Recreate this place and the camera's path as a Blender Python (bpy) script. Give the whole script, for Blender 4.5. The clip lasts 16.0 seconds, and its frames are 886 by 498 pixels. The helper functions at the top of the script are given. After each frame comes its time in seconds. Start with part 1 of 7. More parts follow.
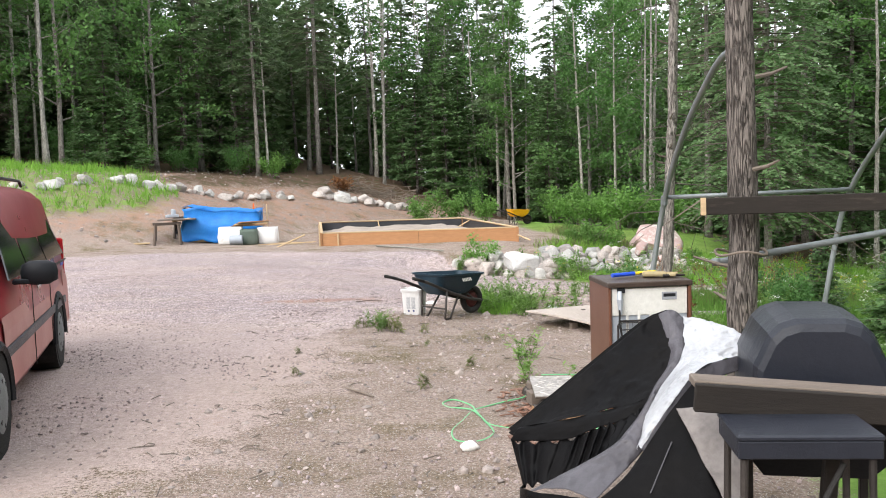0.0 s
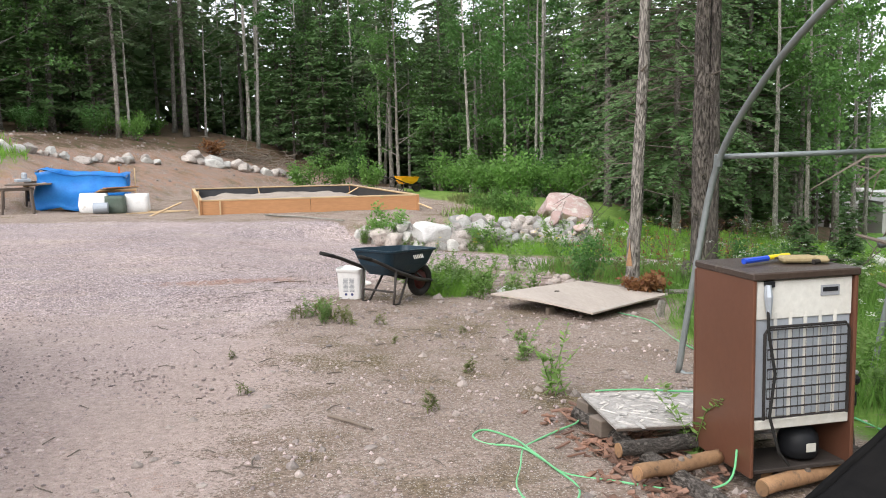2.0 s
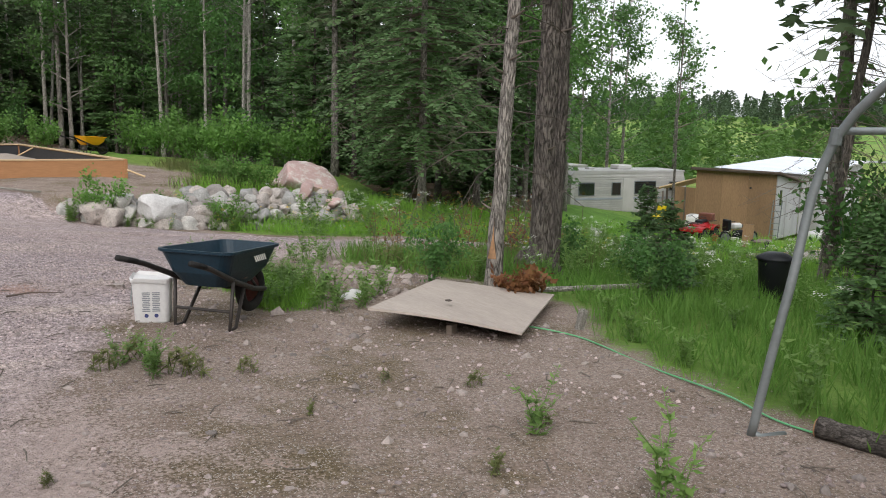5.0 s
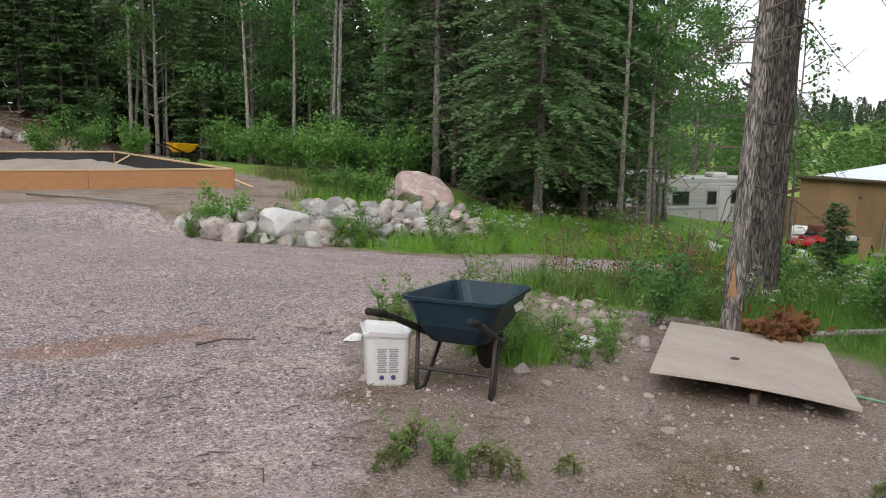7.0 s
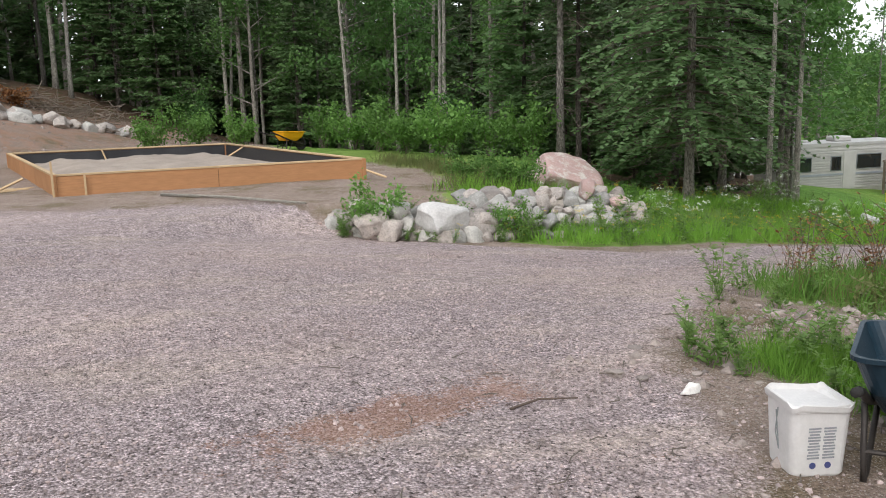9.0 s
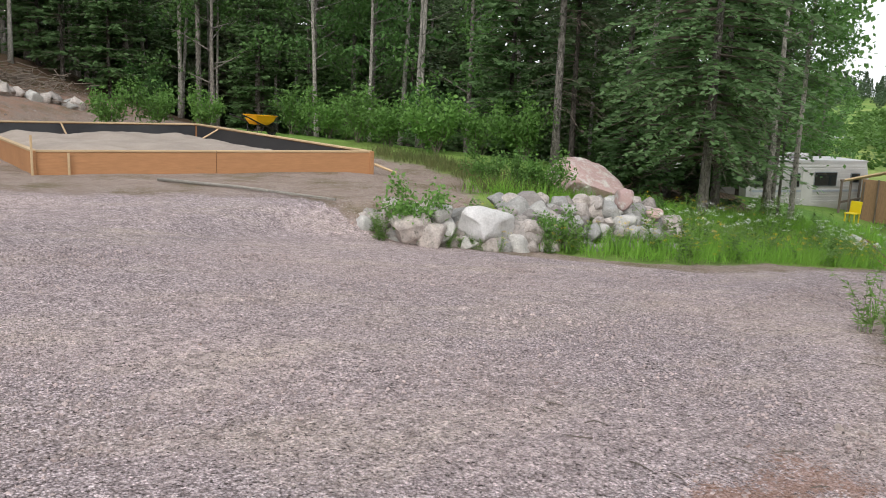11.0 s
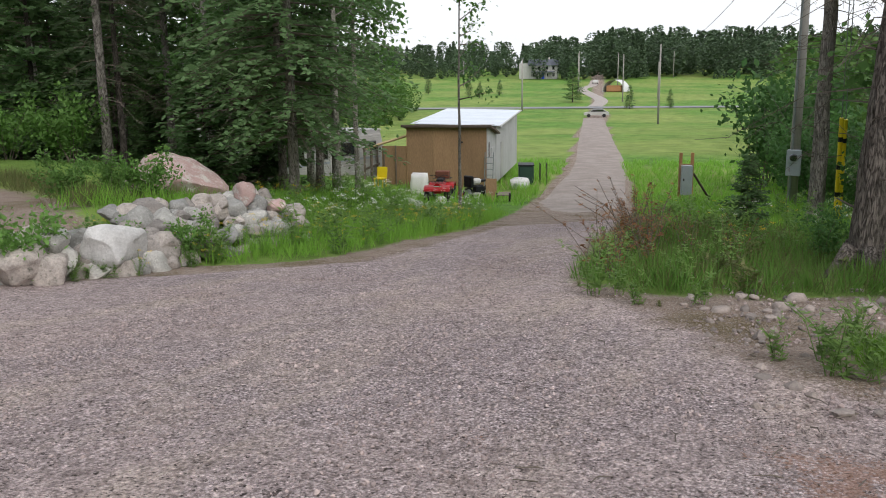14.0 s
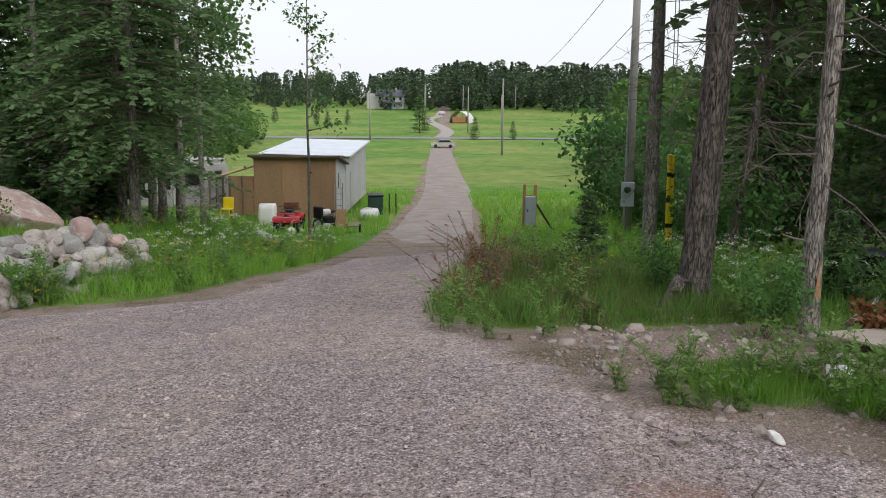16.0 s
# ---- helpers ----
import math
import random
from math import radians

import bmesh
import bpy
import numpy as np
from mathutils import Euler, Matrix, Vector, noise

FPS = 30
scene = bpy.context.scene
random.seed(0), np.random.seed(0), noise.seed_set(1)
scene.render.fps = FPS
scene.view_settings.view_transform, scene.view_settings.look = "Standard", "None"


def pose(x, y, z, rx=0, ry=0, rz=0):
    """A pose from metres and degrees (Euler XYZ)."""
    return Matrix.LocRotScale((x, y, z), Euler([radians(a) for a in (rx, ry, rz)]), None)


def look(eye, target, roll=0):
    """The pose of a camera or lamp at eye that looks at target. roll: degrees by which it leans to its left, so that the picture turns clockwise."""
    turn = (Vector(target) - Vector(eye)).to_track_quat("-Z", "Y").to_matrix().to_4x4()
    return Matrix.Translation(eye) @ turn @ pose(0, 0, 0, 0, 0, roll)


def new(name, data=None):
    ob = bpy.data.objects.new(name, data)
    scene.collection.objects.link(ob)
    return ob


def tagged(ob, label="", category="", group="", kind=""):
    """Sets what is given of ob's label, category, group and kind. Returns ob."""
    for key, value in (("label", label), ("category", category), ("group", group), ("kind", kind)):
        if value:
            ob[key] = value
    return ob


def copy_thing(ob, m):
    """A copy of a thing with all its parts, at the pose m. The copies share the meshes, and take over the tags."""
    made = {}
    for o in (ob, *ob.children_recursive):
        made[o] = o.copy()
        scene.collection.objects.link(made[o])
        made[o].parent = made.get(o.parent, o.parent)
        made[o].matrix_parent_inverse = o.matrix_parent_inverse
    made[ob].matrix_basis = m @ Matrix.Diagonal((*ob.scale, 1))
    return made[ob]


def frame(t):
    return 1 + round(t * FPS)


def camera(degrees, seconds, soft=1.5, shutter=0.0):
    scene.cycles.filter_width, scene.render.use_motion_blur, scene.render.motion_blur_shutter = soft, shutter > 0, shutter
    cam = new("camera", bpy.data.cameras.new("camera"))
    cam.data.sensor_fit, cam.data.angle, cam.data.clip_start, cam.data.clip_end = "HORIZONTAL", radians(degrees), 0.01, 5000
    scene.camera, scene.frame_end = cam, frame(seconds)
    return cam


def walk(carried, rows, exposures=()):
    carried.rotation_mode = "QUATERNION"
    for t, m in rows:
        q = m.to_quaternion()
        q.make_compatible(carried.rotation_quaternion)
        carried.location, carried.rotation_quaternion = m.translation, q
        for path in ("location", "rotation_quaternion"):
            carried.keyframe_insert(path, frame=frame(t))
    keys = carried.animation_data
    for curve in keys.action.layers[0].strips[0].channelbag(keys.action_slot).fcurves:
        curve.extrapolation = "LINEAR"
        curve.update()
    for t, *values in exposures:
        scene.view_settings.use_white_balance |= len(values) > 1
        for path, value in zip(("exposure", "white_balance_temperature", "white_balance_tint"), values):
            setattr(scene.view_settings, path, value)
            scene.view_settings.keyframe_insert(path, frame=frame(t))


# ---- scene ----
cam = camera(54.7, 16.0, 1.0)
METRES, EYE, TILT, LEAN, TURN = 14.4, 1.65, 0.0, 0.0, 0.0
ROWS = [
    (0.0, 0.0, 0.0, 0.0, -0.14, -4.2, 1.95),
    (0.5, -0.0126, 0.0342, 0.0001, -4.53, -5.13, 1.89),
    (1.0, -0.0314, 0.0632, -0.0011, -4.34, -5.84, 1.18),
    (1.5, -0.0464, 0.099, -0.005, -6.68, -6.29, -0.92),
    (2.0, -0.0636, 0.1361, -0.0056, -9.23, -6.58, 1.25),
    (2.5, -0.0835, 0.1679, -0.0059, -13.25, -9.16, 1.06),
    (3.0, -0.0954, 0.2102, -0.0066, -14.44, -10.34, 3.21),
    (3.5, -0.1063, 0.2482, -0.0095, -25.5, -11.71, 5.14),
    (6.0, -0.1478, 0.4172, -0.0082, -31.21, -8.38, -1.87),
    (6.5, -0.1601, 0.4505, -0.0074, -28.23, -8.89, -0.92),
    (7.0, -0.1757, 0.4827, -0.0073, -27.48, -8.66, -1.14),
    (7.5, -0.1871, 0.5186, -0.0074, -27.69, -9.06, -1.27),
    (8.0, -0.2008, 0.5542, -0.0042, -27.74, -10.34, -1.02),
    (8.5, -0.2202, 0.5858, -0.0013, -27.59, -10.46, -0.75),
    (9.0, -0.2365, 0.6194, 0.0011, -23.19, -10.36, 1.57),
    (9.5, -0.2581, 0.6507, 0.0022, -23.07, -10.29, 0.67),
    (12.0, -0.3426, 0.8174, 0.0011, -35.17, -11.61, 0.46),
    (12.5, -0.3472, 0.8475, 0.0014, -42.55, -11.97, 4.44),
    (13.0, -0.357, 0.8727, 0.0, -50.28, -12.38, 2.14),
    (13.5, -0.3615, 0.8948, 0.0008, -54.48, -11.9, 0.72),
    (14.0, -0.3596, 0.9109, 0.0023, -61.51, -11.6, 0.6),
    (14.5, -0.3621, 0.9137, 0.0052, -66.12, -11.61, -0.5),
    (15.0, -0.3619, 0.913, 0.0068, -69.8, -11.65, -0.87),
    (15.5, -0.3626, 0.9132, 0.0081, -71.08, -11.08, -0.96),
    (16.0, -0.363, 0.9126, 0.0086, -71.51, -9.69, -0.54),
]
walk(cam, [(t, pose(0, 0, EYE, TILT, LEAN, TURN) @ pose(METRES * x, METRES * y, METRES * z, 90 + pitch, roll, yaw)) for t, x, y, z, yaw, pitch, roll in ROWS],
     [(0, 1.38), (2, 1.18), (3.5, 1.1), (6, 0.34), (7, 0.5), (9, 0.72), (12.5, 0.6), (13.5, 0.33), (15, 0.36), (16, 0.22)])

# ---- light ----
world = bpy.data.worlds.new("sky")
scene.world = world
world.use_nodes = True
wn = world.node_tree
sky = wn.nodes.new("ShaderNodeTexSky")
sky.sky_type, sky.sun_disc = "NISHITA", False
sky.sun_elevation, sky.sun_rotation = radians(39), radians(217)
sky.air_density, sky.dust_density, sky.ozone_density = 1.0, 3.0, 1.0
veil = wn.nodes.new("ShaderNodeMix")
veil.data_type = "RGBA"
veil.inputs[0].default_value = 0.8
veil.inputs[7].default_value = (9.3, 9.6, 10.2, 1)
wn.links.new(sky.outputs[0], veil.inputs[6])
wn.links.new(veil.outputs[2], wn.nodes["Background"].inputs[0])
wn.nodes["Background"].inputs[1].default_value = 0.1
sun = new("sun", bpy.data.lights.new("sun", "SUN"))
sun.data.energy, sun.data.angle, sun.data.color = 1.4, radians(50), (1, 0.975, 0.945)
sun.matrix_world = look((-12, -16, 16), (0, 0, 0))


# ---- materials ----
def links(m, pairs):
    for a, b in pairs:
        m.node_tree.links.new(a, b)


def node(m, kind, **values):
    n = m.node_tree.nodes.new("ShaderNode" + kind)
    for key, value in values.items():
        n.inputs[key].default_value = value
    return n


def blend(m, fac, a, b, mode="MIX"):
    """A colour mix; fac, a, b are sockets or values."""
    n = m.node_tree.nodes.new("ShaderNodeMix")
    n.data_type, n.blend_type = "RGBA", mode
    for i, v in ((0, fac), (6, a), (7, b)):
        if isinstance(v, (int, float)):
            n.inputs[i].default_value = v
        elif isinstance(v, tuple):
            n.inputs[i].default_value = (*v, 1)
        else:
            m.node_tree.links.new(v, n.inputs[i])
    return n.outputs[2]


def ramp(m, fac, a, b):
    n = m.node_tree.nodes.new("ShaderNodeMapRange")
    n.inputs[1].default_value, n.inputs[2].default_value = a, b
    m.node_tree.links.new(fac, n.inputs[0])
    return n.outputs[0]


def maths(m, op, a, b=0.0):
    n = m.node_tree.nodes.new("ShaderNodeMath")
    n.operation = op
    for i, v in enumerate((a, b)):
        if isinstance(v, (int, float)):
            n.inputs[i].default_value = v
        else:
            m.node_tree.links.new(v, n.inputs[i])
    return n.outputs[0]


def place_of(m, scale=(1, 1, 1)):
    c = node(m, "TexCoord")
    n = m.node_tree.nodes.new("ShaderNodeMapping")
    n.inputs["Scale"].default_value = scale
    m.node_tree.links.new(c.outputs["Object"], n.inputs[0])
    return n.outputs[0]


def noisy(m, at, scale, detail=4.0, rough=0.6):
    n = node(m, "TexNoise", Scale=scale, Detail=detail, Roughness=rough)
    m.node_tree.links.new(at, n.inputs["Vector"])
    return n.outputs[0]


def surface(name, a, b, wear=None, rough=0.8, metal=0.0, big=1.5, fine=30.0, stretch=(1, 1, 1), bump=0.3, depth=0.01, wearing=0.6, vary=0.25, island=False, thin=0.0):
    """A worn material: two tones at a large scale, grain at a fine one, patches of wear, and relief."""
    m = bpy.data.materials.new(name)
    m.use_nodes = True
    p = m.node_tree.nodes["Principled BSDF"]
    at = place_of(m, stretch)
    n1, n2 = noisy(m, at, big), noisy(m, at, fine, 6.0, 0.7)
    col = blend(m, ramp(m, n1, 0.3, 0.7), a, b)
    if wear:
        col = blend(m, ramp(m, noisy(m, at, big * 3.1, 8.0, 0.75), wearing, wearing + 0.12), col, wear)
    grain = blend(m, ramp(m, n2, 0.25, 0.75), (1 - vary, 1 - vary, 1 - vary), (1 + vary, 1 + vary, 1 + vary))
    col = blend(m, 1.0, col, grain, "MULTIPLY")
    if island:
        chance = node(m, "NewGeometry").outputs["Random Per Island"]
    else:
        chance = node(m, "ObjectInfo").outputs["Random"]
    own = blend(m, chance, (1 - vary, 1 - vary, 1 - vary), (1 + vary, 1 + vary * 0.9, 1 + vary * 0.8))
    col = blend(m, 1.0, col, own, "MULTIPLY")
    b_ = node(m, "Bump", Strength=bump, Distance=depth)
    links(m, [(col, p.inputs["Base Color"]), (n2, b_.inputs["Height"]), (b_.outputs[0], p.inputs["Normal"])])
    r = node(m, "MapRange")
    r.inputs[3].default_value, r.inputs[4].default_value = max(0.05, rough - 0.12), min(1, rough + 0.1)
    links(m, [(n1, r.inputs[0]), (r.outputs[0], p.inputs["Roughness"])])
    p.inputs["Metallic"].default_value = metal
    p.inputs["Specular IOR Level"].default_value = 0.3
    if thin:
        t = node(m, "BsdfTranslucent")
        mix = m.node_tree.nodes.new("ShaderNodeMixShader")
        mix.inputs[0].default_value = thin
        links(m, [(col, t.inputs[0]), (p.outputs[0], mix.inputs[1]), (t.outputs[0], mix.inputs[2]),
                  (mix.outputs[0], m.node_tree.nodes["Material Output"].inputs[0])])
    return m


def glass(name, tint, rough=0.05):
    m = bpy.data.materials.new(name)
    m.use_nodes = True
    p = m.node_tree.nodes["Principled BSDF"]
    p.inputs["Base Color"].default_value = (*tint, 1)
    p.inputs["Roughness"].default_value = rough
    p.inputs["Specular IOR Level"].default_value = 0.8
    return m


def bark(name, a, b, moss=(0.16, 0.17, 0.14), island=False):
    """Rough bark in upright plates."""
    m = bpy.data.materials.new(name)
    m.use_nodes = True
    p = m.node_tree.nodes["Principled BSDF"]
    at = place_of(m, (1, 1, 0.25))
    n2 = noisy(m, at, 60.0)
    warp = blend(m, 0.12, at, node(m, "TexNoise", Scale=9.0).outputs["Color"])
    v = node(m, "TexVoronoi", Scale=30.0)
    v.feature = "DISTANCE_TO_EDGE"
    links(m, [(warp, v.inputs["Vector"])])
    plate = ramp(m, v.outputs["Distance"], 0.0, 0.16)
    col = blend(m, plate, b, a)
    col = blend(m, ramp(m, noisy(m, place_of(m), 2.3, 6.0, 0.7), 0.52, 0.66), col, moss)
    col = blend(m, 1.0, col, blend(m, n2, (0.6, 0.6, 0.6), (1.4, 1.4, 1.4)), "MULTIPLY")
    col = blend(m, 1.0, col, blend(m, node(m, "ObjectInfo").outputs["Random"], (0.75, 0.75, 0.75), (1.25, 1.22, 1.2)), "MULTIPLY")
    h = maths(m, "ADD", plate, maths(m, "MULTIPLY", n2, 0.5))
    b_ = node(m, "Bump", Strength=0.9, Distance=0.02)
    links(m, [(h, b_.inputs["Height"]), (b_.outputs[0], p.inputs["Normal"]), (col, p.inputs["Base Color"])])
    p.inputs["Roughness"].default_value = 0.95
    p.inputs["Specular IOR Level"].default_value = 0.15
    return m


def leafy(name, a, b, thin=0.35):
    """Leaves or needles, each island a little different."""
    m = bpy.data.materials.new(name)
    m.use_nodes = True
    p = m.node_tree.nodes["Principled BSDF"]
    g_ = node(m, "NewGeometry")
    col = blend(m, g_.outputs["Random Per Island"], a, b)
    col = blend(m, ramp(m, noisy(m, place_of(m), 0.9), 0.35, 0.65), col, tuple(v * 0.7 for v in b), "MIX")
    col = blend(m, 1.0, col, blend(m, node(m, "ObjectInfo").outputs["Random"], (0.75, 0.8, 0.75), (1.18, 1.25, 1.1)), "MULTIPLY")
    t = node(m, "BsdfTranslucent")
    mix = m.node_tree.nodes.new("ShaderNodeMixShader")
    mix.inputs[0].default_value = thin
    links(m, [(col, p.inputs["Base Color"]), (col, t.inputs[0]), (p.outputs[0], mix.inputs[1]), (t.outputs[0], mix.inputs[2]),
              (mix.outputs[0], m.node_tree.nodes["Material Output"].inputs[0])])
    p.inputs["Roughness"].default_value = 0.6
    p.inputs["Specular IOR Level"].default_value = 0.25
    return m


def ground_material():
    m = bpy.data.materials.new("ground")
    m.use_nodes = True
    p = m.node_tree.nodes["Principled BSDF"]
    at = place_of(m)

    def mask(name):
        n = node(m, "Attribute")
        n.attribute_name = name
        return n.outputs["Fac"]

    # pit-run gravel: two sizes of chip, pinkish grey
    v1, v2 = node(m, "TexVoronoi", Scale=66.0), node(m, "TexVoronoi", Scale=160.0)
    links(m, [(at, v1.inputs["Vector"]), (at, v2.inputs["Vector"])])
    big, mid, fine = noisy(m, at, 0.35, 5.0), noisy(m, at, 2.2, 6.0, 0.7), noisy(m, at, 45.0, 5.0, 0.7)
    sep1, sep2 = node(m, "SeparateColor"), node(m, "SeparateColor")
    links(m, [(v1.outputs["Color"], sep1.inputs[0]), (v2.outputs["Color"], sep2.inputs[0])])
    chip = blend(m, sep1.outputs[0], (0.20, 0.158, 0.155), (0.80, 0.685, 0.70))
    chip = blend(m, ramp(m, sep2.outputs[1], 0.3, 1.0), chip, (0.46, 0.382, 0.388))
    # shade in the crevices between chips, painted as a dark colour
    chip = blend(m, maths(m, "MULTIPLY", ramp(m, v1.outputs[0], 0.4, 0.7), 0.6), chip, (0.09, 0.07, 0.062))
    sandy = blend(m, mid, (0.53, 0.43, 0.405), (0.43, 0.35, 0.335))
    gravel = blend(m, maths(m, "MULTIPLY", ramp(m, big, 0.42, 0.62), 0.75), chip, sandy)
    gravel = blend(m, maths(m, "MULTIPLY", ramp(m, noisy(m, place_of(m, (0.5, 1.6, 1)), 0.8, 6.0, 0.65), 0.5, 0.68), 0.55), gravel, (0.50, 0.415, 0.35))
    gravel = blend(m, ramp(m, noisy(m, at, 34.0, 3.0, 0.6), 0.60, 0.65), gravel, (0.09, 0.072, 0.066))
    # packed sandy dirt with crumbs
    dirt = blend(m, ramp(m, mid, 0.3, 0.7), (0.22, 0.164, 0.13), (0.315, 0.25, 0.215))
    dirt = blend(m, ramp(m, noisy(m, at, 0.8, 7.0, 0.7), 0.5, 0.64), dirt, (0.15, 0.115, 0.068))
    dirt = blend(m, 1.0, dirt, blend(m, ramp(m, fine, 0.3, 0.7), (0.4, 0.39, 0.38), (1.5, 1.5, 1.5)), "MULTIPLY")
    gravel = blend(m, 1.0, gravel, blend(m, ramp(m, noisy(m, at, 9.0, 8.0, 0.8), 0.3, 0.7), (0.5, 0.49, 0.49), (1.4, 1.4, 1.4)), "MULTIPLY")
    gravel = blend(m, 1.0, gravel, blend(m, ramp(m, noisy(m, at, 38.0, 4.0, 0.7), 0.32, 0.68), (0.42, 0.41, 0.40), (1.6, 1.6, 1.6)), "MULTIPLY")
    dirt = blend(m, ramp(m, noisy(m, at, 7.0, 8.0, 0.8), 0.58, 0.64), dirt, (0.14, 0.105, 0.075))
    dirt = blend(m, ramp(m, sep2.outputs[0], 0.9, 0.93), dirt, (0.42, 0.38, 0.34))
    red = blend(m, fine, (0.27, 0.13, 0.08), (0.36, 0.20, 0.13))
    grass = blend(m, ramp(m, mid, 0.3, 0.7), (0.075, 0.17, 0.03), (0.14, 0.27, 0.05))
    grass = blend(m, ramp(m, noisy(m, at, 0.05, 4.0), 0.40, 0.60), grass, (0.205, 0.27, 0.075))
    grass = blend(m, 1.0, grass, blend(m, ramp(m, noisy(m, at, 0.45, 8.0, 0.75), 0.35, 0.65), (0.66, 0.68, 0.62), (1.28, 1.22, 1.2)), "MULTIPLY")
    grass = blend(m, 1.0, grass, blend(m, noisy(m, at, 14.0, 6.0, 0.75), (0.55, 0.55, 0.55), (1.45, 1.45, 1.4)), "MULTIPLY")
    needles = blend(m, fine, (0.055, 0.035, 0.022), (0.17, 0.11, 0.075))
    needles = blend(m, ramp(m, mid, 0.5, 0.7), needles, (0.05, 0.07, 0.025))
    edge = maths(m, "SUBTRACT", maths(m, "ADD", mid, fine), 1.0)

    def worn(name, k=0.9):
        return ramp(m, maths(m, "ADD", mask(name), maths(m, "MULTIPLY", edge, k)), 0.4, 0.6)

    col = blend(m, worn("gravel", 0.7), dirt, gravel)
    pale = blend(m, ramp(m, mid, 0.3, 0.7), (0.51, 0.41, 0.375), (0.41, 0.325, 0.295))
    pale = blend(m, 1.0, pale, blend(m, ramp(m, noisy(m, at, 26.0, 6.0, 0.75), 0.3, 0.7), (0.62, 0.61, 0.6), (1.3, 1.3, 1.3)), "MULTIPLY")
    pale = blend(m, ramp(m, noisy(m, at, 8.0, 8.0, 0.8), 0.6, 0.66), pale, (0.17, 0.125, 0.10))
    col = blend(m, maths(m, "MULTIPLY", worn("packed", 1.3), 0.72), col, pale)
    col = blend(m, maths(m, "MULTIPLY", worn("reddish", 2.0), 0.58), col, red)
    col = blend(m, worn("needles"), col, needles)
    col = blend(m, worn("grass"), col, grass)
    h = maths(m, "ADD", maths(m, "MULTIPLY", maths(m, "MULTIPLY", maths(m, "SUBTRACT", 1.0, v1.outputs[0]), mask("gravel")), 0.55), maths(m, "MULTIPLY", fine, 0.5))
    h = maths(m, "ADD", h, maths(m, "MULTIPLY", mid, 1.2))
    b_ = node(m, "Bump", Strength=1.0, Distance=0.04)
    links(m, [(h, b_.inputs["Height"]), (b_.outputs[0], p.inputs["Normal"]), (col, p.inputs["Base Color"])])
    p.inputs["Roughness"].default_value = 0.95
    p.inputs["Specular IOR Level"].default_value = 0.15
    return m


GROUND = ground_material()
BARK_SPRUCE = bark("spruce_bark", (0.165, 0.146, 0.13), (0.085, 0.075, 0.067), (0.075, 0.068, 0.062))
BARK_GREY = bark("grey_bark", (0.27, 0.25, 0.225), (0.12, 0.11, 0.10), (0.33, 0.31, 0.28))
BARK_PALE = bark("pale_bark", (0.42, 0.40, 0.36), (0.2, 0.19, 0.17), (0.3, 0.29, 0.26))
TWIG = surface("dead_twig", (0.17, 0.145, 0.12), (0.11, 0.09, 0.075), rough=0.95)
NEEDLE = leafy("spruce_needles", (0.11, 0.165, 0.09), (0.19, 0.255, 0.135), 0.45)
NEEDLE_SOFT = leafy("fir_needles", (0.115, 0.205, 0.085), (0.19, 0.30, 0.13), 0.5)
NEEDLE_PALE = leafy("hemlock_needles", (0.135, 0.23, 0.105), (0.215, 0.32, 0.155), 0.5)
LEAF = leafy("broad_leaves", (0.09, 0.185, 0.06), (0.16, 0.29, 0.09), 0.5)
LEAF_BUSH = leafy("bush_leaves", (0.10, 0.20, 0.05), (0.18, 0.32, 0.085), 0.45)
LEAF_WEED = leafy("weed_leaves", (0.14, 0.24, 0.07), (0.24, 0.36, 0.11), 0.45)
LEAF_DARK = leafy("dark_leaves", (0.06, 0.145, 0.045), (0.115, 0.225, 0.07), 0.45)
LEAF_RED = leafy("rusty_leaves", (0.22, 0.07, 0.04), (0.30, 0.14, 0.06), 0.3)
BLADE = leafy("grass_blades", (0.15, 0.32, 0.045), (0.29, 0.50, 0.09), 0.5)
BLADE_MEADOW = leafy("meadow_blades", (0.10, 0.21, 0.04), (0.20, 0.35, 0.08), 0.5)
BLADE_DRY = leafy("dry_grass", (0.22, 0.19, 0.09), (0.16, 0.19, 0.07), 0.35)
PETAL_WHITE = surface("white_petals", (0.75, 0.75, 0.7), (0.65, 0.67, 0.6), vary=0.1, thin=0.3)
PETAL_YELLOW = surface("yellow_petals", (0.7, 0.5, 0.03), (0.6, 0.45, 0.05), vary=0.1, thin=0.3)
STONE = surface("fieldstone", (0.45, 0.41, 0.38), (0.28, 0.255, 0.24), (0.15, 0.15, 0.13), big=2.6, fine=20, bump=0.8, depth=0.03, wearing=0.55, vary=0.38)
STONE_WHITE = surface("pale_stone", (0.66, 0.65, 0.64), (0.50, 0.49, 0.48), (0.3, 0.28, 0.27), big=1.8, fine=22, bump=0.6, depth=0.025)
STONE_PINK = surface("pink_granite", (0.46, 0.32, 0.295), (0.36, 0.26, 0.245), (0.55, 0.52, 0.48), big=1.2, fine=28, bump=0.5, depth=0.02, wearing=0.5)
STONE_GREY = surface("grey_lichened_stone", (0.47, 0.46, 0.44), (0.27, 0.27, 0.255), (0.60, 0.60, 0.57), big=2.2, fine=24, bump=0.8, depth=0.03, wearing=0.56, vary=0.3)
CHIP = surface("gravel_chips", (0.45, 0.375, 0.365), (0.21, 0.168, 0.16), big=0.7, fine=60, vary=0.4, island=True)
STONE_DULL = surface("dull_stones", (0.30, 0.26, 0.24), (0.215, 0.185, 0.17), big=1.5, fine=40, vary=0.35, island=True)
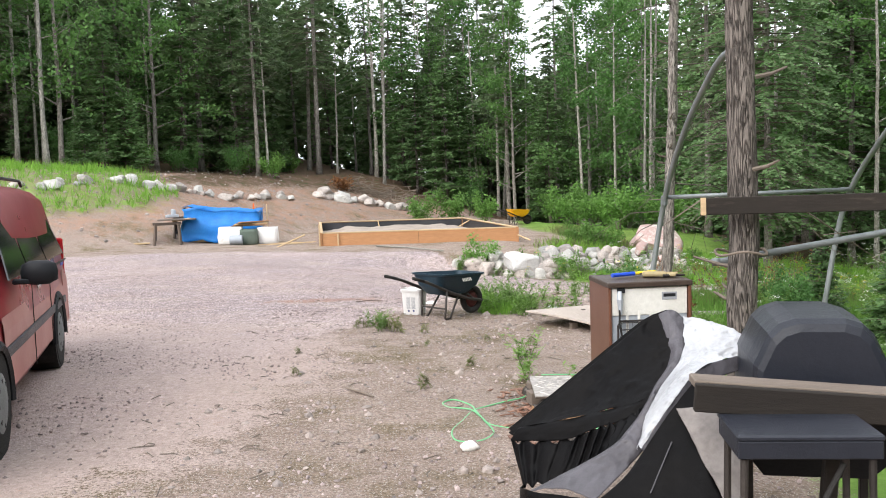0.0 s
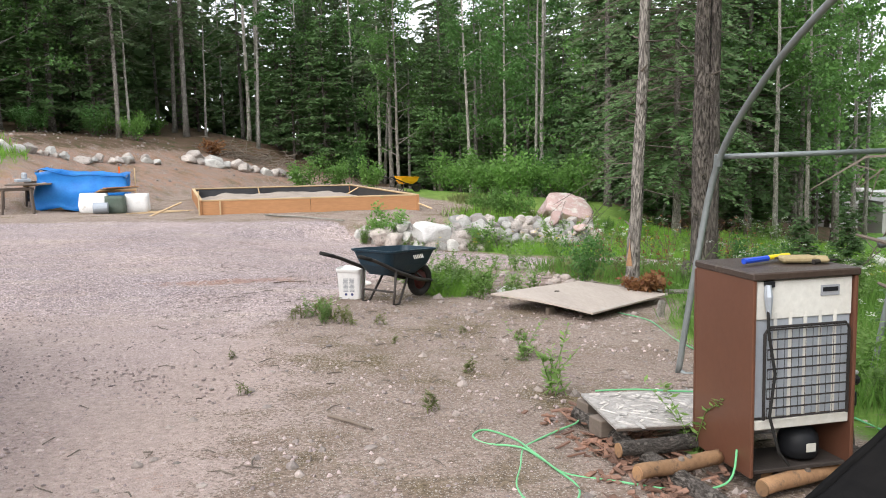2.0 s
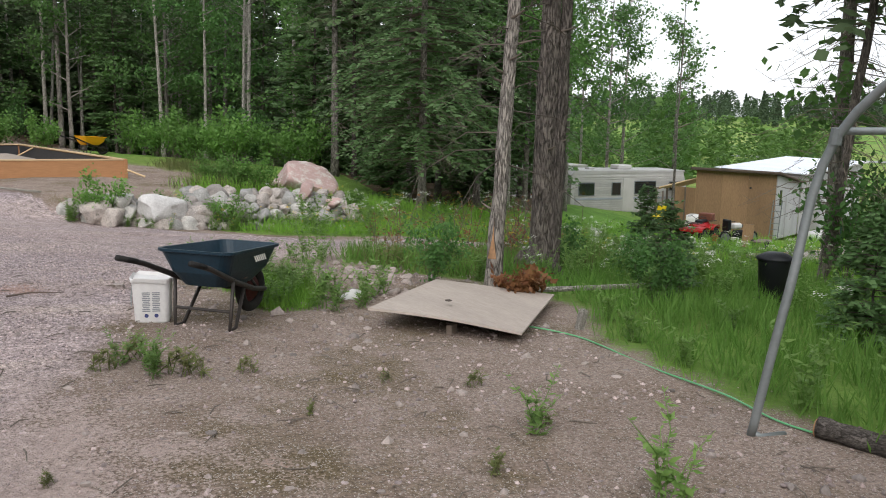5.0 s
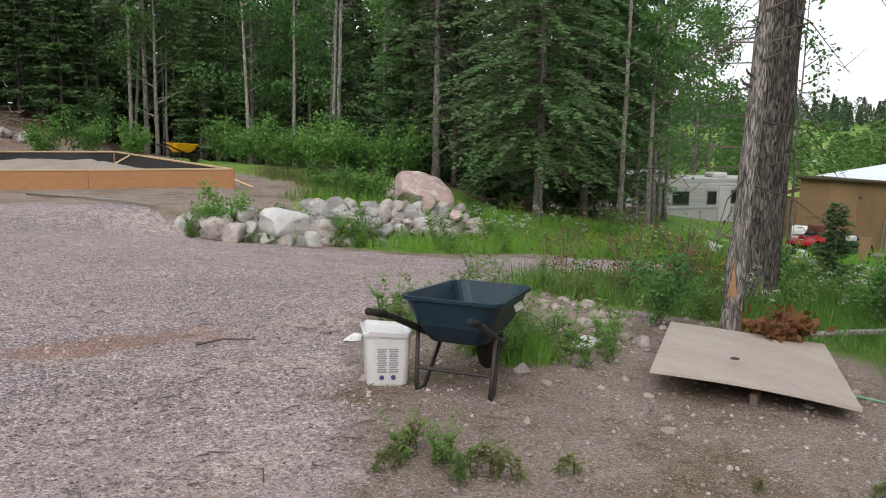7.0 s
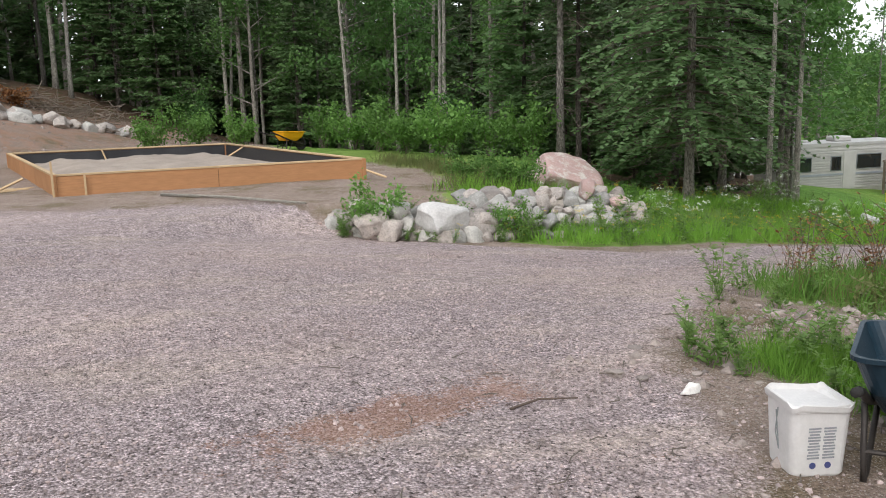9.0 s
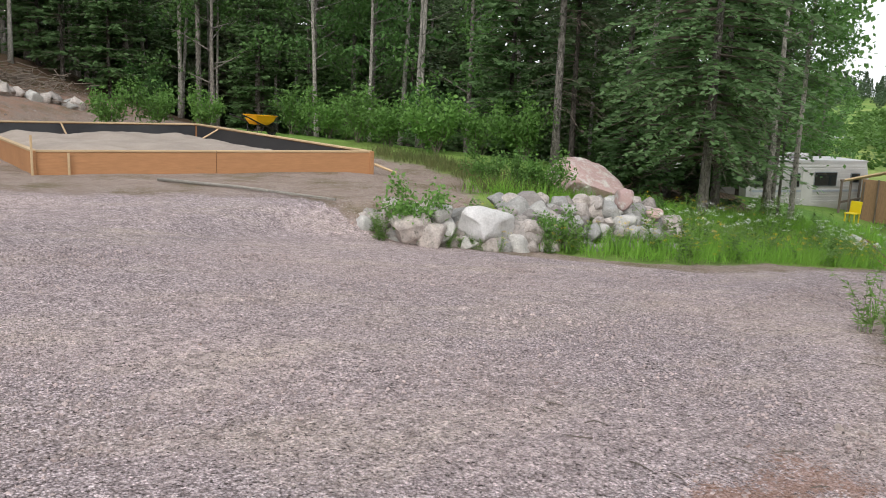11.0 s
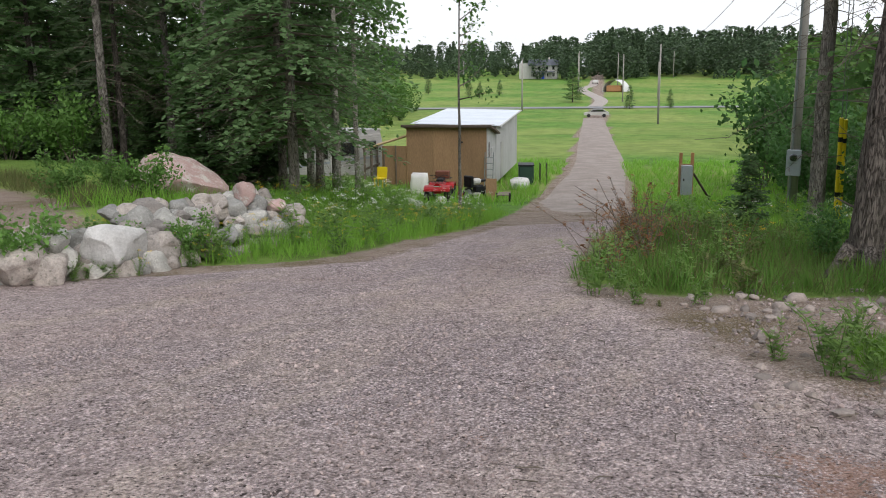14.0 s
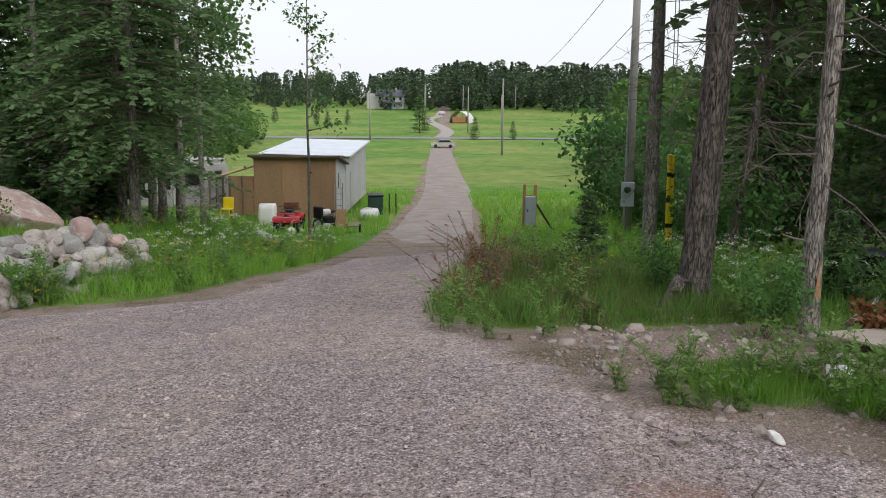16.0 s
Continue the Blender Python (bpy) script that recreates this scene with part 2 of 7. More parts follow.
PLY = surface("weathered_plywood", (0.34, 0.215, 0.125), (0.27, 0.17, 0.10), (0.19, 0.125, 0.08), big=1.1, fine=26, stretch=(1, 1, 0.25), bump=0.2, wearing=0.62)
LUMBER = surface("fresh_lumber", (0.50, 0.37, 0.225), (0.43, 0.31, 0.18), (0.33, 0.24, 0.15), fine=40, stretch=(0.15, 1, 1), bump=0.15, vary=0.15)
LUMBER_TAN = surface("orange_board", (0.40, 0.205, 0.095), (0.34, 0.175, 0.085), (0.25, 0.14, 0.075), fine=30, stretch=(0.15, 1, 1), bump=0.15, vary=0.15)
WOOD_OLD = surface("grey_weathered_wood", (0.185, 0.15, 0.125), (0.13, 0.105, 0.085), (0.075, 0.06, 0.05), fine=45, stretch=(0.12, 1, 1), bump=0.4, vary=0.2)
WOOD_DEEP = surface("deep_brown_wood", (0.024, 0.019, 0.015), (0.015, 0.012, 0.01), (0.05, 0.04, 0.032), big=3, fine=45, stretch=(0.15, 1, 1), bump=0.4, vary=0.25)
WOOD_DARK = surface("dark_stained_wood", (0.10, 0.075, 0.06), (0.07, 0.055, 0.045), fine=40, bump=0.3)
OSB = surface("grey_strand_board", (0.42, 0.40, 0.38), (0.33, 0.31, 0.29), (0.22, 0.2, 0.185), big=5, fine=38, bump=0.35, wearing=0.52, vary=0.3)
LINER = surface("black_liner", (0.02, 0.021, 0.024), (0.035, 0.036, 0.04), rough=0.5)
SAND = surface("grey_sand", (0.28, 0.24, 0.205), (0.21, 0.18, 0.155), fine=50, bump=0.5)
BLACK_PLASTIC = surface("black_plastic", (0.010, 0.011, 0.013), (0.016, 0.017, 0.02), (0.05, 0.05, 0.05), rough=0.5, wearing=0.7, vary=0.12)
GREY_PLASTIC = surface("dark_grey_plastic", (0.015, 0.017, 0.024), (0.026, 0.028, 0.037), (0.07, 0.07, 0.075), rough=0.4, wearing=0.66, vary=0.1)
TUB = surface("blue_black_tub", (0.007, 0.018, 0.028), (0.012, 0.032, 0.05), (0.06, 0.065, 0.065), rough=0.45, wearing=0.68)
WHITE_PLASTIC = surface("white_plastic", (0.74, 0.73, 0.72), (0.66, 0.65, 0.64), (0.5, 0.46, 0.4), rough=0.45, wearing=0.7, vary=0.08, thin=0.15)
CLOTH_WHITE = surface("white_woven_bag", (0.72, 0.71, 0.70), (0.6, 0.6, 0.6), (0.42, 0.38, 0.33), vary=0.12)
RUBBER = surface("rubber", (0.022, 0.022, 0.022), (0.04, 0.038, 0.036), rough=0.85)
STEEL = surface("galvanised_steel", (0.24, 0.26, 0.265), (0.16, 0.18, 0.18), (0.12, 0.10, 0.085), rough=0.5, metal=0.4, wearing=0.66, vary=0.12)
STEEL_DARK = surface("dark_steel", (0.035, 0.033, 0.032), (0.06, 0.05, 0.045), (0.14, 0.07, 0.04), rough=0.55, metal=0.4, wearing=0.66)
CHROME = surface("worn_chrome", (0.6, 0.6, 0.62), (0.5, 0.5, 0.52), rough=0.25, metal=0.9, vary=0.05)
POLE_GREY = surface("grey_pole_wood", (0.30, 0.285, 0.265), (0.22, 0.21, 0.195), (0.15, 0.14, 0.125), fine=30, stretch=(1, 1, .1), bump=.3, vary=.15)
PEELED = surface("peeled_log", (0.34, 0.20, 0.105), (0.25, 0.145, 0.08), (0.12, 0.08, 0.055), big=5, fine=30, wearing=0.55)
BROWN_PAINT = surface("brown_enamel", (0.125, 0.054, 0.033), (0.105, 0.046, 0.029), (0.19, 0.13, 0.10), rough=0.35, wearing=0.74, vary=0.08, bump=0.05)
CREAM = surface("aged_white_steel", (0.62, 0.61, 0.57), (0.52, 0.50, 0.45), (0.3, 0.2, 0.13), rough=0.5, wearing=0.68, vary=0.1)
CAR_RED = surface("faded_red_paint", (0.26, 0.028, 0.035), (0.22, 0.025, 0.03), (0.30, 0.10, 0.09), rough=0.3, wearing=0.72, vary=0.06, bump=0.02)
CAR_DUST = surface("dusty_pink_paint", (0.48, 0.22, 0.19), (0.42, 0.17, 0.15), (0.46, 0.30, 0.25), rough=0.4, wearing=0.6, vary=0.08, bump=0.03)
GLASS_DARK = glass("dark_glass", (0.018, 0.022, 0.022))
RED_PLASTIC = surface("red_plastic", (0.42, 0.012, 0.016), (0.36, 0.01, 0.014), rough=0.35, vary=0.08)
YELLOW = surface("yellow_paint", (0.72, 0.36, 0.01), (0.66, 0.32, 0.01), (0.5, 0.3, 0.1), rough=0.45, wearing=0.72, vary=0.08)
YELLOW_PLASTIC = surface("yellow_plastic", (0.72, 0.55, 0.02), (0.65, 0.5, 0.02), rough=0.4, vary=0.08)
BLUE_TARP = surface("blue_tarp", (0.018, 0.17, 0.55), (0.03, 0.23, 0.62), rough=0.4, big=4, bump=0.4, vary=0.12, thin=0.1)
TARP_BLACK = surface("black_tarp", (0.0035, 0.0035, 0.004), (0.007, 0.0065, 0.0065), (0.02, 0.018, 0.017), rough=0.5, big=3, fine=50, bump=0.3, wearing=0.72, vary=0.15)
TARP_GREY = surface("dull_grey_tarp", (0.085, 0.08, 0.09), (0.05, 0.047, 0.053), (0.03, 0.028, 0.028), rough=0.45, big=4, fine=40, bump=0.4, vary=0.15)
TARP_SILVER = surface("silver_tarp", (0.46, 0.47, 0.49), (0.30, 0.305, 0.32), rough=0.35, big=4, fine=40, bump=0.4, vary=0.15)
HOSE_GREEN = surface("green_hose", (0.10, 0.36, 0.15), (0.16, 0.44, 0.22), rough=0.45, vary=0.1)
SIDING = surface("white_siding", (0.46, 0.455, 0.44), (0.39, 0.385, 0.37), (0.3, 0.285, 0.26), rough=0.5, wearing=0.68, vary=0.08, bump=0.1)
SIDING_GREY = surface("grey_siding", (0.46, 0.46, 0.47), (0.40, 0.40, 0.41), (0.3, 0.29, 0.28), rough=0.6, vary=0.08)
ROOF_METAL = surface("pale_roof_metal", (0.68, 0.73, 0.78), (0.62, 0.67, 0.73), rough=0.4, metal=0.15, vary=0.06)
BOX_GREY = surface("grey_steel_box", (0.36, 0.39, 0.43), (0.30, 0.33, 0.37), rough=0.5, metal=0.2, vary=0.08)
BLUE_PLASTIC = surface("blue_plastic", (0.02, 0.07, 0.5), (0.03, 0.09, 0.55), rough=0.4, vary=0.08)
ORANGE = surface("orange_plastic", (0.7, 0.13, 0.02), (0.6, 0.11, 0.02), rough=0.5, vary=0.08)
PRINT = surface("grey_print", (0.30, 0.31, 0.33), (0.25, 0.26, 0.28), vary=0.05)
INK_BLUE = surface("dark_blue_print", (0.05, 0.06, 0.16), (0.06, 0.07, 0.18), vary=0.05)
ASPHALT = surface("pale_asphalt", (0.33, 0.33, 0.335), (0.27, 0.27, 0.275), big=0.3, fine=8, bump=0.0)
for m_, v_ in ((TARP_BLACK, .05), (GREY_PLASTIC, .3), (BLACK_PLASTIC, .2), (RUBBER, .15)):
    m_.node_tree.nodes["Principled BSDF"].inputs["Specular IOR Level"].default_value = v_



# ---- shapes ----
def box(sx, sy, sz, at=(0, 0, 0), bev=0.008, turn=(0, 0, 0)):
    """A box centred on at, edges bevelled, turned by degrees."""
    bm = bmesh.new()
    bmesh.ops.create_cube(bm, size=1)
    bmesh.ops.scale(bm, vec=(sx, sy, sz), verts=bm.verts)
    if bev:
        bmesh.ops.bevel(bm, geom=bm.edges[:], offset=min(bev, 0.3 * min(sx, sy, sz)), segments=1, affect="EDGES")
    bmesh.ops.transform(bm, matrix=pose(*at, *turn), verts=bm.verts)
    return from_bm(bm)


def from_bm(bm):
    bm.verts.index_update()
    V = np.array([v.co[:] for v in bm.verts]).reshape(-1, 3)
    F = [tuple(v.index for v in f.verts) for f in bm.faces]
    bm.free()
    return V, F


def join(*pieces):
    V, F, k = [], [], 0
    for v, f in pieces:
        V.append(np.asarray(v, float))
        F += [tuple(i + k for i in q) for q in f]
        k += len(v)
    return np.concatenate(V), F


def moved(geo, x=0, y=0, z=0, rx=0, ry=0, rz=0, k=1.0):
    m = np.array(pose(x, y, z, rx, ry, rz))
    return geo[0] * k @ m[:3, :3].T + m[:3, 3], geo[1]


def tube(points, r, n=8, caps=True):
    """A round tube along points; r a number or one a point."""
    P = np.array(points, float)
    R = np.full(len(P), r) if np.isscalar(r) else np.array(r, float)
    T = np.gradient(P, axis=0)
    T /= np.linalg.norm(T, axis=1)[:, None] + 1e-9
    up = np.array([0.0, 0, 1]) if abs(T[0][2]) < 0.9 else np.array([1.0, 0, 0])
    V = []
    a = np.arange(n) * 2 * np.pi / n
    for p, t, q in zip(P, T, R):
        u = np.cross(t, up)
        u /= np.linalg.norm(u) + 1e-9
        w = np.cross(u, t)
        V.append(p + q * (np.cos(a)[:, None] * u + np.sin(a)[:, None] * w))
        up = w
    m = len(P)
    F = [(i * n + j, i * n + (j + 1) % n, (i + 1) * n + (j + 1) % n, (i + 1) * n + j) for i in range(m - 1) for j in range(n)]
    if caps:
        F += [tuple(range(n))[::-1], tuple((m - 1) * n + j for j in range(n))]
    return np.concatenate(V), F


def lathe(profile, n=20):
    """A round body from (radius, height) pairs."""
    a = np.arange(n) * 2 * np.pi / n
    V = np.concatenate([np.stack([r * np.cos(a), r * np.sin(a), np.full(n, z)], 1) for r, z in profile])
    m = len(profile)
    F = [(i * n + j, i * n + (j + 1) % n, (i + 1) * n + (j + 1) % n, (i + 1) * n + j) for i in range(m - 1) for j in range(n)]
    return V, F + [tuple(range(n))[::-1], tuple((m - 1) * n + j for j in range(n))]


def loft(rings):
    """Skin over closed rings of equal length, ends capped."""
    n, m = len(rings[0]), len(rings)
    F = [(i * n + j, i * n + (j + 1) % n, (i + 1) * n + (j + 1) % n, (i + 1) * n + j) for i in range(m - 1) for j in range(n)]
    return np.concatenate([np.array(r, float) for r in rings]), F + [tuple(range(n))[::-1], tuple((m - 1) * n + j for j in range(n))]


def slab(outline, t, axis="z"):
    """A plate of thickness t from a flat outline of pairs; axis: the way it is thick."""
    o = [(a, b) for a, b in outline]
    put = {"z": lambda a, b, c: (a, b, c), "x": lambda a, b, c: (c, a, b), "y": lambda a, b, c: (a, c, b)}[axis]
    return loft([[put(a, b, -t / 2) for a, b in o], [put(a, b, t / 2) for a, b in o]])


def sheet(nu, nv, fn):
    """A surface fn(u, v) over 0..1."""
    V = np.array([fn(i / (nu - 1), j / (nv - 1)) for i in range(nu) for j in range(nv)], float)
    F = [(i * nv + j, (i + 1) * nv + j, (i + 1) * nv + j + 1, i * nv + j + 1) for i in range(nu - 1) for j in range(nv - 1)]
    return V, F


def thick(geo, t):
    """A sheet given a thickness."""
    bm = bmesh.new()
    vs = [bm.verts.new(v) for v in geo[0]]
    for f in geo[1]:
        bm.faces.new([vs[i] for i in f])
    bmesh.ops.recalc_face_normals(bm, faces=bm.faces)
    bmesh.ops.solidify(bm, geom=bm.faces[:], thickness=t)
    return from_bm(bm)


def rock(seed, n=2, rough=0.22, flat=0.8, cuts=9):
    """A worn field stone about 1 across."""
    rng = np.random.default_rng(seed)
    bm = bmesh.new()
    bmesh.ops.create_icosphere(bm, subdivisions=n, radius=0.5)
    V, F = from_bm(bm)
    for _ in range(cuts):
        d = rng.normal(size=3)
        d /= np.linalg.norm(d)
        c = rng.uniform(0.25, 0.4)
        over = np.maximum(0, V @ d - c)
        V = V - over[:, None] * d * 0.97
    off = rng.uniform(-50, 50, 3)
    k = np.array([noise.fractal(Vector(v * 2.3 + off), 1.0, 2.0, 3) for v in V])
    V = V * (1 + rough * k)[:, None] * np.array([1, rng.uniform(0.7, 1), flat])
    return V, F


def data(name, geo, material, smooth=False):
    me = bpy.data.meshes.new(name)
    F = geo[1]
    me.from_pydata(np.asarray(geo[0]).tolist(), [], F if isinstance(F, list) else F.tolist())
    me.materials.append(material)
    if smooth:
        me.shade_smooth()
    return me


def part(name, geo, material, parent, label="", smooth=False):
    if isinstance(geo, bpy.types.Mesh):
        ob = new(name, geo)
    else:
        ob = new(name, data(name, geo, material, smooth))
    ob.parent = parent
    return tagged(ob, label)


def thing(name, m, label, category, group="", kind="", k=1.0):
    ob = new(name)
    ob.empty_display_size = 0.2
    ob.matrix_basis = m @ Matrix.Diagonal((k, k, k, 1))
    return tagged(ob, label, category, group, kind)


def solid(name, geo, material, m, label, category, group="", kind="", smooth=False):
    ob = new(name, data(name, geo, material, smooth))
    ob.matrix_basis = m
    return tagged(ob, label, category, group, kind)


# ---- the lie of the land ----
HS = [-60, -3, 0, 3, 7.5, 9.5, 13, 24, 30, 39, 53, 80, 130, 145, 200, 300, 450, 900]
HZ = [.3, .05, .03, -.03, -.28, -.5, -.75, -2.3, -3.05, -3.9, -4.5, -5.1, -6.0, -6.1, -5.6, -3.0, 4, 6]


def step(a, b, x):
    t = np.clip((x - a) / (b - a), 0, 1)
    return t * t * (3 - 2 * t)


def along(x, y):
    """Metres down the drive, and metres to its left."""
    return (x + 5.2) * .948 + (y - 13.1) * .319, -(x + 5.2) * .319 + (y - 13.1) * .948


def back(s, n):
    return s * .948 - n * .319 - 5.2, s * .319 + n * .948 + 13.1


def far_from(line, x, y):
    """Signed distance from a polyline, positive to its left."""
    best, sign = np.full(np.shape(x), 1e9), np.zeros(np.shape(x))
    for (ax, ay), (bx, by) in zip(line, line[1:]):
        dx, dy = bx - ax, by - ay
        t = np.clip(((x - ax) * dx + (y - ay) * dy) / (dx * dx + dy * dy), 0, 1)
        d = np.hypot(x - ax - t * dx, y - ay - t * dy)
        side = np.sign(dx * (y - ay) - dy * (x - ax))
        sign, best = np.where(d < best, side, sign), np.minimum(d, best)
    return best * sign


def lie(x, y):
    """Height of the ground."""
    s, n = along(x, y)
    h = np.interp(s, HS, HZ)
    h = h - .03 * np.clip(n + 2, 0, 8) * step(3, 8.5, s) * step(40, 22, s)
    up = np.interp(s, [-60, 0, 6, 11, 24, 30], [.15, .02, -.12, -.12, -1.9, -3.05])
    up = np.maximum(h, np.where(s < 30, up, h))
    up = up + (np.interp(s, [11, 18, 26, 40, 60], [-.12, -.2, -1.2, -3.2, -4.4]) - up) * step(7, 13, n) * step(9, 14, s) * step(60, 50, s)
    e = np.interp(s, [5, 7, 13.4, 20, 30], [6.9, 6.9, 5.2, 4.6, 4.6])
    z = h + (up - h) * step(0, 1.1, n - e)
    d = np.maximum(0, far_from(HILL_FOOT, x, y))
    return z + np.minimum(.37 * d, 1.95 + .09 * np.minimum(d, 45)) * step(26, 12, s)


HILL_FOOT = [(-90, -20), (-30, 12), (-16, 22), (-7, 30), (-6, 38), (-1, 46), (5, 50), (30, 62)]


def on(x, y, up=0.0, rz=0.0, rx=0, ry=0):
    """A pose on the ground."""
    return pose(x, y, float(lie(x, y)) + up, rx, ry, rz)


DIRT_EDGE = [(-4.5, -8), (-3.2, 2), (-2.0, 6), (-1.3, 9.5), (-0.7, 11.9), (0.2, 13.6), (1.6, 14.9), (3.0, 16.1), (6, 17.0), (14, 18.9), (22.4, 21.0), (61, 32.7), (150, 62)]
WOOD_NORTH = [(-60, 30), (-30, 34), (-19, 38), (-11, 45), (-5, 49.5), (0, 50.5), (5, 47), (8.5, 38), (9, 31.5), (9, 27.5), (11.5, 25.5), (17, 27.5), (22, 34), (34, 46), (70, 75)]
WOOD_SOUTH = [(3.5, -30), (5.5, -3), (7.5, 6), (8, 10), (11, 12), (20, 13.3), (36, 13.5), (44, 2), (60, -40)]


def masks(x, y):
    s, n = along(x, y)
    left = np.interp(s, [-60, 5.5, 8, 9.5, 10.7, 13, 17, 25, 58, 150], [60, 60, 7.2, 5.2, 2.9, 2.2, 2.0, 2.2, 1.6, 1.5])
    gravel = np.clip(far_from(DIRT_EDGE, x, y) * 0.7 + 0.5, 0, 1) * np.clip((left - n) * 1.3 + 0.5, 0, 1)
    ry = far_from([(-60, 18), (-14, 22.5), (-8, 24.3), (-4.5, 24.6), (0, 23.5), (2.5, 23)], x, y)
    gravel = gravel * np.clip(0.5 - ry * 0.28, 0, 1)
    gravel = gravel * (.52 + .48 * step(6.0, 12.5, y + .3 * x))
    gravel = np.where((s > 148), 0, gravel)
    wood_n = far_from(WOOD_NORTH, x, y)
    wood_s = -far_from(WOOD_SOUTH, x, y)
    needles = np.clip(wood_n / 2 + 0.3, 0, 1) * (s < 75)
    needles = np.maximum(needles, np.clip(-far_from(WOOD_SOUTH, x, y) / 2 + .4, 0, 1))
    needles = np.maximum(needles, .62 * step(0, 2.5, far_from([(-18, 28.5), (-12.3, 33.8), (-10.3, 38.5), (-7.4, 43), (-4.6, 46.2), (-.8, 47.5), (5, 50)], x, y)) * (x > -13))
    bank = step(0, .8, n - np.interp(s, [5, 9, 11, 13, 17, 25, 58, 200], [30, 7, 3.2, 2.4, 2.1, 2.3, 1.7, 1.6])) * step(8.6, 9.8, s) * (wood_n < 1)
    yard = step(2.2, .6, np.hypot((x + 1) / 2.2, (y - 26) / 4) - 1.2)
    bank = bank * (1 - 0.9 * yard * (n > 7.5)) * step(0, 2, x - 1.6 - .05 * (y - 22))
    low = step(-.6, .6, -far_from([(2.0, 3), (2.3, 8), (2.6, 9.8), (3.6, 11.3), (3.3, 13.2), (2.6, 14.9), (3.3, 16.1), (6, 16.9), (14, 18.7), (22.4, 20.8), (61, 32.5), (150, 61.6)], x, y)) * (y > 4)
    hill = step(1, 3, far_from([(-60, 14), (-12, 26), (-8.0, 30), (-8.3, 36), (-11, 40), (-12, 60)], x, y)) * (wood_n < 0)
    patch = 0.5 * step(1.1, 0.2, np.hypot((x - 0.9) / 1.0, (y - 12.9) / 1.0)) + 0.2 * step(1.1, .3, np.hypot((x + .75) / .5, (y - 10.3) / .35)) + .45 * step(1.1, .3, np.hypot((x - .75) / .6, (y - 12.0) / .5))
    field = step(44, 56, s) * (np.abs(n) > 1.9) * 1.0
    grass = np.clip(np.maximum.reduce([bank, low, hill * .5, patch, field * (s < 1e4)]), 0, 1)
    needles = np.where(s > 62, 0, needles)
    red = np.exp(-(((x + 1.95) * .96 + (y - 13.08) * .27) / 1.0) ** 2 - (((x + 1.95) * -.27 + (y - 13.08) * .96) / .27) ** 2)
    red = np.maximum(red, step(-1, 1.5, far_from([(-16, 24), (-7, 30), (-6, 38), (-1, 46), (5, 50)], x, y)) * (wood_n < 2) * .5)
    packed = np.clip((far_from(DIRT_EDGE, x, y) + 1.7) * .45, 0, 1) * step(12.5, 7.0, y + .3 * x) * np.clip(0.5 - ry * 0.28, 0, 1)
    return dict(gravel=gravel, grass=grass, needles=needles, reddish=red, packed=packed)


def grow(a, b, d, k):
    out, x = [], a
    while abs(x - a) < abs(b - a):
        out.append(x)
        x += math.copysign(d, b - a)
        d *= k
    return np.array(out + [b])


xs = np.concatenate([grow(-8, -1500, .4, 1.09)[::-1], np.arange(-7.86, 8, .14), grow(8, 2500, .2, 1.05)])
ys = np.concatenate([grow(1, -1500, .4, 1.1)[::-1], np.arange(1.14, 27, .14), grow(27, 2500, .2, 1.055)])
GX, GY = np.meshgrid(xs, ys, indexing="ij")
GZ = lie(GX, GY)
near = step(60, 20, np.hypot(GX, GY - 12))
bump = np.array([noise.fractal(Vector((x * .9, y * .9, 0)), 1.0, 2.0, 4) if k > 0 else 0 for x, y, k in zip(GX.ravel(), GY.ravel(), near.ravel())]).reshape(GX.shape)
MASKS = masks(GX, GY)
# wheel ruts down the drive, and hummocks where grass grows
S, N = along(GX, GY)
rut = sum(np.exp(-((N - o - 0.4 * np.sin(S / 7)) / .25) ** 2) for o in (-.75, .75)) * MASKS["gravel"] * step(6, 14, S)
GZ = GZ + near * bump * (.018 + .05 * MASKS["grass"] + .07 * MASKS["needles"]) - .03 * rut
nu, nv = GX.shape
idx = np.arange(nu * nv).reshape(nu, nv)
faces = np.stack([idx[:-1, :-1], idx[1:, :-1], idx[1:, 1:], idx[:-1, 1:]], -1).reshape(-1, 4)
ground = new("ground", data("ground", (np.stack([GX, GY, GZ], -1).reshape(-1, 3), faces), GROUND, True))
for key, values in MASKS.items():
    ground.data.attributes.new(key, "FLOAT", "POINT").data.foreach_set("value", values.ravel().astype(np.float32))
tagged(ground, "pinkish gravel drive and yard, bare dirt, grass banks", "ground", kind="structure")


# ---- plants ----
def diamonds(P, D, S, L, W):
    """Flat pointed leaves: foot P, way D, side S, length L, width W."""
    L, W = np.asarray(L)[:, None], np.asarray(W)[:, None]
    V = np.stack([P, P + D * L * .45 + S * W * .5, P + D * L, P + D * L * .45 - S * W * .5], 1)
    n = len(P)
    return V.reshape(-1, 3), np.arange(4 * n).reshape(n, 4)


def unit(v):
    return v / (np.linalg.norm(v, axis=-1, keepdims=True) + 1e-9)


def joined(*pieces):
    """Joins arrays of quads or, as lists, any faces."""
    V, F, k = [], [], 0
    for v, f in pieces:
        V.append(v)
        F += [tuple(i + k for i in q) for q in (f if isinstance(f, list) else f.tolist())]
        k += len(v)
    return np.concatenate(V), F


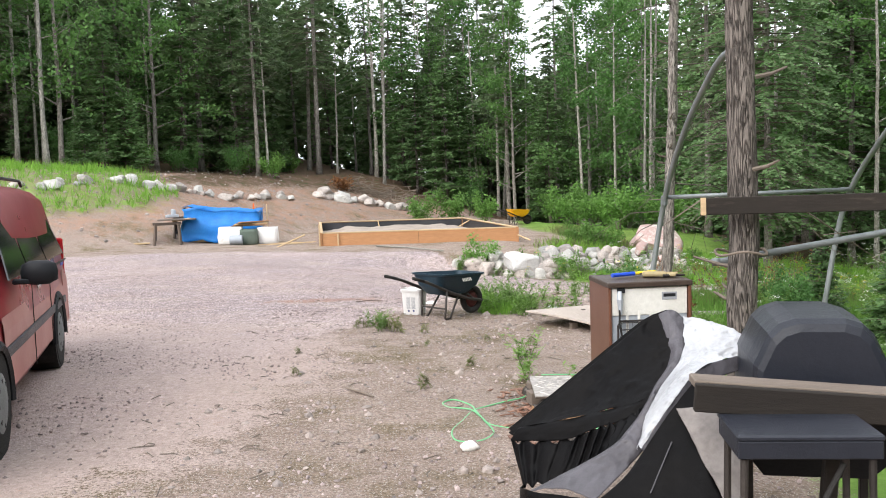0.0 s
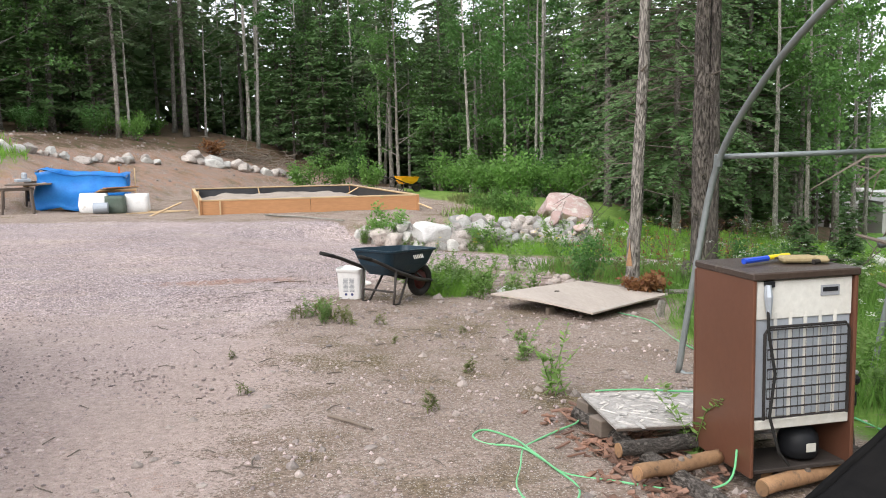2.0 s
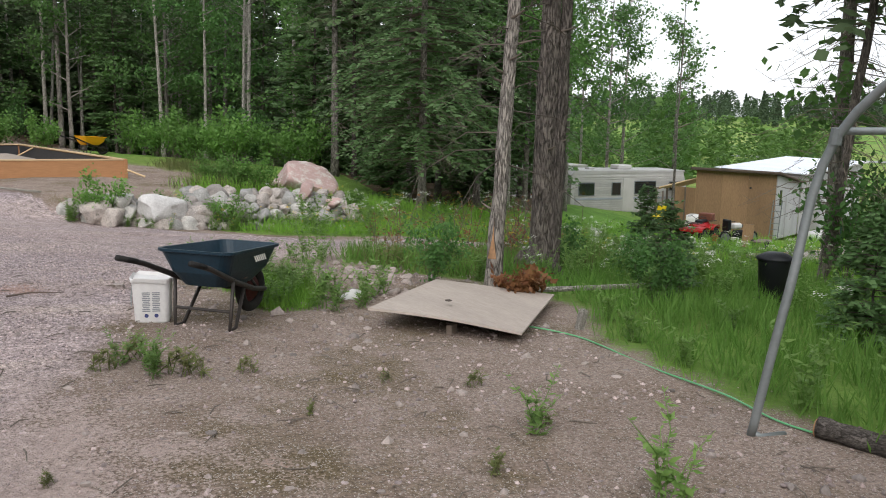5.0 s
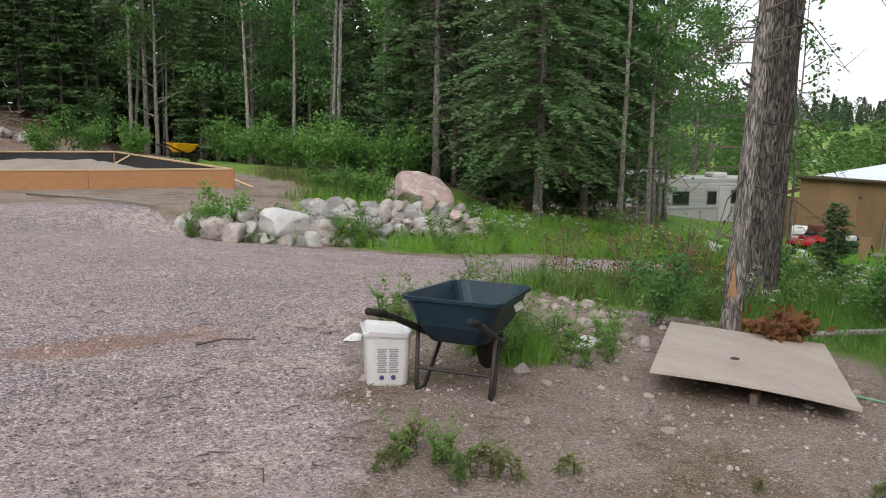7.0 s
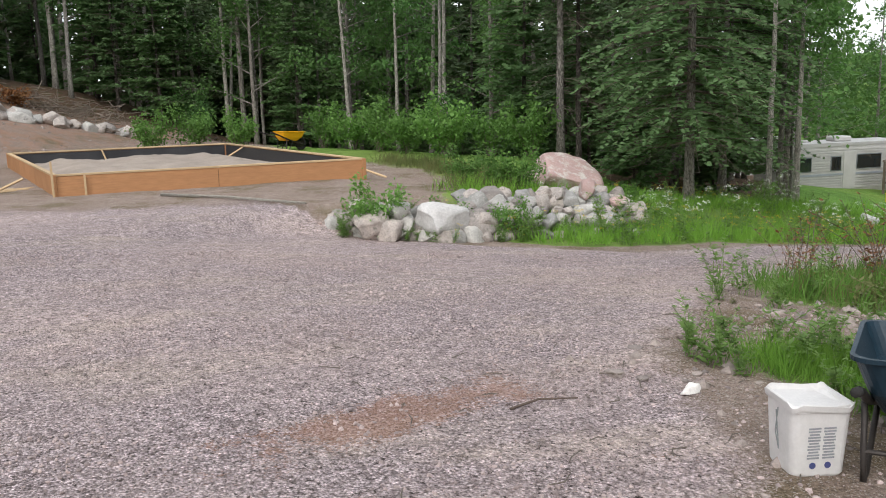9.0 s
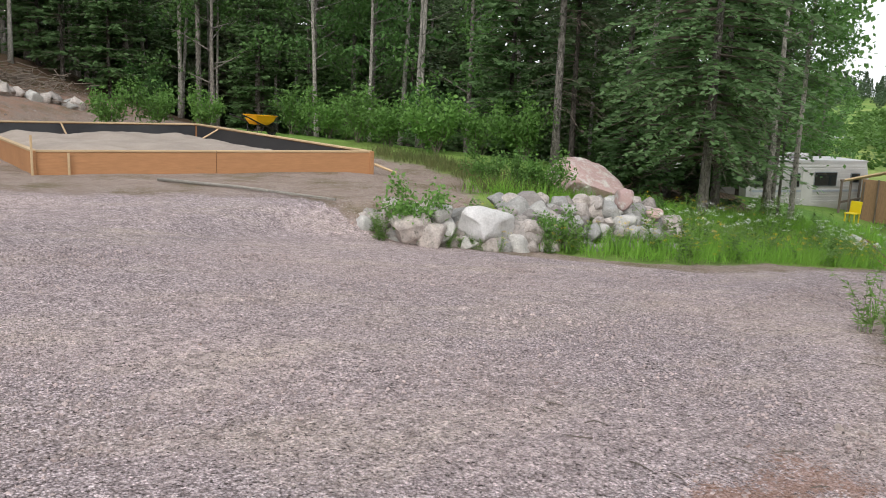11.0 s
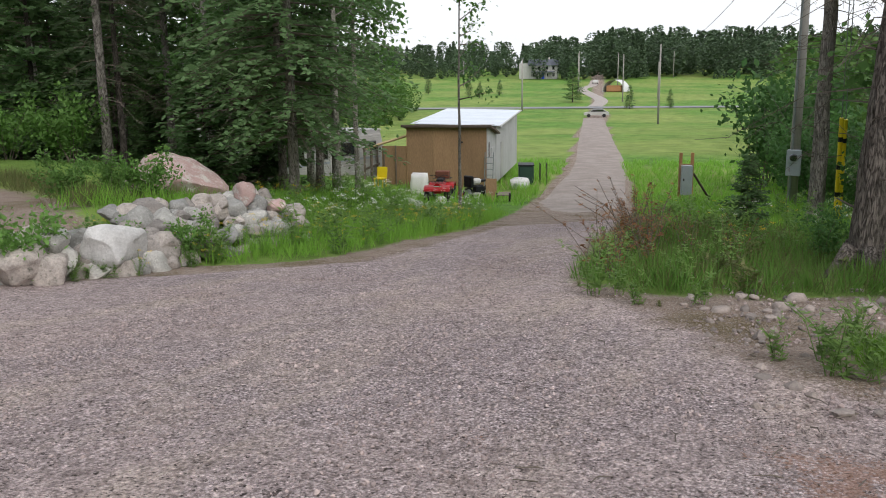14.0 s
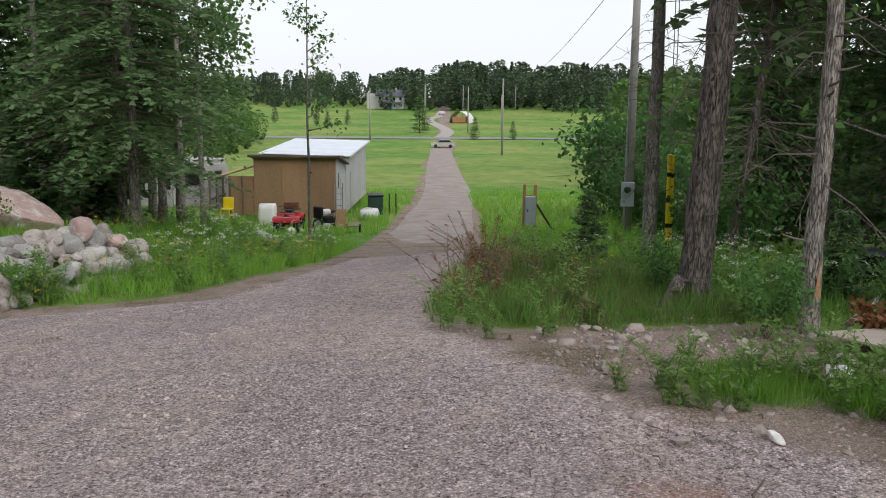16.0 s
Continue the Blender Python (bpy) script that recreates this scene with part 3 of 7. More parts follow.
def trunk_shape(rng, h, r, lean=0.02, n=9, rings=12, flare=1.35):
    z = np.linspace(0, 1, rings) ** 1.15
    wob = rng.normal(0, lean * h / 8, (rings, 2)).cumsum(0) * .3
    wob -= wob[0]
    P = np.column_stack([wob, z * h - 0.15])
    R = r * (1 - .88 * z) * (1 + (flare - 1) * np.exp(-z * h / .35))
    return P, R


def conifer(seed, h, r, start, spread, droop=0.25, dense=1.0, dead=0.0, fill=10, frond=0.3):
    """Trunk, dead twigs and needle sprays of a spruce or fir. start: where the live crown begins, as a share of the height."""
    rng = np.random.default_rng(seed)
    P, R = trunk_shape(rng, h, r)
    trunk = tube(P, R, 9)
    pp, dd, sd, ll, ww, twigs = [], [], [], [], [], []
    z = start * h
    while z < h * .985:
        t = (z - start * h) / (h * (1 - start))
        reach = spread * (1 - t) ** .75 * (.55 + .45 * min(1, t * 5 + .35))
        for _ in range(max(3, int(rng.poisson(5 * dense)))):
            a = rng.uniform(0, 2 * np.pi)
            L = reach * rng.uniform(.65, 1.1) + .15
            out = np.array([np.cos(a), np.sin(a), 0])
            k = max(4, int(fill * L / spread + 3))
            u = np.linspace(.18, 1, k)
            o = np.array([np.interp(z, P[:, 2], P[:, 0]), np.interp(z, P[:, 2], P[:, 1]), z])
            spine = o + out * (u * L)[:, None] + np.array([0, 0, 1]) * (.12 * u * L - droop * L * u ** 2)[:, None]
            side = np.array([-out[1], out[0], 0])
            for sgn in (-1, 1):
                d = unit(out * .75 + side * sgn * rng.uniform(.5, 1.0, (k, 1)) + rng.normal(0, .22, (k, 3)) - np.array([0, 0, .18]))
                pp.append(spine + rng.normal(0, .03, (k, 3)))
                dd.append(d)
                sd.append(unit(np.cross(d, np.array([0, 0, 1.0]) + rng.normal(0, .45, (k, 3)))))
                ll.append(frond * (1.25 - .6 * u) * rng.uniform(.7, 1.3, k) * (.6 + .4 * L / spread))
                ww.append(frond * .42 * rng.uniform(.7, 1.3, k))
            twigs.append(tube([o, spine[k // 2], spine[-1]], [.012 + .006 * L, .009, .003], 3, False))
        z += rng.uniform(.16, .34) / dense * (h / 12) ** .5
    for _ in range(int(dead * 40)):
        z = rng.uniform(.09, start + .12) * h
        a, L = rng.uniform(0, 2 * np.pi), spread * rng.uniform(.25, .8)
        o = np.array([np.interp(z, P[:, 2], P[:, 0]), np.interp(z, P[:, 2], P[:, 1]), z])
        out = np.array([np.cos(a), np.sin(a), -.15])
        mid = o + out * L * .5 + rng.normal(0, .05, 3)
        end = mid + out * L * .5 + np.array([0, 0, -.25 * L])
        twigs.append(tube([o, mid, end], [.010, .006, .0025], 3, False))
        for _ in range(5):
            q = o + (end - o) * rng.uniform(.35, 1)
            twigs.append(tube([q, q + unit(out + rng.normal(0, .6, 3)) * L * rng.uniform(.15, .35)], [.004, .002], 3, False))
    crown = diamonds(*[np.concatenate(v) for v in (pp, dd, sd, ll, ww)])
    return trunk, joined(*twigs), crown


def broadleaf(seed, h, r, start, spread, leaves=2600, size=.13, limbs=16, lean=.03, tall=1.0):
    """Trunk, limbs and leaves of a birch, poplar or maple."""
    rng = np.random.default_rng(seed)
    P, R = trunk_shape(rng, h, r, lean)
    trunk = tube(P, R, 9)
    tw, tips = [], []
    for i in range(limbs):
        f = start + (1 - start) * (i + rng.uniform(0, .9)) / limbs
        z = f * h
        o = np.array([np.interp(z, P[:, 2], P[:, 0]), np.interp(z, P[:, 2], P[:, 1]), z])
        t = (f - start) / (1 - start)
        L = spread * (1 - .75 * t) * rng.uniform(.6, 1.15) * (.7 + .3 * min(1, 4 * t + .3))
        a = rng.uniform(0, 2 * np.pi)
        out = np.array([np.cos(a), np.sin(a), rng.uniform(.1, .7) * tall])
        q1 = o + out * L * .5 + rng.normal(0, .06, 3)
        q2 = q1 + unit(out + np.array([0, 0, .1]) + rng.normal(0, .25, 3)) * L * .5
        tw.append(tube([o, q1, q2], [.012 + .011 * L, .012, .004], 4, False))
        for _ in range(5):
            b = o + (q2 - o) * rng.uniform(.3, 1)
            e = b + unit(out + rng.normal(0, .7, 3)) * L * rng.uniform(.2, .45)
            tw.append(tube([b, e], [.007, .003], 3, False))
            tips += [b, e, (b + e) / 2]
        tips.append(q2)
    tips = np.array(tips)
    c = tips[rng.integers(0, len(tips), leaves)]
    p = c + rng.normal(0, 1, (leaves, 3)) * np.array([.22, .22, .15]) * (spread / 2.2) ** .5
    d = unit(rng.normal(0, 1, (leaves, 3)) - np.array([0, 0, .5]))
    s = unit(np.cross(d, rng.normal(0, .5, (leaves, 3)) + np.array([0, 0, 1])))
    l = size * rng.uniform(.6, 1.35, leaves)
    return trunk, joined(*tw), diamonds(p, d, s, l, l * .75)


def shrub(seed, h, spread, leaves=700, size=.09, stems=9):
    rng = np.random.default_rng(seed)
    tw, c = [], []
    for _ in range(stems):
        a, L = rng.uniform(0, 2 * np.pi), rng.uniform(.5, 1)
        o = rng.normal(0, .05 * spread, 3) * [1, 1, 0] - [0, 0, .05]
        e = np.array([np.cos(a) * spread * L * .8, np.sin(a) * spread * L * .8, h * rng.uniform(.55, 1)])
        m = o + (e - o) * .5 + [0, 0, .12 * h]
        tw.append(tube([o, m, e], [.009, .007, .003], 3, False))
        c += [o + (m - o) * .7, m, m + (e - m) * .5, e, e]
    c = np.array(c)[rng.integers(0, len(c), leaves)]
    p = c + rng.normal(0, .13, (leaves, 3)) * [spread, spread, h * .8]
    p[:, 2] = np.maximum(p[:, 2], .02)
    d = unit(rng.normal(0, 1, (leaves, 3)) + [0, 0, .1])
    s = unit(np.cross(d, rng.normal(0, .5, (leaves, 3)) + [0, 0, 1]))
    l = size * rng.uniform(.6, 1.4, leaves)
    return joined(*tw), diamonds(p, d, s, l, l * .6)


def tree_kind(name, geos, mats, label, category="tree", group=""):
    """A first tree, kept out at its place by the caller through copies."""
    t = thing(name, pose(0, 0, 0), label, category, group)
    if len(geos) == 3:
        part("trunk", geos[0], mats[0], t, smooth=True)
        tagged(part("dead_branch" if mats[1] is TWIG else "limb", geos[1], mats[1], t), kind="stuff")
        part("crown", geos[2], mats[2], t)
    else:
        tagged(part("stem", geos[0], mats[0], t), kind="stuff")
        part("crown", geos[1], mats[1], t)
    return t


USED = set()


def plant(kind, x, y, k=1.0, rz=None, lean=(0, 0), sink=0.0):
    """Sets a kind of tree at x, y: the kind itself the first time, then copies."""
    rz = random.uniform(0, 360) if rz is None else rz
    m = on(x, y, -sink, rz, *lean)
    if kind.name in USED:
        o = copy_thing(kind, m)
    else:
        USED.add(kind.name)
        o = kind
        o.matrix_basis = m
    o.scale = (k, k, k)
    return o


SPRUCE = tree_kind("spruce_tree", conifer(1, 17, .13, .30, 2.1, .35, .85, 1.0, 9, .42), (BARK_GREY, TWIG, NEEDLE), "tall spruce with dead lower twigs at the wood's edge", group="spruces of the wood")
SPRUCE_B = tree_kind("spruce_tree", conifer(2, 14, .11, .18, 1.9, .3, .9, .9, 9, .40), (BARK_SPRUCE, TWIG, NEEDLE), "dark spruce with a narrow green crown and bare twigs", group="spruces of the wood")
FIR = tree_kind("fir_tree", conifer(3, 9, .09, .06, 1.75, .12, 1.0, .3, 11, .36), (BARK_SPRUCE, TWIG, NEEDLE_SOFT), "young balsam fir with green branches near the ground", group="firs of the wood")
FIR_LOW = tree_kind("fir_sapling", conifer(4, 3.2, .035, .03, 1.0, .05, 1.1, .1, 10, .24), (BARK_SPRUCE, TWIG, NEEDLE_SOFT), "small green fir sapling under taller trees", group="fir saplings")
POPLAR = tree_kind("poplar_tree", broadleaf(5, 16, .11, .35, 2.1, 3000, .16, 20), (BARK_PALE, BARK_GREY, LEAF), "slender pale-barked poplar with light green leaves", group="broadleaf trees of the wood")
MAPLE = tree_kind("maple_tree", broadleaf(6, 13, .12, .15, 3.0, 4200, .17, 24), (BARK_GREY, BARK_GREY, LEAF), "leafy green maple with a broad open crown", group="broadleaf trees of the wood")
MAPLE_DARK = tree_kind("birch_tree", broadleaf(7, 15, .10, .22, 2.3, 3200, .16, 22), (BARK_PALE, BARK_GREY, LEAF_DARK), "birch with a pale thin trunk and dark green leaves", group="broadleaf trees of the wood")
HEMLOCK = tree_kind("hemlock_tree", conifer(10, 13, .12, .11, 2.9, .36, 1.5, .6, 26, .23), (BARK_GREY, TWIG, NEEDLE_PALE), "broad light green hemlock with drooping branches", group="hemlocks at the wood's edge")
DEAD = tree_kind("dead_tree", (tube(*trunk_shape(np.random.default_rng(8), 13, .085, .05), 8), broadleaf(8, 13, .085, .25, 1.1, 10, .05, 14)[1], broadleaf(9, 13, .08, .6, .8, 160, .12, 6)[2]), (BARK_PALE, BARK_GREY, LEAF), "thin pale trunk with few leaves at the wood's edge", group="thin pale trunks")
BUSH = tree_kind("bush", shrub(11, 1.3, .9, 1500, .10), (TWIG, LEAF_BUSH), "leafy green bush at the wood's edge", "bush", "bushes")
BUSH_DARK = tree_kind("bush", shrub(12, 1.8, 1.1, 1300, .13), (TWIG, LEAF_DARK), "dark green undergrowth below the trees", "bush", "bushes")

rnd = random.Random(4)
# trunks that stand out, kind, x, y, size
STANDING = [
    (DEAD, 9.6, 38.9, 1.15), (DEAD, 9.15, 38.4, 1.0), (SPRUCE, 9.5, 30.5, .95), (SPRUCE_B, 10.4, 31.0, .8), (HEMLOCK, 9.4, 24.7, 1.0),
    (DEAD, 9.3, 50.9, 1.1), (DEAD, 5.1, 51.0, .9), (SPRUCE, 6.9, 50.8, 1), (SPRUCE, -13.3, 48.0, 1.25), (SPRUCE, -7.3, 52.0, 1.25),
    (DEAD, -17.2, 37.8, 1.4), (SPRUCE, -19.8, 37.6, 1.15), (DEAD, -4.0, 54.0, 1.5), (DEAD, -3.5, 54.4, 1.4), (DEAD, -11.2, 50.0, 1.15),
    (DEAD, -9.6, 48.0, .9), (POPLAR, 3.4, 51.0, 1), (MAPLE, 8.0, 46.0, 1.0), (FIR, 6.0, 47.5, .9), (FIR, 1.2, 52.0, 1.0), (FIR, -1.4, 51.5, .9),
    (MAPLE, 12.8, 29.5, .9), (MAPLE, 15.0, 27.6, .85), (POPLAR, 13.4, 26.4, .8), (POPLAR, 14.6, 26.6, .75),
    (HEMLOCK, 13.6, 28.4, 1.05), (MAPLE, 18.2, 30.6, 1.2), (POPLAR, 20.2, 32.4, .9), (POPLAR, 21.6, 33.6, .85), (SPRUCE, 14.0, 33.0, 1), (MAPLE, 16.5, 31.5, .8),
    (FIR, 20.3, 35.2, .9), (SPRUCE_B, 21.8, 36.5, .9), (FIR, 22.9, 36.2, .8), (MAPLE_DARK, 21.0, 38.0, .9),
    (MAPLE, 36, 47, 1.1), (MAPLE, 40, 50, 1.2), (MAPLE, 33, 50.5, 1.2), (MAPLE, 44, 49, 1.0), (MAPLE_DARK, 38, 52, 1.1),
    (MAPLE, -17.5, 40.0, 1.1), (MAPLE, -21.0, 36.5, 1.0), (MAPLE, -14.8, 45.0, 1.1), (POPLAR, -19.0, 41.5, 1.1), (MAPLE, -23.5, 40.0, 1.2),
]
for kind, x, y, k in STANDING:
    plant(kind, x, y, k)
done = [(x, y) for _, x, y, _ in STANDING]


def clearing(x, y):
    """The open ground between the drive, the trailers and the shed."""
    return 12.5 < x < 34 and 13.2 + .44 * (x + 5.2) < y < 13.2 + .76 * (x + 5.2)


def fill(count, spot, kinds, gap, sizes):
    """Trees at random in a region, none nearer another than gap."""
    tries = 0
    while count and tries < 6000:
        tries += 1
        p = spot()
        if p is None or clearing(*p) or any((p[0] - a) ** 2 + (p[1] - b) ** 2 < gap * gap for a, b in done):
            continue
        done.append(p)
        plant(rnd.choice(kinds), *p, rnd.uniform(*sizes), lean=(rnd.gauss(0, 1.5), rnd.gauss(0, 1.5)))
        count -= 1


def north(depth0, depth1, x0=-34, x1=26):
    def spot():
        x, y = rnd.uniform(x0, x1), rnd.uniform(24, 78)
        d = float(far_from(WOOD_NORTH, np.array(x), np.array(y)))
        s, n = along(x, y)
        return (x, y) if depth0 < d < depth1 and not (s > 32 and n < 17) else None
    return spot


def south(depth0, depth1):
    def spot():
        x, y = rnd.uniform(3, 44), rnd.uniform(-25, 14)
        d = -float(far_from(WOOD_SOUTH, np.array(x), np.array(y)))
        return (x, y) if depth0 < d < depth1 and math.hypot(x - 4, y - 5) > 4 else None
    return spot


fill(52, north(0, 7), [SPRUCE, SPRUCE_B, MAPLE, FIR, MAPLE_DARK, DEAD, FIR, POPLAR, MAPLE_DARK], 1.5, (.75, 1.15))
fill(90, north(6, 24), [SPRUCE, SPRUCE_B, SPRUCE, FIR, MAPLE_DARK], 1.5, (.9, 1.25))
fill(40, north(.5, 9), [FIR_LOW, FIR_LOW, FIR], .9, (.6, 1.3))
fill(18, north(-.6, 1.8), [BUSH, BUSH_DARK, BUSH_DARK], .8, (.6, 1.1))
fill(60, south(.5, 16), [SPRUCE_B, FIR, MAPLE_DARK, SPRUCE, MAPLE, FIR], 1.6, (.7, 1.1))
fill(30, south(.2, 6), [FIR_LOW, BUSH_DARK], 1.0, (.6, 1.2))
fill(24, north(-1.5, 6, -40, -9), [BUSH_DARK, FIR_LOW, BUSH], .9, (.8, 1.4))
fill(16, lambda: (rnd.uniform(9, 24), rnd.uniform(4, 12.3)), [MAPLE, FIR, POPLAR, SPRUCE, HEMLOCK], 1.5, (.7, 1.0))



# ---- trees in the yard ----
def yard_tree(x, y, h, r, seed, mats, label, start=.45, spread=1.6, dead=1.6, lean=(0, 0), name="spruce_tree", twig_low=.1, knots=10):
    rng = np.random.default_rng(seed)
    trunk, twigs, crown = conifer(seed, h, r, start, spread, .45, .7, dead, 8, .4)
    t = thing(name, on(x, y, 0, 0, *lean), label, "tree")
    V, F = tube(*trunk_shape(rng, h, r, .012, 14, 60, 1.3), 18)
    V = V.copy()
    ang, hz = np.arctan2(V[:, 1], V[:, 0]), V[:, 2]
    V[:, :2] *= (1 + .05 * np.sin(ang * 5 + hz * .7) + rng.normal(0, .03, len(V)))[:, None]
    part("trunk", (V, F), mats[0], t, smooth=True)
    tagged(part("dead_twig", twigs, TWIG, t, "dead grey twigs"), kind="stuff")
    part("crown", crown, mats[1], t)
    for _ in range(knots):
        z, a = rng.uniform(.5, 4.5), rng.uniform(0, 2 * np.pi)
        rr = r * (1 - .88 * z / h)
        d = np.array([np.cos(a), np.sin(a), .15])
        p = np.array([0, 0, z]) + d * rr * .8
        part("branch_stub", tube([p, p + d * .1, p + d * rng.uniform(.12, .3) + [0, 0, .02]], [.016, .012, .007], 6), TWIG, t)
    return t


PINE_X, PINE_Y = 1.92, 5.42
yard_tree(PINE_X, PINE_Y, 15, .098, 21, (BARK_SPRUCE, NEEDLE), "straight spruce trunk with rough bark and rope ties", .5, 1.5, .6)
t1 = yard_tree(3.2, 12.36, 14, .085, 22, (BARK_GREY, NEEDLE), "grey spruce trunk with a bare orange wound near its base", .42, 1.7, .8, (0, 2.0))
part("wound", sheet(7, 9, lambda u, v: (-.1 * math.cos(.9 * (u - .5) * (1.05 - v) + .7) * (1 - .1 * v), -.1 * math.sin(.9 * (u - .5) * (1.05 - v) + .7) * (1 - .1 * v), .35 + .45 * v * (1 - .8 * abs(u - .45))))  , PEELED, t1, "bare orange wood where bark is torn off")
t2 = yard_tree(4.66, 13.5, 17, .14, 23, (BARK_SPRUCE, NEEDLE), "thick dark spruce with many dead grey twigs", .38, 2.2, 1.3, (2.5, -.6))
V, F = tube(*trunk_shape(np.random.default_rng(44), 14, .085, .012, 14, 50, 1.3), 16)
part("second_trunk", (V + np.array([.12, -.15, 0]), F), BARK_SPRUCE, t2, smooth=True)
for a in (0.6, 2.4, 3.7, 5.2):
    d = np.array([math.cos(a), math.sin(a), 0])
    part("root", tube([d * .12 + [0, 0, .35], d * .3 + [0, 0, .1], d * .55 - [0, 0, .05]], [.09, .07, .03], 8), BARK_SPRUCE, t2, smooth=True)
yard_tree(12.2, 14.6, 16, .15, 24, (BARK_GREY, NEEDLE), "grey trunk standing behind a larger one in tall grass", .35, 1.6, 1.8)
yard_tree(9.8, 13.05, 13, .08, 25, (BARK_SPRUCE, NEEDLE), "leaning dark spruce trunk in the wood", .3, 1.8, 2.4, (6, 0))
yard_tree(10.4, 10.2, 13, .1, 26, (BARK_GREY, NEEDLE), "thin grey spruce with dead twigs", .3, 1.7, 2.4)

# young pine and saplings along the grass
for x, y, k in ((5.25, 11.85, .36), (4.9, 9.2, .4), (8.2, 15.2, .4)):
    plant(FIR_LOW, x, y, k)
SAPLING = tree_kind("sapling", broadleaf(31, 9, .06, .38, 1.5, 620, .13, 14, .04), (BARK_GREY, TWIG, LEAF), "slender sapling with sparse leaves by the drive", group="saplings")
plant(SAPLING, 20.6, 26.5, 1.05, 40)
plant(SAPLING, 16.0, 28.2, .8, 200)

def smooth_path(P, n=8):
    P = np.array(P, float)
    out = []
    for i in range(len(P) - 1):
        p0, p1, p2, p3 = P[max(0, i - 1)], P[i], P[i + 1], P[min(len(P) - 1, i + 2)]
        for t in np.linspace(0, 1, n, endpoint=False):
            out.append(.5 * (2 * p1 + (p2 - p0) * t + (2 * p0 - 5 * p1 + 4 * p2 - p3) * t * t + (3 * p1 - p0 - 3 * p2 + p3) * t ** 3))
    return out + [P[-1]]


# ---- shelter frame of bent pipe ----
for x, tag in ((1.93, "bent"), (3.55, "bent")):
    fr = thing("shelter_arch", on(x, 7.85), "bent galvanised pipe arch of an uncovered shelter frame", "shelter frame", "shelter arches")
    legs = smooth_path([(-.12, .06, 0), (-.04, -.04, .8), (.07, -.16, 1.6), (.06, -.78, 2.12), (.05, -1.4, 2.45), (.04, -1.88, 2.62), (.02, -2.26, 2.56), (0, -2.42, 2.28), (-.05, -2.45, 1.4), (-.08, -2.45, .05)], 5)
    part("pipe", tube(legs, .024, 10), STEEL, fr, smooth=True)
    part("foot", tube([(-.12, .06, .03), (-.07, .03, -.0), (.08, .0, .0)], .02, 8), STEEL, fr, smooth=True)
    part("clamp", tube([(.068, -.15, 1.56), (.07, -.16, 1.64)], .032, 8), STEEL, fr, "pipe clamp")
bar = solid("cross_pipe", tube([(0, 0, 0), (1.62, -.12, .02)], .02, 10), STEEL, pose(2.0, 7.7, 1.48), "straight galvanised pipe between two arches", "pipe", smooth=True)
solid("loose_pipe", join(tube([(0, 0, 0), (2.6, -.9, .5)], .022, 10), tube([(-.03, .01, -.004), (.02, -.007, .003)], .026, 10)), STEEL, pose(1.80, 5.62, 1.09), "grey steel pipe tied against the spruce trunk", "pipe", smooth=True)
beam = thing("plank", pose(1.62, 5.3, 1.47, 0, 0, -10), "grey weathered plank tied level to a spruce trunk", "plank")
part("board", box(2.6, .04, .105, (1.3, -.03, 0), .004), WOOD_DEEP, beam)
part("end", box(.03, .045, .108, (-.005, -.03, 0), .003), LUMBER, beam, "pale sawn end")
for dz in (-.02, .03, -.3):
    part("rope", tube([(.24 + .155 * math.cos(a), .14 + .155 * math.sin(a), dz + .015 * math.sin(a * 3)) for a in np.linspace(0, 2 * math.pi, 18)], .009, 6), WOOD_OLD, beam, "weathered rope round the trunk")

# ---- covered heap, grill and shelf by the path ----
tp = thing("tarp", pose(.75, 3.75, 0), "crumpled black tarp with a silver underside over a heap", "tarp")


def crumple(v, k=.02, f=9.0, o=0.0):
    x, y, z = v
    n = noise.fractal(Vector((x * f * .5 + o, y * f * .5, z * f * .5)), 1.0, 2.0, 4)
    return (x + k * n, y + k * noise.noise(Vector((y * f, z * f, o))), z + k * n)


def creased(p, k, f, o):
    """Sharp creases of a stiff sheet, coarse and fine."""
    v = Vector(p)
    d = 0.0
    for amp, q in ((1.0, 1.0), (.55, 2.3), (.3, 5.1)):
        d += amp * (.5 - abs(noise.noise(v * f * q + Vector((o, 2.7 * o, 0)))) * 2)
    return Vector(p) + Vector((.25, -.8, .55)) * (k * d)


def ribbon(one, two, nu=60, nv=26, k=.012, f=5.0, o=0.0, sag=0.0):
    """Cloth between two edges, smooth along them, creased all over."""
    one, two = (np.array(smooth_path(q, 10)) for q in (one, two))

    def fn(u, v):
        a, b = (np.array([np.interp(u * (len(q) - 1), np.arange(len(q)), q[:, i]) for i in range(3)]) for q in (one, two))
        return creased(a * (1 - v) + b * v - np.array([0, 0, sag * math.sin(math.pi * v)]), k, f, o)
    return sheet(nu, nv, fn)[0].reshape(nu, nv, 3)


def cloth(P, t=.004):
    """A closed skin round a grid of points, t thick."""
    nu_, nv_ = P.shape[:2]
    k = nu_ * nv_
    at = np.arange(k).reshape(nu_, nv_)
    V = np.concatenate([P.reshape(-1, 3), P.reshape(-1, 3) - np.array([.1, -.3, .2]) * t / .374])
    q = np.stack([at[:-1, :-1], at[1:, :-1], at[1:, 1:], at[:-1, 1:]], -1).reshape(-1, 4)
    rim = np.concatenate([at[:, 0], at[-1, 1:], at[-2::-1, -1], at[0, -2:0:-1]])
    nxt = np.roll(rim, -1)
    return V, np.concatenate([q, q[:, ::-1] + k, np.stack([rim, rim + k, nxt + k, nxt], -1)])


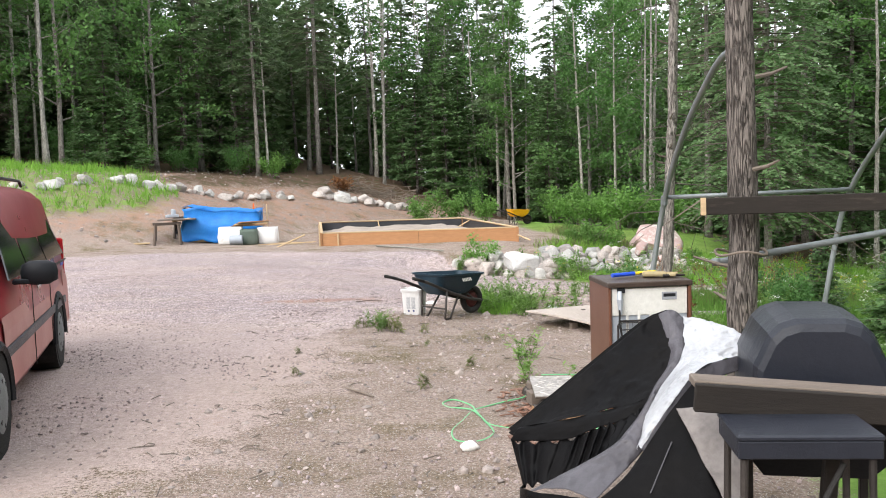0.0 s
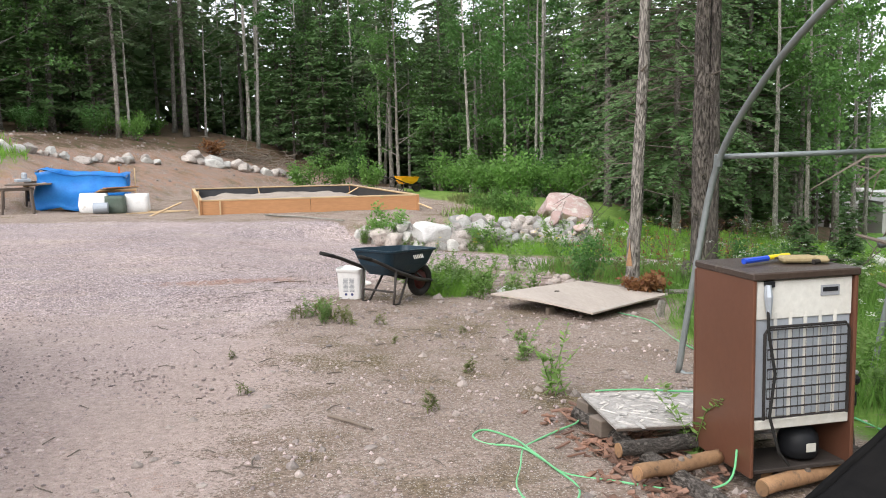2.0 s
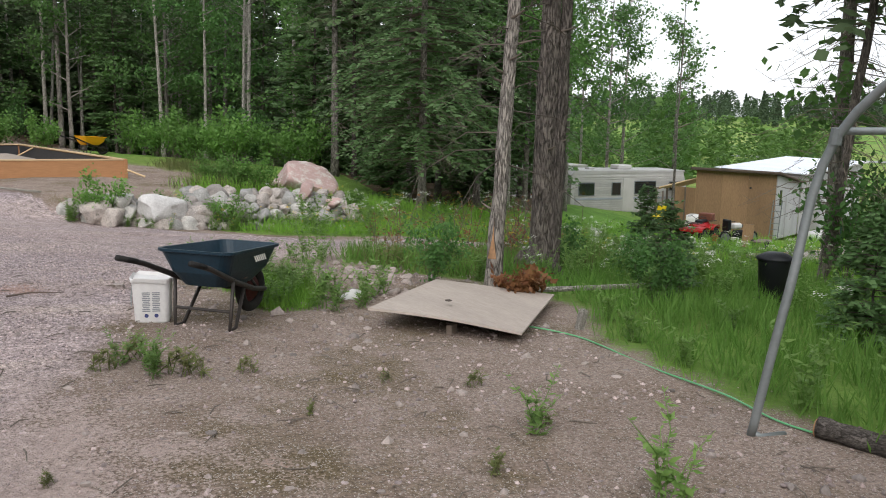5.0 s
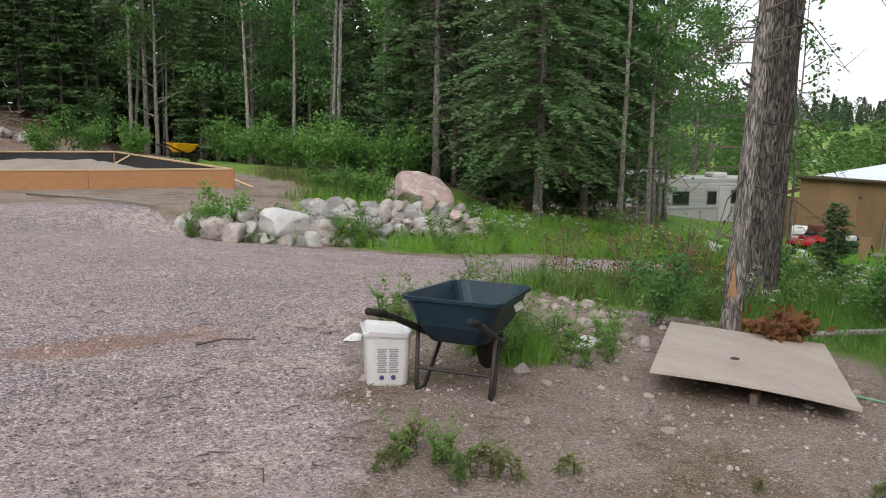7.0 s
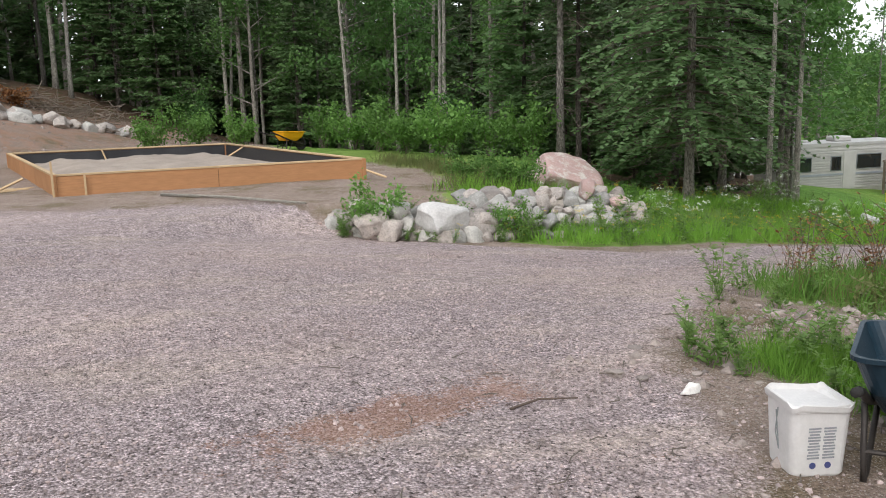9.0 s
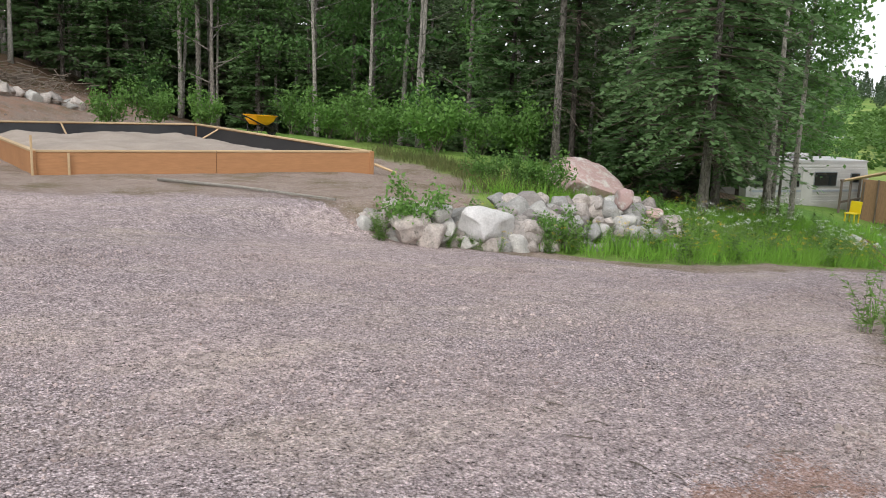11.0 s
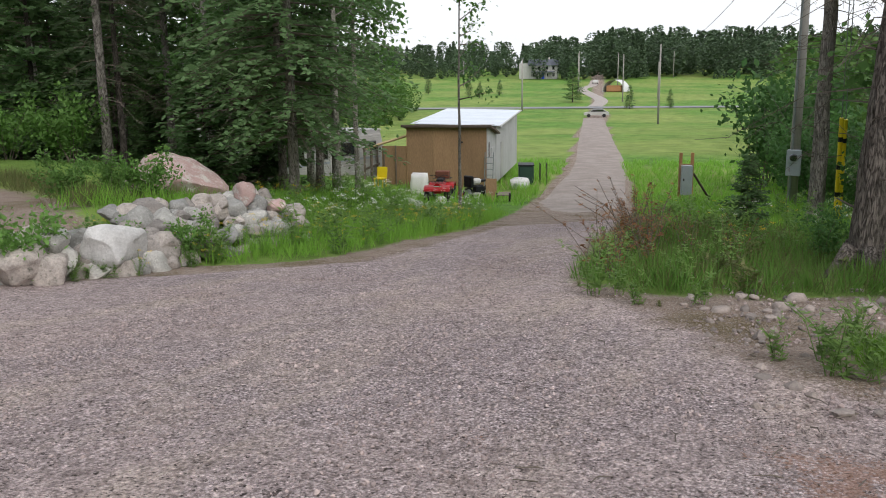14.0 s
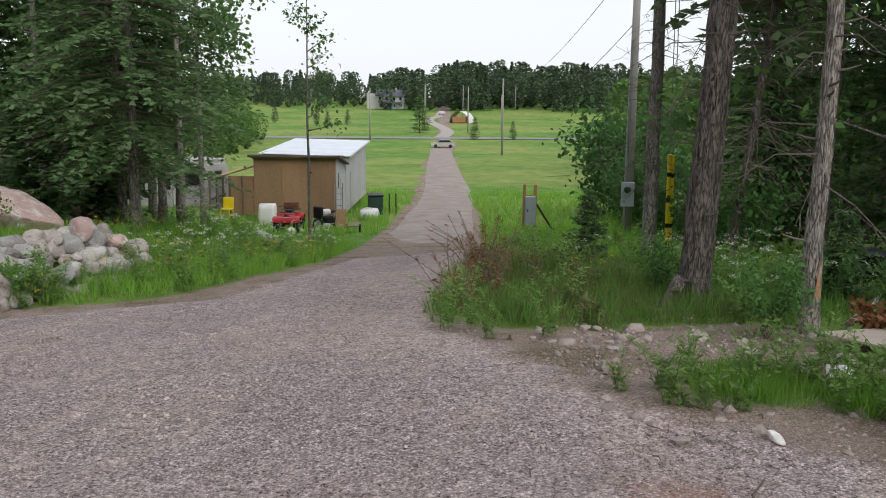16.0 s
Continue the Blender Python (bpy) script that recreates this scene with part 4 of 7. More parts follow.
# edges of the cloth, from the low tip by the yard to the peak and down again
ridge = [(-.46, .30, .46), (-.22, .31, .64), (.03, .30, .84), (.20, .29, .97), (.30, .25, 1.02)]
crease = [(-.41, .23, .50), (-.20, .10, .57), (-.03, .02, .63), (.13, -.06, .70), (.28, .07, .85)]
band = [(-.46, .22, .44), (-.24, .07, .48), (-.09, -.02, .56), (.04, -.08, .62), (.15, -.09, .71)]
hem = [(-.42, .05, .28), (-.29, -.07, .34), (-.16, -.15, .42), (-.06, -.21, .50), (.05, -.22, .58)]
grey_in = [(.26, .27, 1.01), (.26, .10, .84), (.14, -.09, .73), (0, -.23, .61), (-.12, -.30, .54), (-.44, -.33, .39)]
grey_out = [(.38, .23, .99), (.31, .03, .85), (.15, -.15, .73), (.08, -.27, .62), (.02, -.35, .54), (-.20, -.55, .43)]
silver_in = [(.36, .23, 1.0), (.30, .02, .87), (.14, -.17, .75), (.06, -.29, .67), (0, -.39, .57)]
silver_out = [(.61, -.03, .93), (.51, -.13, .89), (.31, -.23, .86), (.17, -.33, .76), (.01, -.41, .58)]
flap = [(.60, -.05, .88), (.53, -.15, .84), (.32, -.25, .80), (.20, -.34, .71), (.04, -.42, .56)]
side_in = [(.30, -.25, .84), (.16, -.35, .73), (.01, -.43, .57), (-.08, -.51, .5), (-.19, -.55, .43)]
side_out = [(.34, -.25, .83), (.26, -.37, .73), (.22, -.50, .63), (.22, -.60, .55), (.25, -.70, .47)]
canvas_in = [(.16, -.38, .73), (.18, -.47, .67), (.20, -.55, .6), (.22, -.65, .54), (.24, -.72, .48)]
canvas_out = [(.42, -.48, .77), (.40, -.55, .69), (.36, -.63, .62), (.33, -.70, .55), (.31, -.75, .49)]
part("black_face", cloth(ribbon(ridge, crease, 90, 40, .022, 5, 1, .03), .004), TARP_BLACK, tp, smooth=True)
part("folded_edge", cloth(ribbon([(x, y + .02, z + .012) for x, y, z in ridge], [(x + .035, y - .03, z - .045) for x, y, z in ridge], 60, 8, .006, 9, 3), .004), TARP_BLACK, tp, "folded black edge", smooth=True)
part("seam", tube([tuple(creased((x + .036, y - .036, z - .04), .006, 9, 3)) for x, y, z in smooth_path(ridge, 6)], .0025, 5), TARP_GREY, tp, "pale stitched seam", smooth=True)
part("folded_band", cloth(ribbon(crease, band, k=.010, f=6, o=5, sag=-.015), .004), TARP_BLACK, tp, "folded black band", smooth=True)


def gathered():
    P = ribbon(band, hem, 120, 14, .008, 8, 7)
    u, w = np.meshgrid(np.linspace(0, 1, 120), np.linspace(0, 1, 14), indexing="ij")
    P[..., 1] += .026 * np.sin(u * 75 + 3 * w + 2 * np.sin(u * 11)) * (1.1 - .6 * w)
    P[..., 2] += .008 * np.sin(u * 75 + 1 + 3 * w)
    return P


part("gathered_hem", cloth(gathered(), .004), TARP_BLACK, tp, "gathered black hem", smooth=True)
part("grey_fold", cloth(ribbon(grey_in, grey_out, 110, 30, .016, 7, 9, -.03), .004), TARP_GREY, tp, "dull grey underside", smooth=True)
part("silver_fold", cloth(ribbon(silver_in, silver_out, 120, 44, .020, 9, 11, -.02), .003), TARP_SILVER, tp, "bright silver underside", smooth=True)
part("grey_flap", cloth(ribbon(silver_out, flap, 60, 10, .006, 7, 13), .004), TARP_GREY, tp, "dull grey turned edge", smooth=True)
part("dark_side", cloth(ribbon(side_in, side_out, 60, 24, .008, 4, 15), .004), TARP_BLACK, tp, smooth=True)
part("side_seam", tube([tuple(np.array((.12, -.46, .62)) * (1 - t) + np.array((.0, -.60, .47)) * t) for t in np.linspace(0, 1, 10)], .003, 5), TARP_GREY, tp, "pale stitched seam")
part("pale_canvas", cloth(ribbon(canvas_in, canvas_out, 50, 20, .010, 6, 17), .004), surface("dusty_canvas", (0.24, 0.215, 0.20), (0.13, 0.115, 0.11), (0.34, 0.31, 0.28), big=4, rough=.6), tp, "dusty pale canvas", smooth=True)
foot = [(-.42, .05, .29), (-.44, -.33, .40), (-.20, -.55, .44), (.25, -.72, .48), (.32, -.76, .5)]
part("skirt", cloth(ribbon(foot, [(x * 1.06, y * 1.05, 0.0) for x, y, z in foot], 60, 16, .012, 5, 19), .004), TARP_BLACK, tp, smooth=True)

gr = thing("barbecue_grill", pose(1.46, 3.42, -.05, 0, 0, -12), "closed dark grey barbecue grill with side shelf", "barbecue")
prof = [(-.26, .62), (-.26, .80), (-.245, .98), (-.19, 1.10), (-.15, 1.14), (-.09, 1.16), (.09, 1.16), (.15, 1.14), (.19, 1.10), (.245, .98), (.26, .80), (.26, .62)]


def hood(y, k, dz=0):
    return [(x * k, y, .80 + (z - .80) * k + dz) for x, z in prof[1:-1]]


part("lid", loft([hood(-.27, .86), hood(-.26, .94), hood(-.23, .985), hood(-.1, 1.01), hood(.1, 1.02), hood(.23, .99), hood(.26, .93)]), GREY_PLASTIC, gr, "domed charcoal-grey lid")
part("lid_handle", tube([(-.16, -.28, .86), (-.15, -.33, .87), (.15, -.33, .87), (.16, -.28, .86)], .013, 8), BLACK_PLASTIC, gr)
part("lid_rim", box(.54, .55, .03, (0, 0, .79), .012), BLACK_PLASTIC, gr)
part("firebox", loft([[(a * k, b * k * .9, z) for a, b in ((-.28, -.26), (.28, -.26), (.28, .26), (-.28, .26))] for k, z in ((.7, .52), (1, .64), (1.02, .78))]), BLACK_PLASTIC, gr)
part("vent_knob", moved(lathe([(.022, 0), (.026, .01), (.02, .02)], 12), .27, -.14, .98, 0, 70, 0), BLACK_PLASTIC, gr)
for sx in (-.26, .26):
    for sy in (-.2, .2):
        part("leg", box(.035, .035, .6, (sx, sy, .3), .004), STEEL_DARK, gr)
part("cross_brace", box(.55, .025, .03, (0, -.2, .2), .003), STEEL_DARK, gr)
part("shelf_rail", tube([(.3, -.2, .82), (.62, -.2, .82), (.62, .2, .82), (.3, .2, .82)], .013, 8), BLACK_PLASTIC, gr)
sh = thing("side_table", pose(1.17, 2.83, -.03, 0, 0, -6), "small dark grey plastic side table on thin legs", "table")
part("tabletop", box(.46, .30, .022, (0, 0, .835), .008), GREY_PLASTIC, sh)
for x_, y_, w_, d_ in ((0, -.14, .45, .016), (0, .14, .45, .016), (-.217, 0, .016, .262), (.217, 0, .016, .262)):
    part("apron", box(w_, d_, .06, (x_, y_, .796), .004), GREY_PLASTIC, sh)
for sx, sy in ((-.2, -.12), (.2, -.12), (-.2, .12), (.2, .12)):
    part("leg", tube([(sx, sy, .76), (sx * 1.05, sy, 0)], .013, 8), STEEL_DARK, sh)
part("gas_hose", tube([(.12, -.1, .74), (.05, -.12, .62), (-.06, -.1, .60), (-.1, -.05, .5), (-.04, 0, .42)], .01, 8), RUBBER, sh)
part("regulator", moved(lathe([(.03, 0), (.04, .01), (.04, .03), (.015, .04), (.015, .08)], 14), -.06, -.03, .38), STEEL_DARK, sh)
bd = thing("shelf_board", pose(.90, 3.06, .915, 0, 4.5, -7), "weathered grey board laid level before the grill", "board")
part("board", box(1.75, .12, .03, (.86, 0, 0), .004), WOOD_OLD, bd)
# front edge much darker than the board's top
part("edge", box(1.75, .03, .10, (.86, -.075, -.042), .004), WOOD_DEEP, bd, "dark brown front edge")
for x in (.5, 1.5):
    part("post", box(.05, .05, .86, (x, .03, -.45), .005), WOOD_DEEP, bd)
pot = thing("camp_stove", on(1.68, 5.95, 0), "small black camp stove on thin legs", "stove")
part("body", join(box(.30, .26, .09, (0, 0, .36), .015), box(.32, .28, .05, (0, 0, .46), .02)), BLACK_PLASTIC, pot)
part("lid", box(.3, .26, .02, (0, 0, .5), .008), TARP_SILVER, pot)
for sx in (-.12, .12):
    for sy in (-.1, .1):
        part("leg", tube([(sx, sy, .34), (sx * 1.2, sy * 1.2, 0)], .012, 6), STEEL_DARK, pot)
part("handle", tube([(.05, -.14, .46), (.05, -.18, .5), (-.05, -.18, .5), (-.05, -.14, .46)], .008, 6), STEEL_DARK, pot)

# ---- discarded refrigerator, seen from behind ----
FRZ = 4
fg = thing("refrigerator", pose(1.315, 5.76, .03, 0, 0, FRZ), "old brown refrigerator standing back-forward on logs", "refrigerator")
W, D, H = .53, .50, .93
part("side_panel", box(.02, D, H, (-W / 2, 0, H / 2), .005), BROWN_PAINT, fg)
part("side_panel", box(.02, D, H, (W / 2, 0, H / 2), .005), BROWN_PAINT, fg)
part("top_panel", box(W + .03, D + .02, .035, (0, 0, H + .012), .006), surface("dark_brown_top", (0.06, 0.04, 0.03), (0.08, 0.06, 0.05), (0.2, 0.17, 0.14), rough=.5), fg, "dark scuffed top")
part("door", box(W + .01, .03, H - .02, (0, D / 2 + .02, H / 2), .01), BROWN_PAINT, fg)
part("door_seal", box(W - .01, .012, H - .03, (0, D / 2 + .002, H / 2), .003), CREAM, fg, "pale door seal")
part("back_panel", box(W - .03, .012, .64, (0, -D / 2 + .03, .60), .003), BOX_GREY, fg)
part("header", box(W - .03, .016, .18, (0, -D / 2 + .022, .83), .004), CREAM, fg, "off-white upper back panel")
part("sill", box(W - .03, .016, .045, (0, -D / 2 + .022, .245), .004), CREAM, fg)
part("rating_plate", box(.1, .004, .05, (.13, -D / 2 + .012, .86), .001), PRINT, fg, "small printed plate")
part("plate_print", box(.08, .002, .02, (.13, -D / 2 + .009, .865), 0), BLACK_PLASTIC, fg)
for i in range(5):
    part("wall_rib", box(.018, .006, .5, (-.15 + i * .078, -D / 2 + .016, .52), .002), CREAM, fg, "white foam stripe")
zs = np.linspace(.29, .70, 10)
coil = []
for i, z in enumerate(zs):
    xs_ = (-.21, .21) if i % 2 else (.21, -.21)
    coil += [(xs_[0], -D / 2 - .02, z), (xs_[1], -D / 2 - .02, z)]
part("condenser_coil", tube(coil, .004, 6), STEEL_DARK, fg, "thin black condenser tube")
part("coil_frame", tube([(-.22, -D / 2 - .012, .28), (-.22, -D / 2 - .012, .68), (-.2, -D / 2 - .012, .71), (.2, -D / 2 - .012, .71), (.22, -D / 2 - .012, .68), (.22, -D / 2 - .012, .28)], .007, 6), STEEL_DARK, fg)
for i in range(12):
    x = -.2 + i * .0364
    part("coil_wire", tube([(x, -D / 2 - .026, .29), (x, -D / 2 - .026, .70)], .0016, 4), STEEL_DARK, fg)
part("compressor", moved(lathe([(.03, .03), (.085, .05), (.095, .09), (.09, .15), (.06, .185), (.03, .19)], 18), .06, -.13, 0), BLACK_PLASTIC, fg, "black compressor", smooth=True)
part("compressor_tag", box(.05, .004, .04, (.06, -.228, .11), 0), CREAM, fg)
part("base_tray", box(W - .04, .26, .02, (0, -.1, .02), .003), STEEL_DARK, fg, "rusty base tray")
part("mains_lead", tube([(-.2, -D / 2 + .0, .86), (-.215, -D / 2 - .03, .7), (-.18, -D / 2 - .035, .5), (-.2, -D / 2 - .03, .3), (-.14, -D / 2 - .02, .12), (-.08, -D / 2 - .01, .05)], .007, 6), RUBBER, fg)
part("foil_bundle", tube([(-.2, -D / 2 + .005, .9), (-.205, -D / 2 - .01, .85), (-.2, -D / 2 - .01, .75)], [.016, .02, .01], 8), BOX_GREY, fg)
part("hinge", box(.05, .03, .03, (-.19, -D / 2 + .012, .905), .004), BLACK_PLASTIC, fg)
top = .03 + H + .032
T_ = Matrix.Translation((1.315, 5.76, top)) @ pose(0, 0, 0, 0, 0, FRZ)
sq = thing("caulking_gun", T_ @ pose(-.04, .02, .01, 0, 0, 20), "blue and yellow hand tool lying on a refrigerator", "tool")
part("barrel", tube([(-.16, 0, .012), (.02, 0, .012)], .014, 8), BLUE_PLASTIC, sq)
part("handle", box(.2, .03, .02, (.1, .01, .012), .006), YELLOW_PLASTIC, sq)
part("trigger", tube([(.05, -.02, .01), (.12, -.05, .01), (.17, -.04, .01)], .006, 6), STEEL_DARK, sq)
solid("glove", join(moved(box(.16, .09, .03, (0, 0, .02), .014), 0), moved(box(.09, .03, .025, (.11, .02, .018), .01), 0), moved(box(.08, .03, .022, (.1, -.03, .016), .01, (0, 0, -15)), 0)), surface("tan_glove", (0.42, 0.33, 0.17), (0.32, 0.26, 0.15)), T_ @ pose(.1, -.03, 0, 0, 0, -15), "tan work glove lying on a refrigerator", "glove")
solid("chisel", tube([(0, 0, .012), (.1, .01, .012), (.16, .01, .008)], [.012, .009, .006], 6), STEEL_DARK, T_ @ pose(.14, -.1, 0, 0, 0, 10), "small dark steel hand tool", "tool")

# strand board platform on logs
ob = thing("strand_board", pose(1.14, 6.37, .105, 0, 1.0, -2), "weathered grey strand board lying on logs", "board")
part("panel", box(1.0, .64, .018, (0, 0, 0), .002), OSB, ob)
part("edge_strip", box(1.0, .012, .012, (0, -.326, -.004), .001), WOOD_DARK, ob, "dark wet edge")
chips = np.random.default_rng(77)
strands = []
for _ in range(260):
    strands.append(box(chips.uniform(.04, .12), chips.uniform(.008, .022), .0025, (chips.uniform(-.46, .46), chips.uniform(-.31, .31), .0098), 0, (0, 0, chips.uniform(0, 180))))
tagged(part("strand_layer", join(*strands), surface("pale_strands", (0.5, 0.48, 0.46), (0.36, 0.34, 0.32), island=True, vary=.35), ob), kind="stuff")


def log(a, b, r, label, seed, peeled=False):
    rng = np.random.default_rng(seed)
    r = r * .8
    a, b = np.array(a, float), np.array(b, float)
    L = np.linalg.norm(b - a)
    t = thing("log", Matrix.Translation(a) @ (Vector(b - a).to_track_quat("X", "Z").to_matrix().to_4x4()), label, "log", "logs under the board")
    V, F = tube([(L * u, .01 * math.sin(u * 5), .006 * math.cos(u * 7)) for u in np.linspace(0, 1, 14)], [r * (1 + rng.normal(0, .035)) for _ in range(14)], 14)
    V = V * (1 + rng.normal(0, .01, (len(V), 1)))
    part("bark", (V, F), PEELED if peeled else BARK_SPRUCE, t, smooth=True)
    for x in (-.003, L + .003):
        part("cut_end", tube([(x - .004, 0, 0), (x + .004, 0, 0)], r * .93, 14), PEELED, t, "pale sawn end")
    for _ in range(3):
        u, ang = rng.uniform(.15, .85), rng.uniform(0, 3)
        part("knot", tube([(L * u, math.cos(ang) * r * .8, math.sin(ang) * r * .8), (L * u, math.cos(ang) * r * 1.15, math.sin(ang) * r * 1.15)], [.018, .012], 7), WOOD_OLD, t)
    return t


log((.56, 5.6, .06), (1.02, 5.74, .05), .046, "peeled orange log lying across others", 1, True)
log((.6, 5.95, .045), (1.06, 6.0, .045), .05, "thin bark-covered log under a board", 2)
log((.64, 6.72, -.01), (.86, 5.2, -.01), .06, "reddish bark-covered log on the ground", 3)
log((1.5, 6.75, .04), (1.75, 5.5, .03), .05, "dark log under a refrigerator", 4)
log((1.1, 5.45, .0), (1.95, 5.75, .0), .05, "orange log supporting a refrigerator", 5, True)
log((1.12, 6.6, .02), (1.2, 5.6, .0), .045, "dark log under a refrigerator", 8)
log((2.15, 7.75, -.1), (2.3, 7.1, -.1), .07, "old bark-covered log at the grass edge", 6)
for x, y in ((.68, 6.66), (.65, 6.35), (1.5, 6.7)):
    solid("wood_block", box(.09, .12, .1, (0, 0, .04), .006), WOOD_OLD, pose(x, y, -.0, 0, 0, 20 * x), "small wood block under a board", "block", "blocks under the board")
bits = np.random.default_rng(5)
flakes = [box(bits.uniform(.02, .11), bits.uniform(.01, .035), .008, (bits.normal(.72, .16), bits.uniform(5.3, 6.9), -.035 + bits.uniform(0, .03)), 0, (bits.uniform(-25, 25), bits.uniform(-25, 25), bits.uniform(0, 180))) for _ in range(420)]
solid("bark_litter", join(*flakes), surface("bark_flakes", (0.24, 0.13, 0.09), (0.14, 0.09, 0.07), island=True, vary=.4), pose(0, 0, 0), "reddish bark flakes littering the ground by logs", "bark", kind="stuff")

# garden hose, one length with loops
h1 = [(.75, 6.72, .10), (.66, 6.72, .02), (.6, 6.62, -.02), (.45, 6.5, -.02), (.28, 6.36, -.02), (.18, 6.25, -.02), (.1, 6.0, -.02), (.02, 5.75, -.02), (.05, 5.52, -.02), (.2, 5.5, -.02), (.3, 5.68, -.02),
      (.25, 5.95, -.01), (.2, 6.2, -.005), (.17, 6.42, -.02), (.05, 6.6, -.02), (-.04, 6.52, -.02), (.0, 6.38, -.02), (.16, 6.22, .0), (.24, 6.05, -.02), (.3, 5.86, -.02), (.5, 5.72, -.02), (.75, 5.56, -.02), (.95, 5.5, .02), (1.05, 5.6, .13), (1.1, 5.72, .1)]


solid("garden_hose", tube(smooth_path(h1), .0058, 7), HOSE_GREEN, pose(0, 0, .0), "light green garden hose looped on bare dirt", "hose", smooth=True)
h2 = [(.75, 6.74, .122), (1.0, 6.7, .125), (1.3, 6.58, .125), (1.6, 6.55, .122)]
solid("garden_hose", tube(smooth_path(h2), .0055, 7), HOSE_GREEN, pose(0, 0, 0), "light green hose lying across a grey board", "hose", smooth=True)
h3 = [(x, y, float(lie(x, y)) + .015) for x, y in ((2.35, 10.6), (2.5, 10.1), (2.35, 9.2), (2.3, 8.5), (2.15, 7.9), (2.35, 7.2), (2.4, 6.4))]
solid("garden_hose", tube(smooth_path(h3), .0065, 7), HOSE_GREEN, pose(0, 0, 0), "green hose trailing along the edge of the grass", "hose", smooth=True)


# ---- wheelbarrows ----
RIM_RED = surface("rusty_rim", (0.10, 0.022, 0.02), (0.07, 0.02, 0.018), rough=.6)

RUSTY = surface("rusty_dirt", (.28, .12, .06), (.18, .085, .05), (.3, .22, .17), big=9, fine=50, wearing=.5)


def wheelbarrow(m, tub, frame_mat, label, wheel_mat=RIM_RED, word=""):
    """Handles towards -x, wheel at +x; origin on the ground below the legs."""
    w = thing("wheelbarrow", m, label, "wheelbarrow")

    def ring(x0, x1, w0, w1, z, r=.09):
        """A rounded outline, narrower at the front."""
        c = []
        for cx, cy, a0 in ((x1 - r, w1 - r, 0), (x0 + r, w0 - r, 90), (x0 + r, -w0 + r, 180), (x1 - r, -w1 + r, 270)):
            for a in np.radians(a0 + np.linspace(0, 90, 6)):
                c.append((cx + r * math.cos(a), cy + r * math.sin(a), z if cx < 0.4 else z))
        return c

    def tilt(c, k):
        return [(x, y, z + k * (x - .1)) for x, y, z in c]
    outer = [ring(-.20, .30, .18, .16, .315), ring(-.27, .46, .24, .21, .42), ring(-.31, .52, .30, .26, .57)]
    lip = [ring(-.33, .545, .32, .28, .575), ring(-.33, .545, .32, .28, .595)]
    inner = [ring(-.31, .52, .30, .26, .595), ring(-.265, .45, .232, .2, .44), ring(-.19, .29, .17, .15, .335)]
    part("tub", loft([tilt(c, -.05) for c in outer + lip + inner]), tub, w, smooth=False)
    part("dried_dirt", moved(lathe([(.2, .03), (.15, .02), (.05, .012)], 16), .1, 0, .325), RUSTY, w, "dried dirt in the tub")
    for sy in (-1, 1):
        part("handle", tube([(-.72, sy * .29, .60), (-.5, sy * .27, .53), (-.1, sy * .235, .36), (.35, sy * .12, .22), (.6, sy * .075, .17)], [.017, .02, .022, .022, .02], 8), frame_mat, w, smooth=True)
        part("grip", tube([(-.76, sy * .293, .61), (-.57, sy * .278, .555)], .021, 8), RUBBER, w, "black rubber grip", smooth=True)
        part("leg", tube([(-.16, sy * .25, .40), (-.19, sy * .24, .1), (-.2, sy * .235, .012), (-.1, sy * .225, .012), (.08, sy * .19, .28)], .014, 8), frame_mat, w, smooth=True)
        part("wheel_bracket", tube([(.3, sy * .13, .30), (.5, sy * .07, .19)], .012, 6), frame_mat, w)
    part("leg_brace", tube([(-.185, -.24, .15), (-.185, .24, .15)], .012, 8), frame_mat, w)
    part("front_guard", tube([(.6, -.075, .17), (.66, -.05, .16), (.66, .05, .16), (.6, .075, .17)], .014, 8), frame_mat, w)
    tor = [(.5 + .155 * math.cos(a), 0, .19 + .155 * math.sin(a)) for a in np.linspace(0, 2 * math.pi, 25)]
    wh = part("wheel", tube(tor, .042, 10, False), RUBBER, w, smooth=True)
    part("rim", moved(lathe([(.03, -.04), (.085, -.03), (.115, 0), (.085, .03), (.03, .04)], 18), .5, 0, .19, 90), wheel_mat, wh, "rusty red rim")
    part("axle", tube([(.5, -.09, .19), (.5, .09, .19)], .01, 8), STEEL_DARK, wh)
    if word:
        for i in range(6):
            part("letter_bar", box(.018, .003, .045, (.1 + i * .028, -.285 + .012 * 0, .51), 0, (-22, 0, 3)), CREAM, w, "pale printed mark")
    return w


wheelbarrow(on(-.01, 11.44, 0, 41), TUB, STEEL_DARK, "dark blue-black wheelbarrow standing on bare dirt", word="yes")
wheelbarrow(on(3.32, 38.4, .0, 20) @ Matrix.Scale(1.12, 4), YELLOW, STEEL_DARK, "yellow wheelbarrow standing by the wood's edge", STEEL_DARK)

# pail and its lid
pl = thing("pail", on(-.42, 11.72, 0, -18), "white square plastic pail with printed label", "pail", k=.95)


def sq_ring(h, z, r=.05, k=8):
    c = []
    for cx, cy, a0 in ((h - r, h - r, 0), (-h + r, h - r, 90), (-h + r, -h + r, 180), (h - r, -h + r, 270)):
        for a in np.radians(a0 + np.linspace(0, 90, k)):
            c.append((cx + r * math.cos(a), cy + r * math.sin(a), z))
    return c


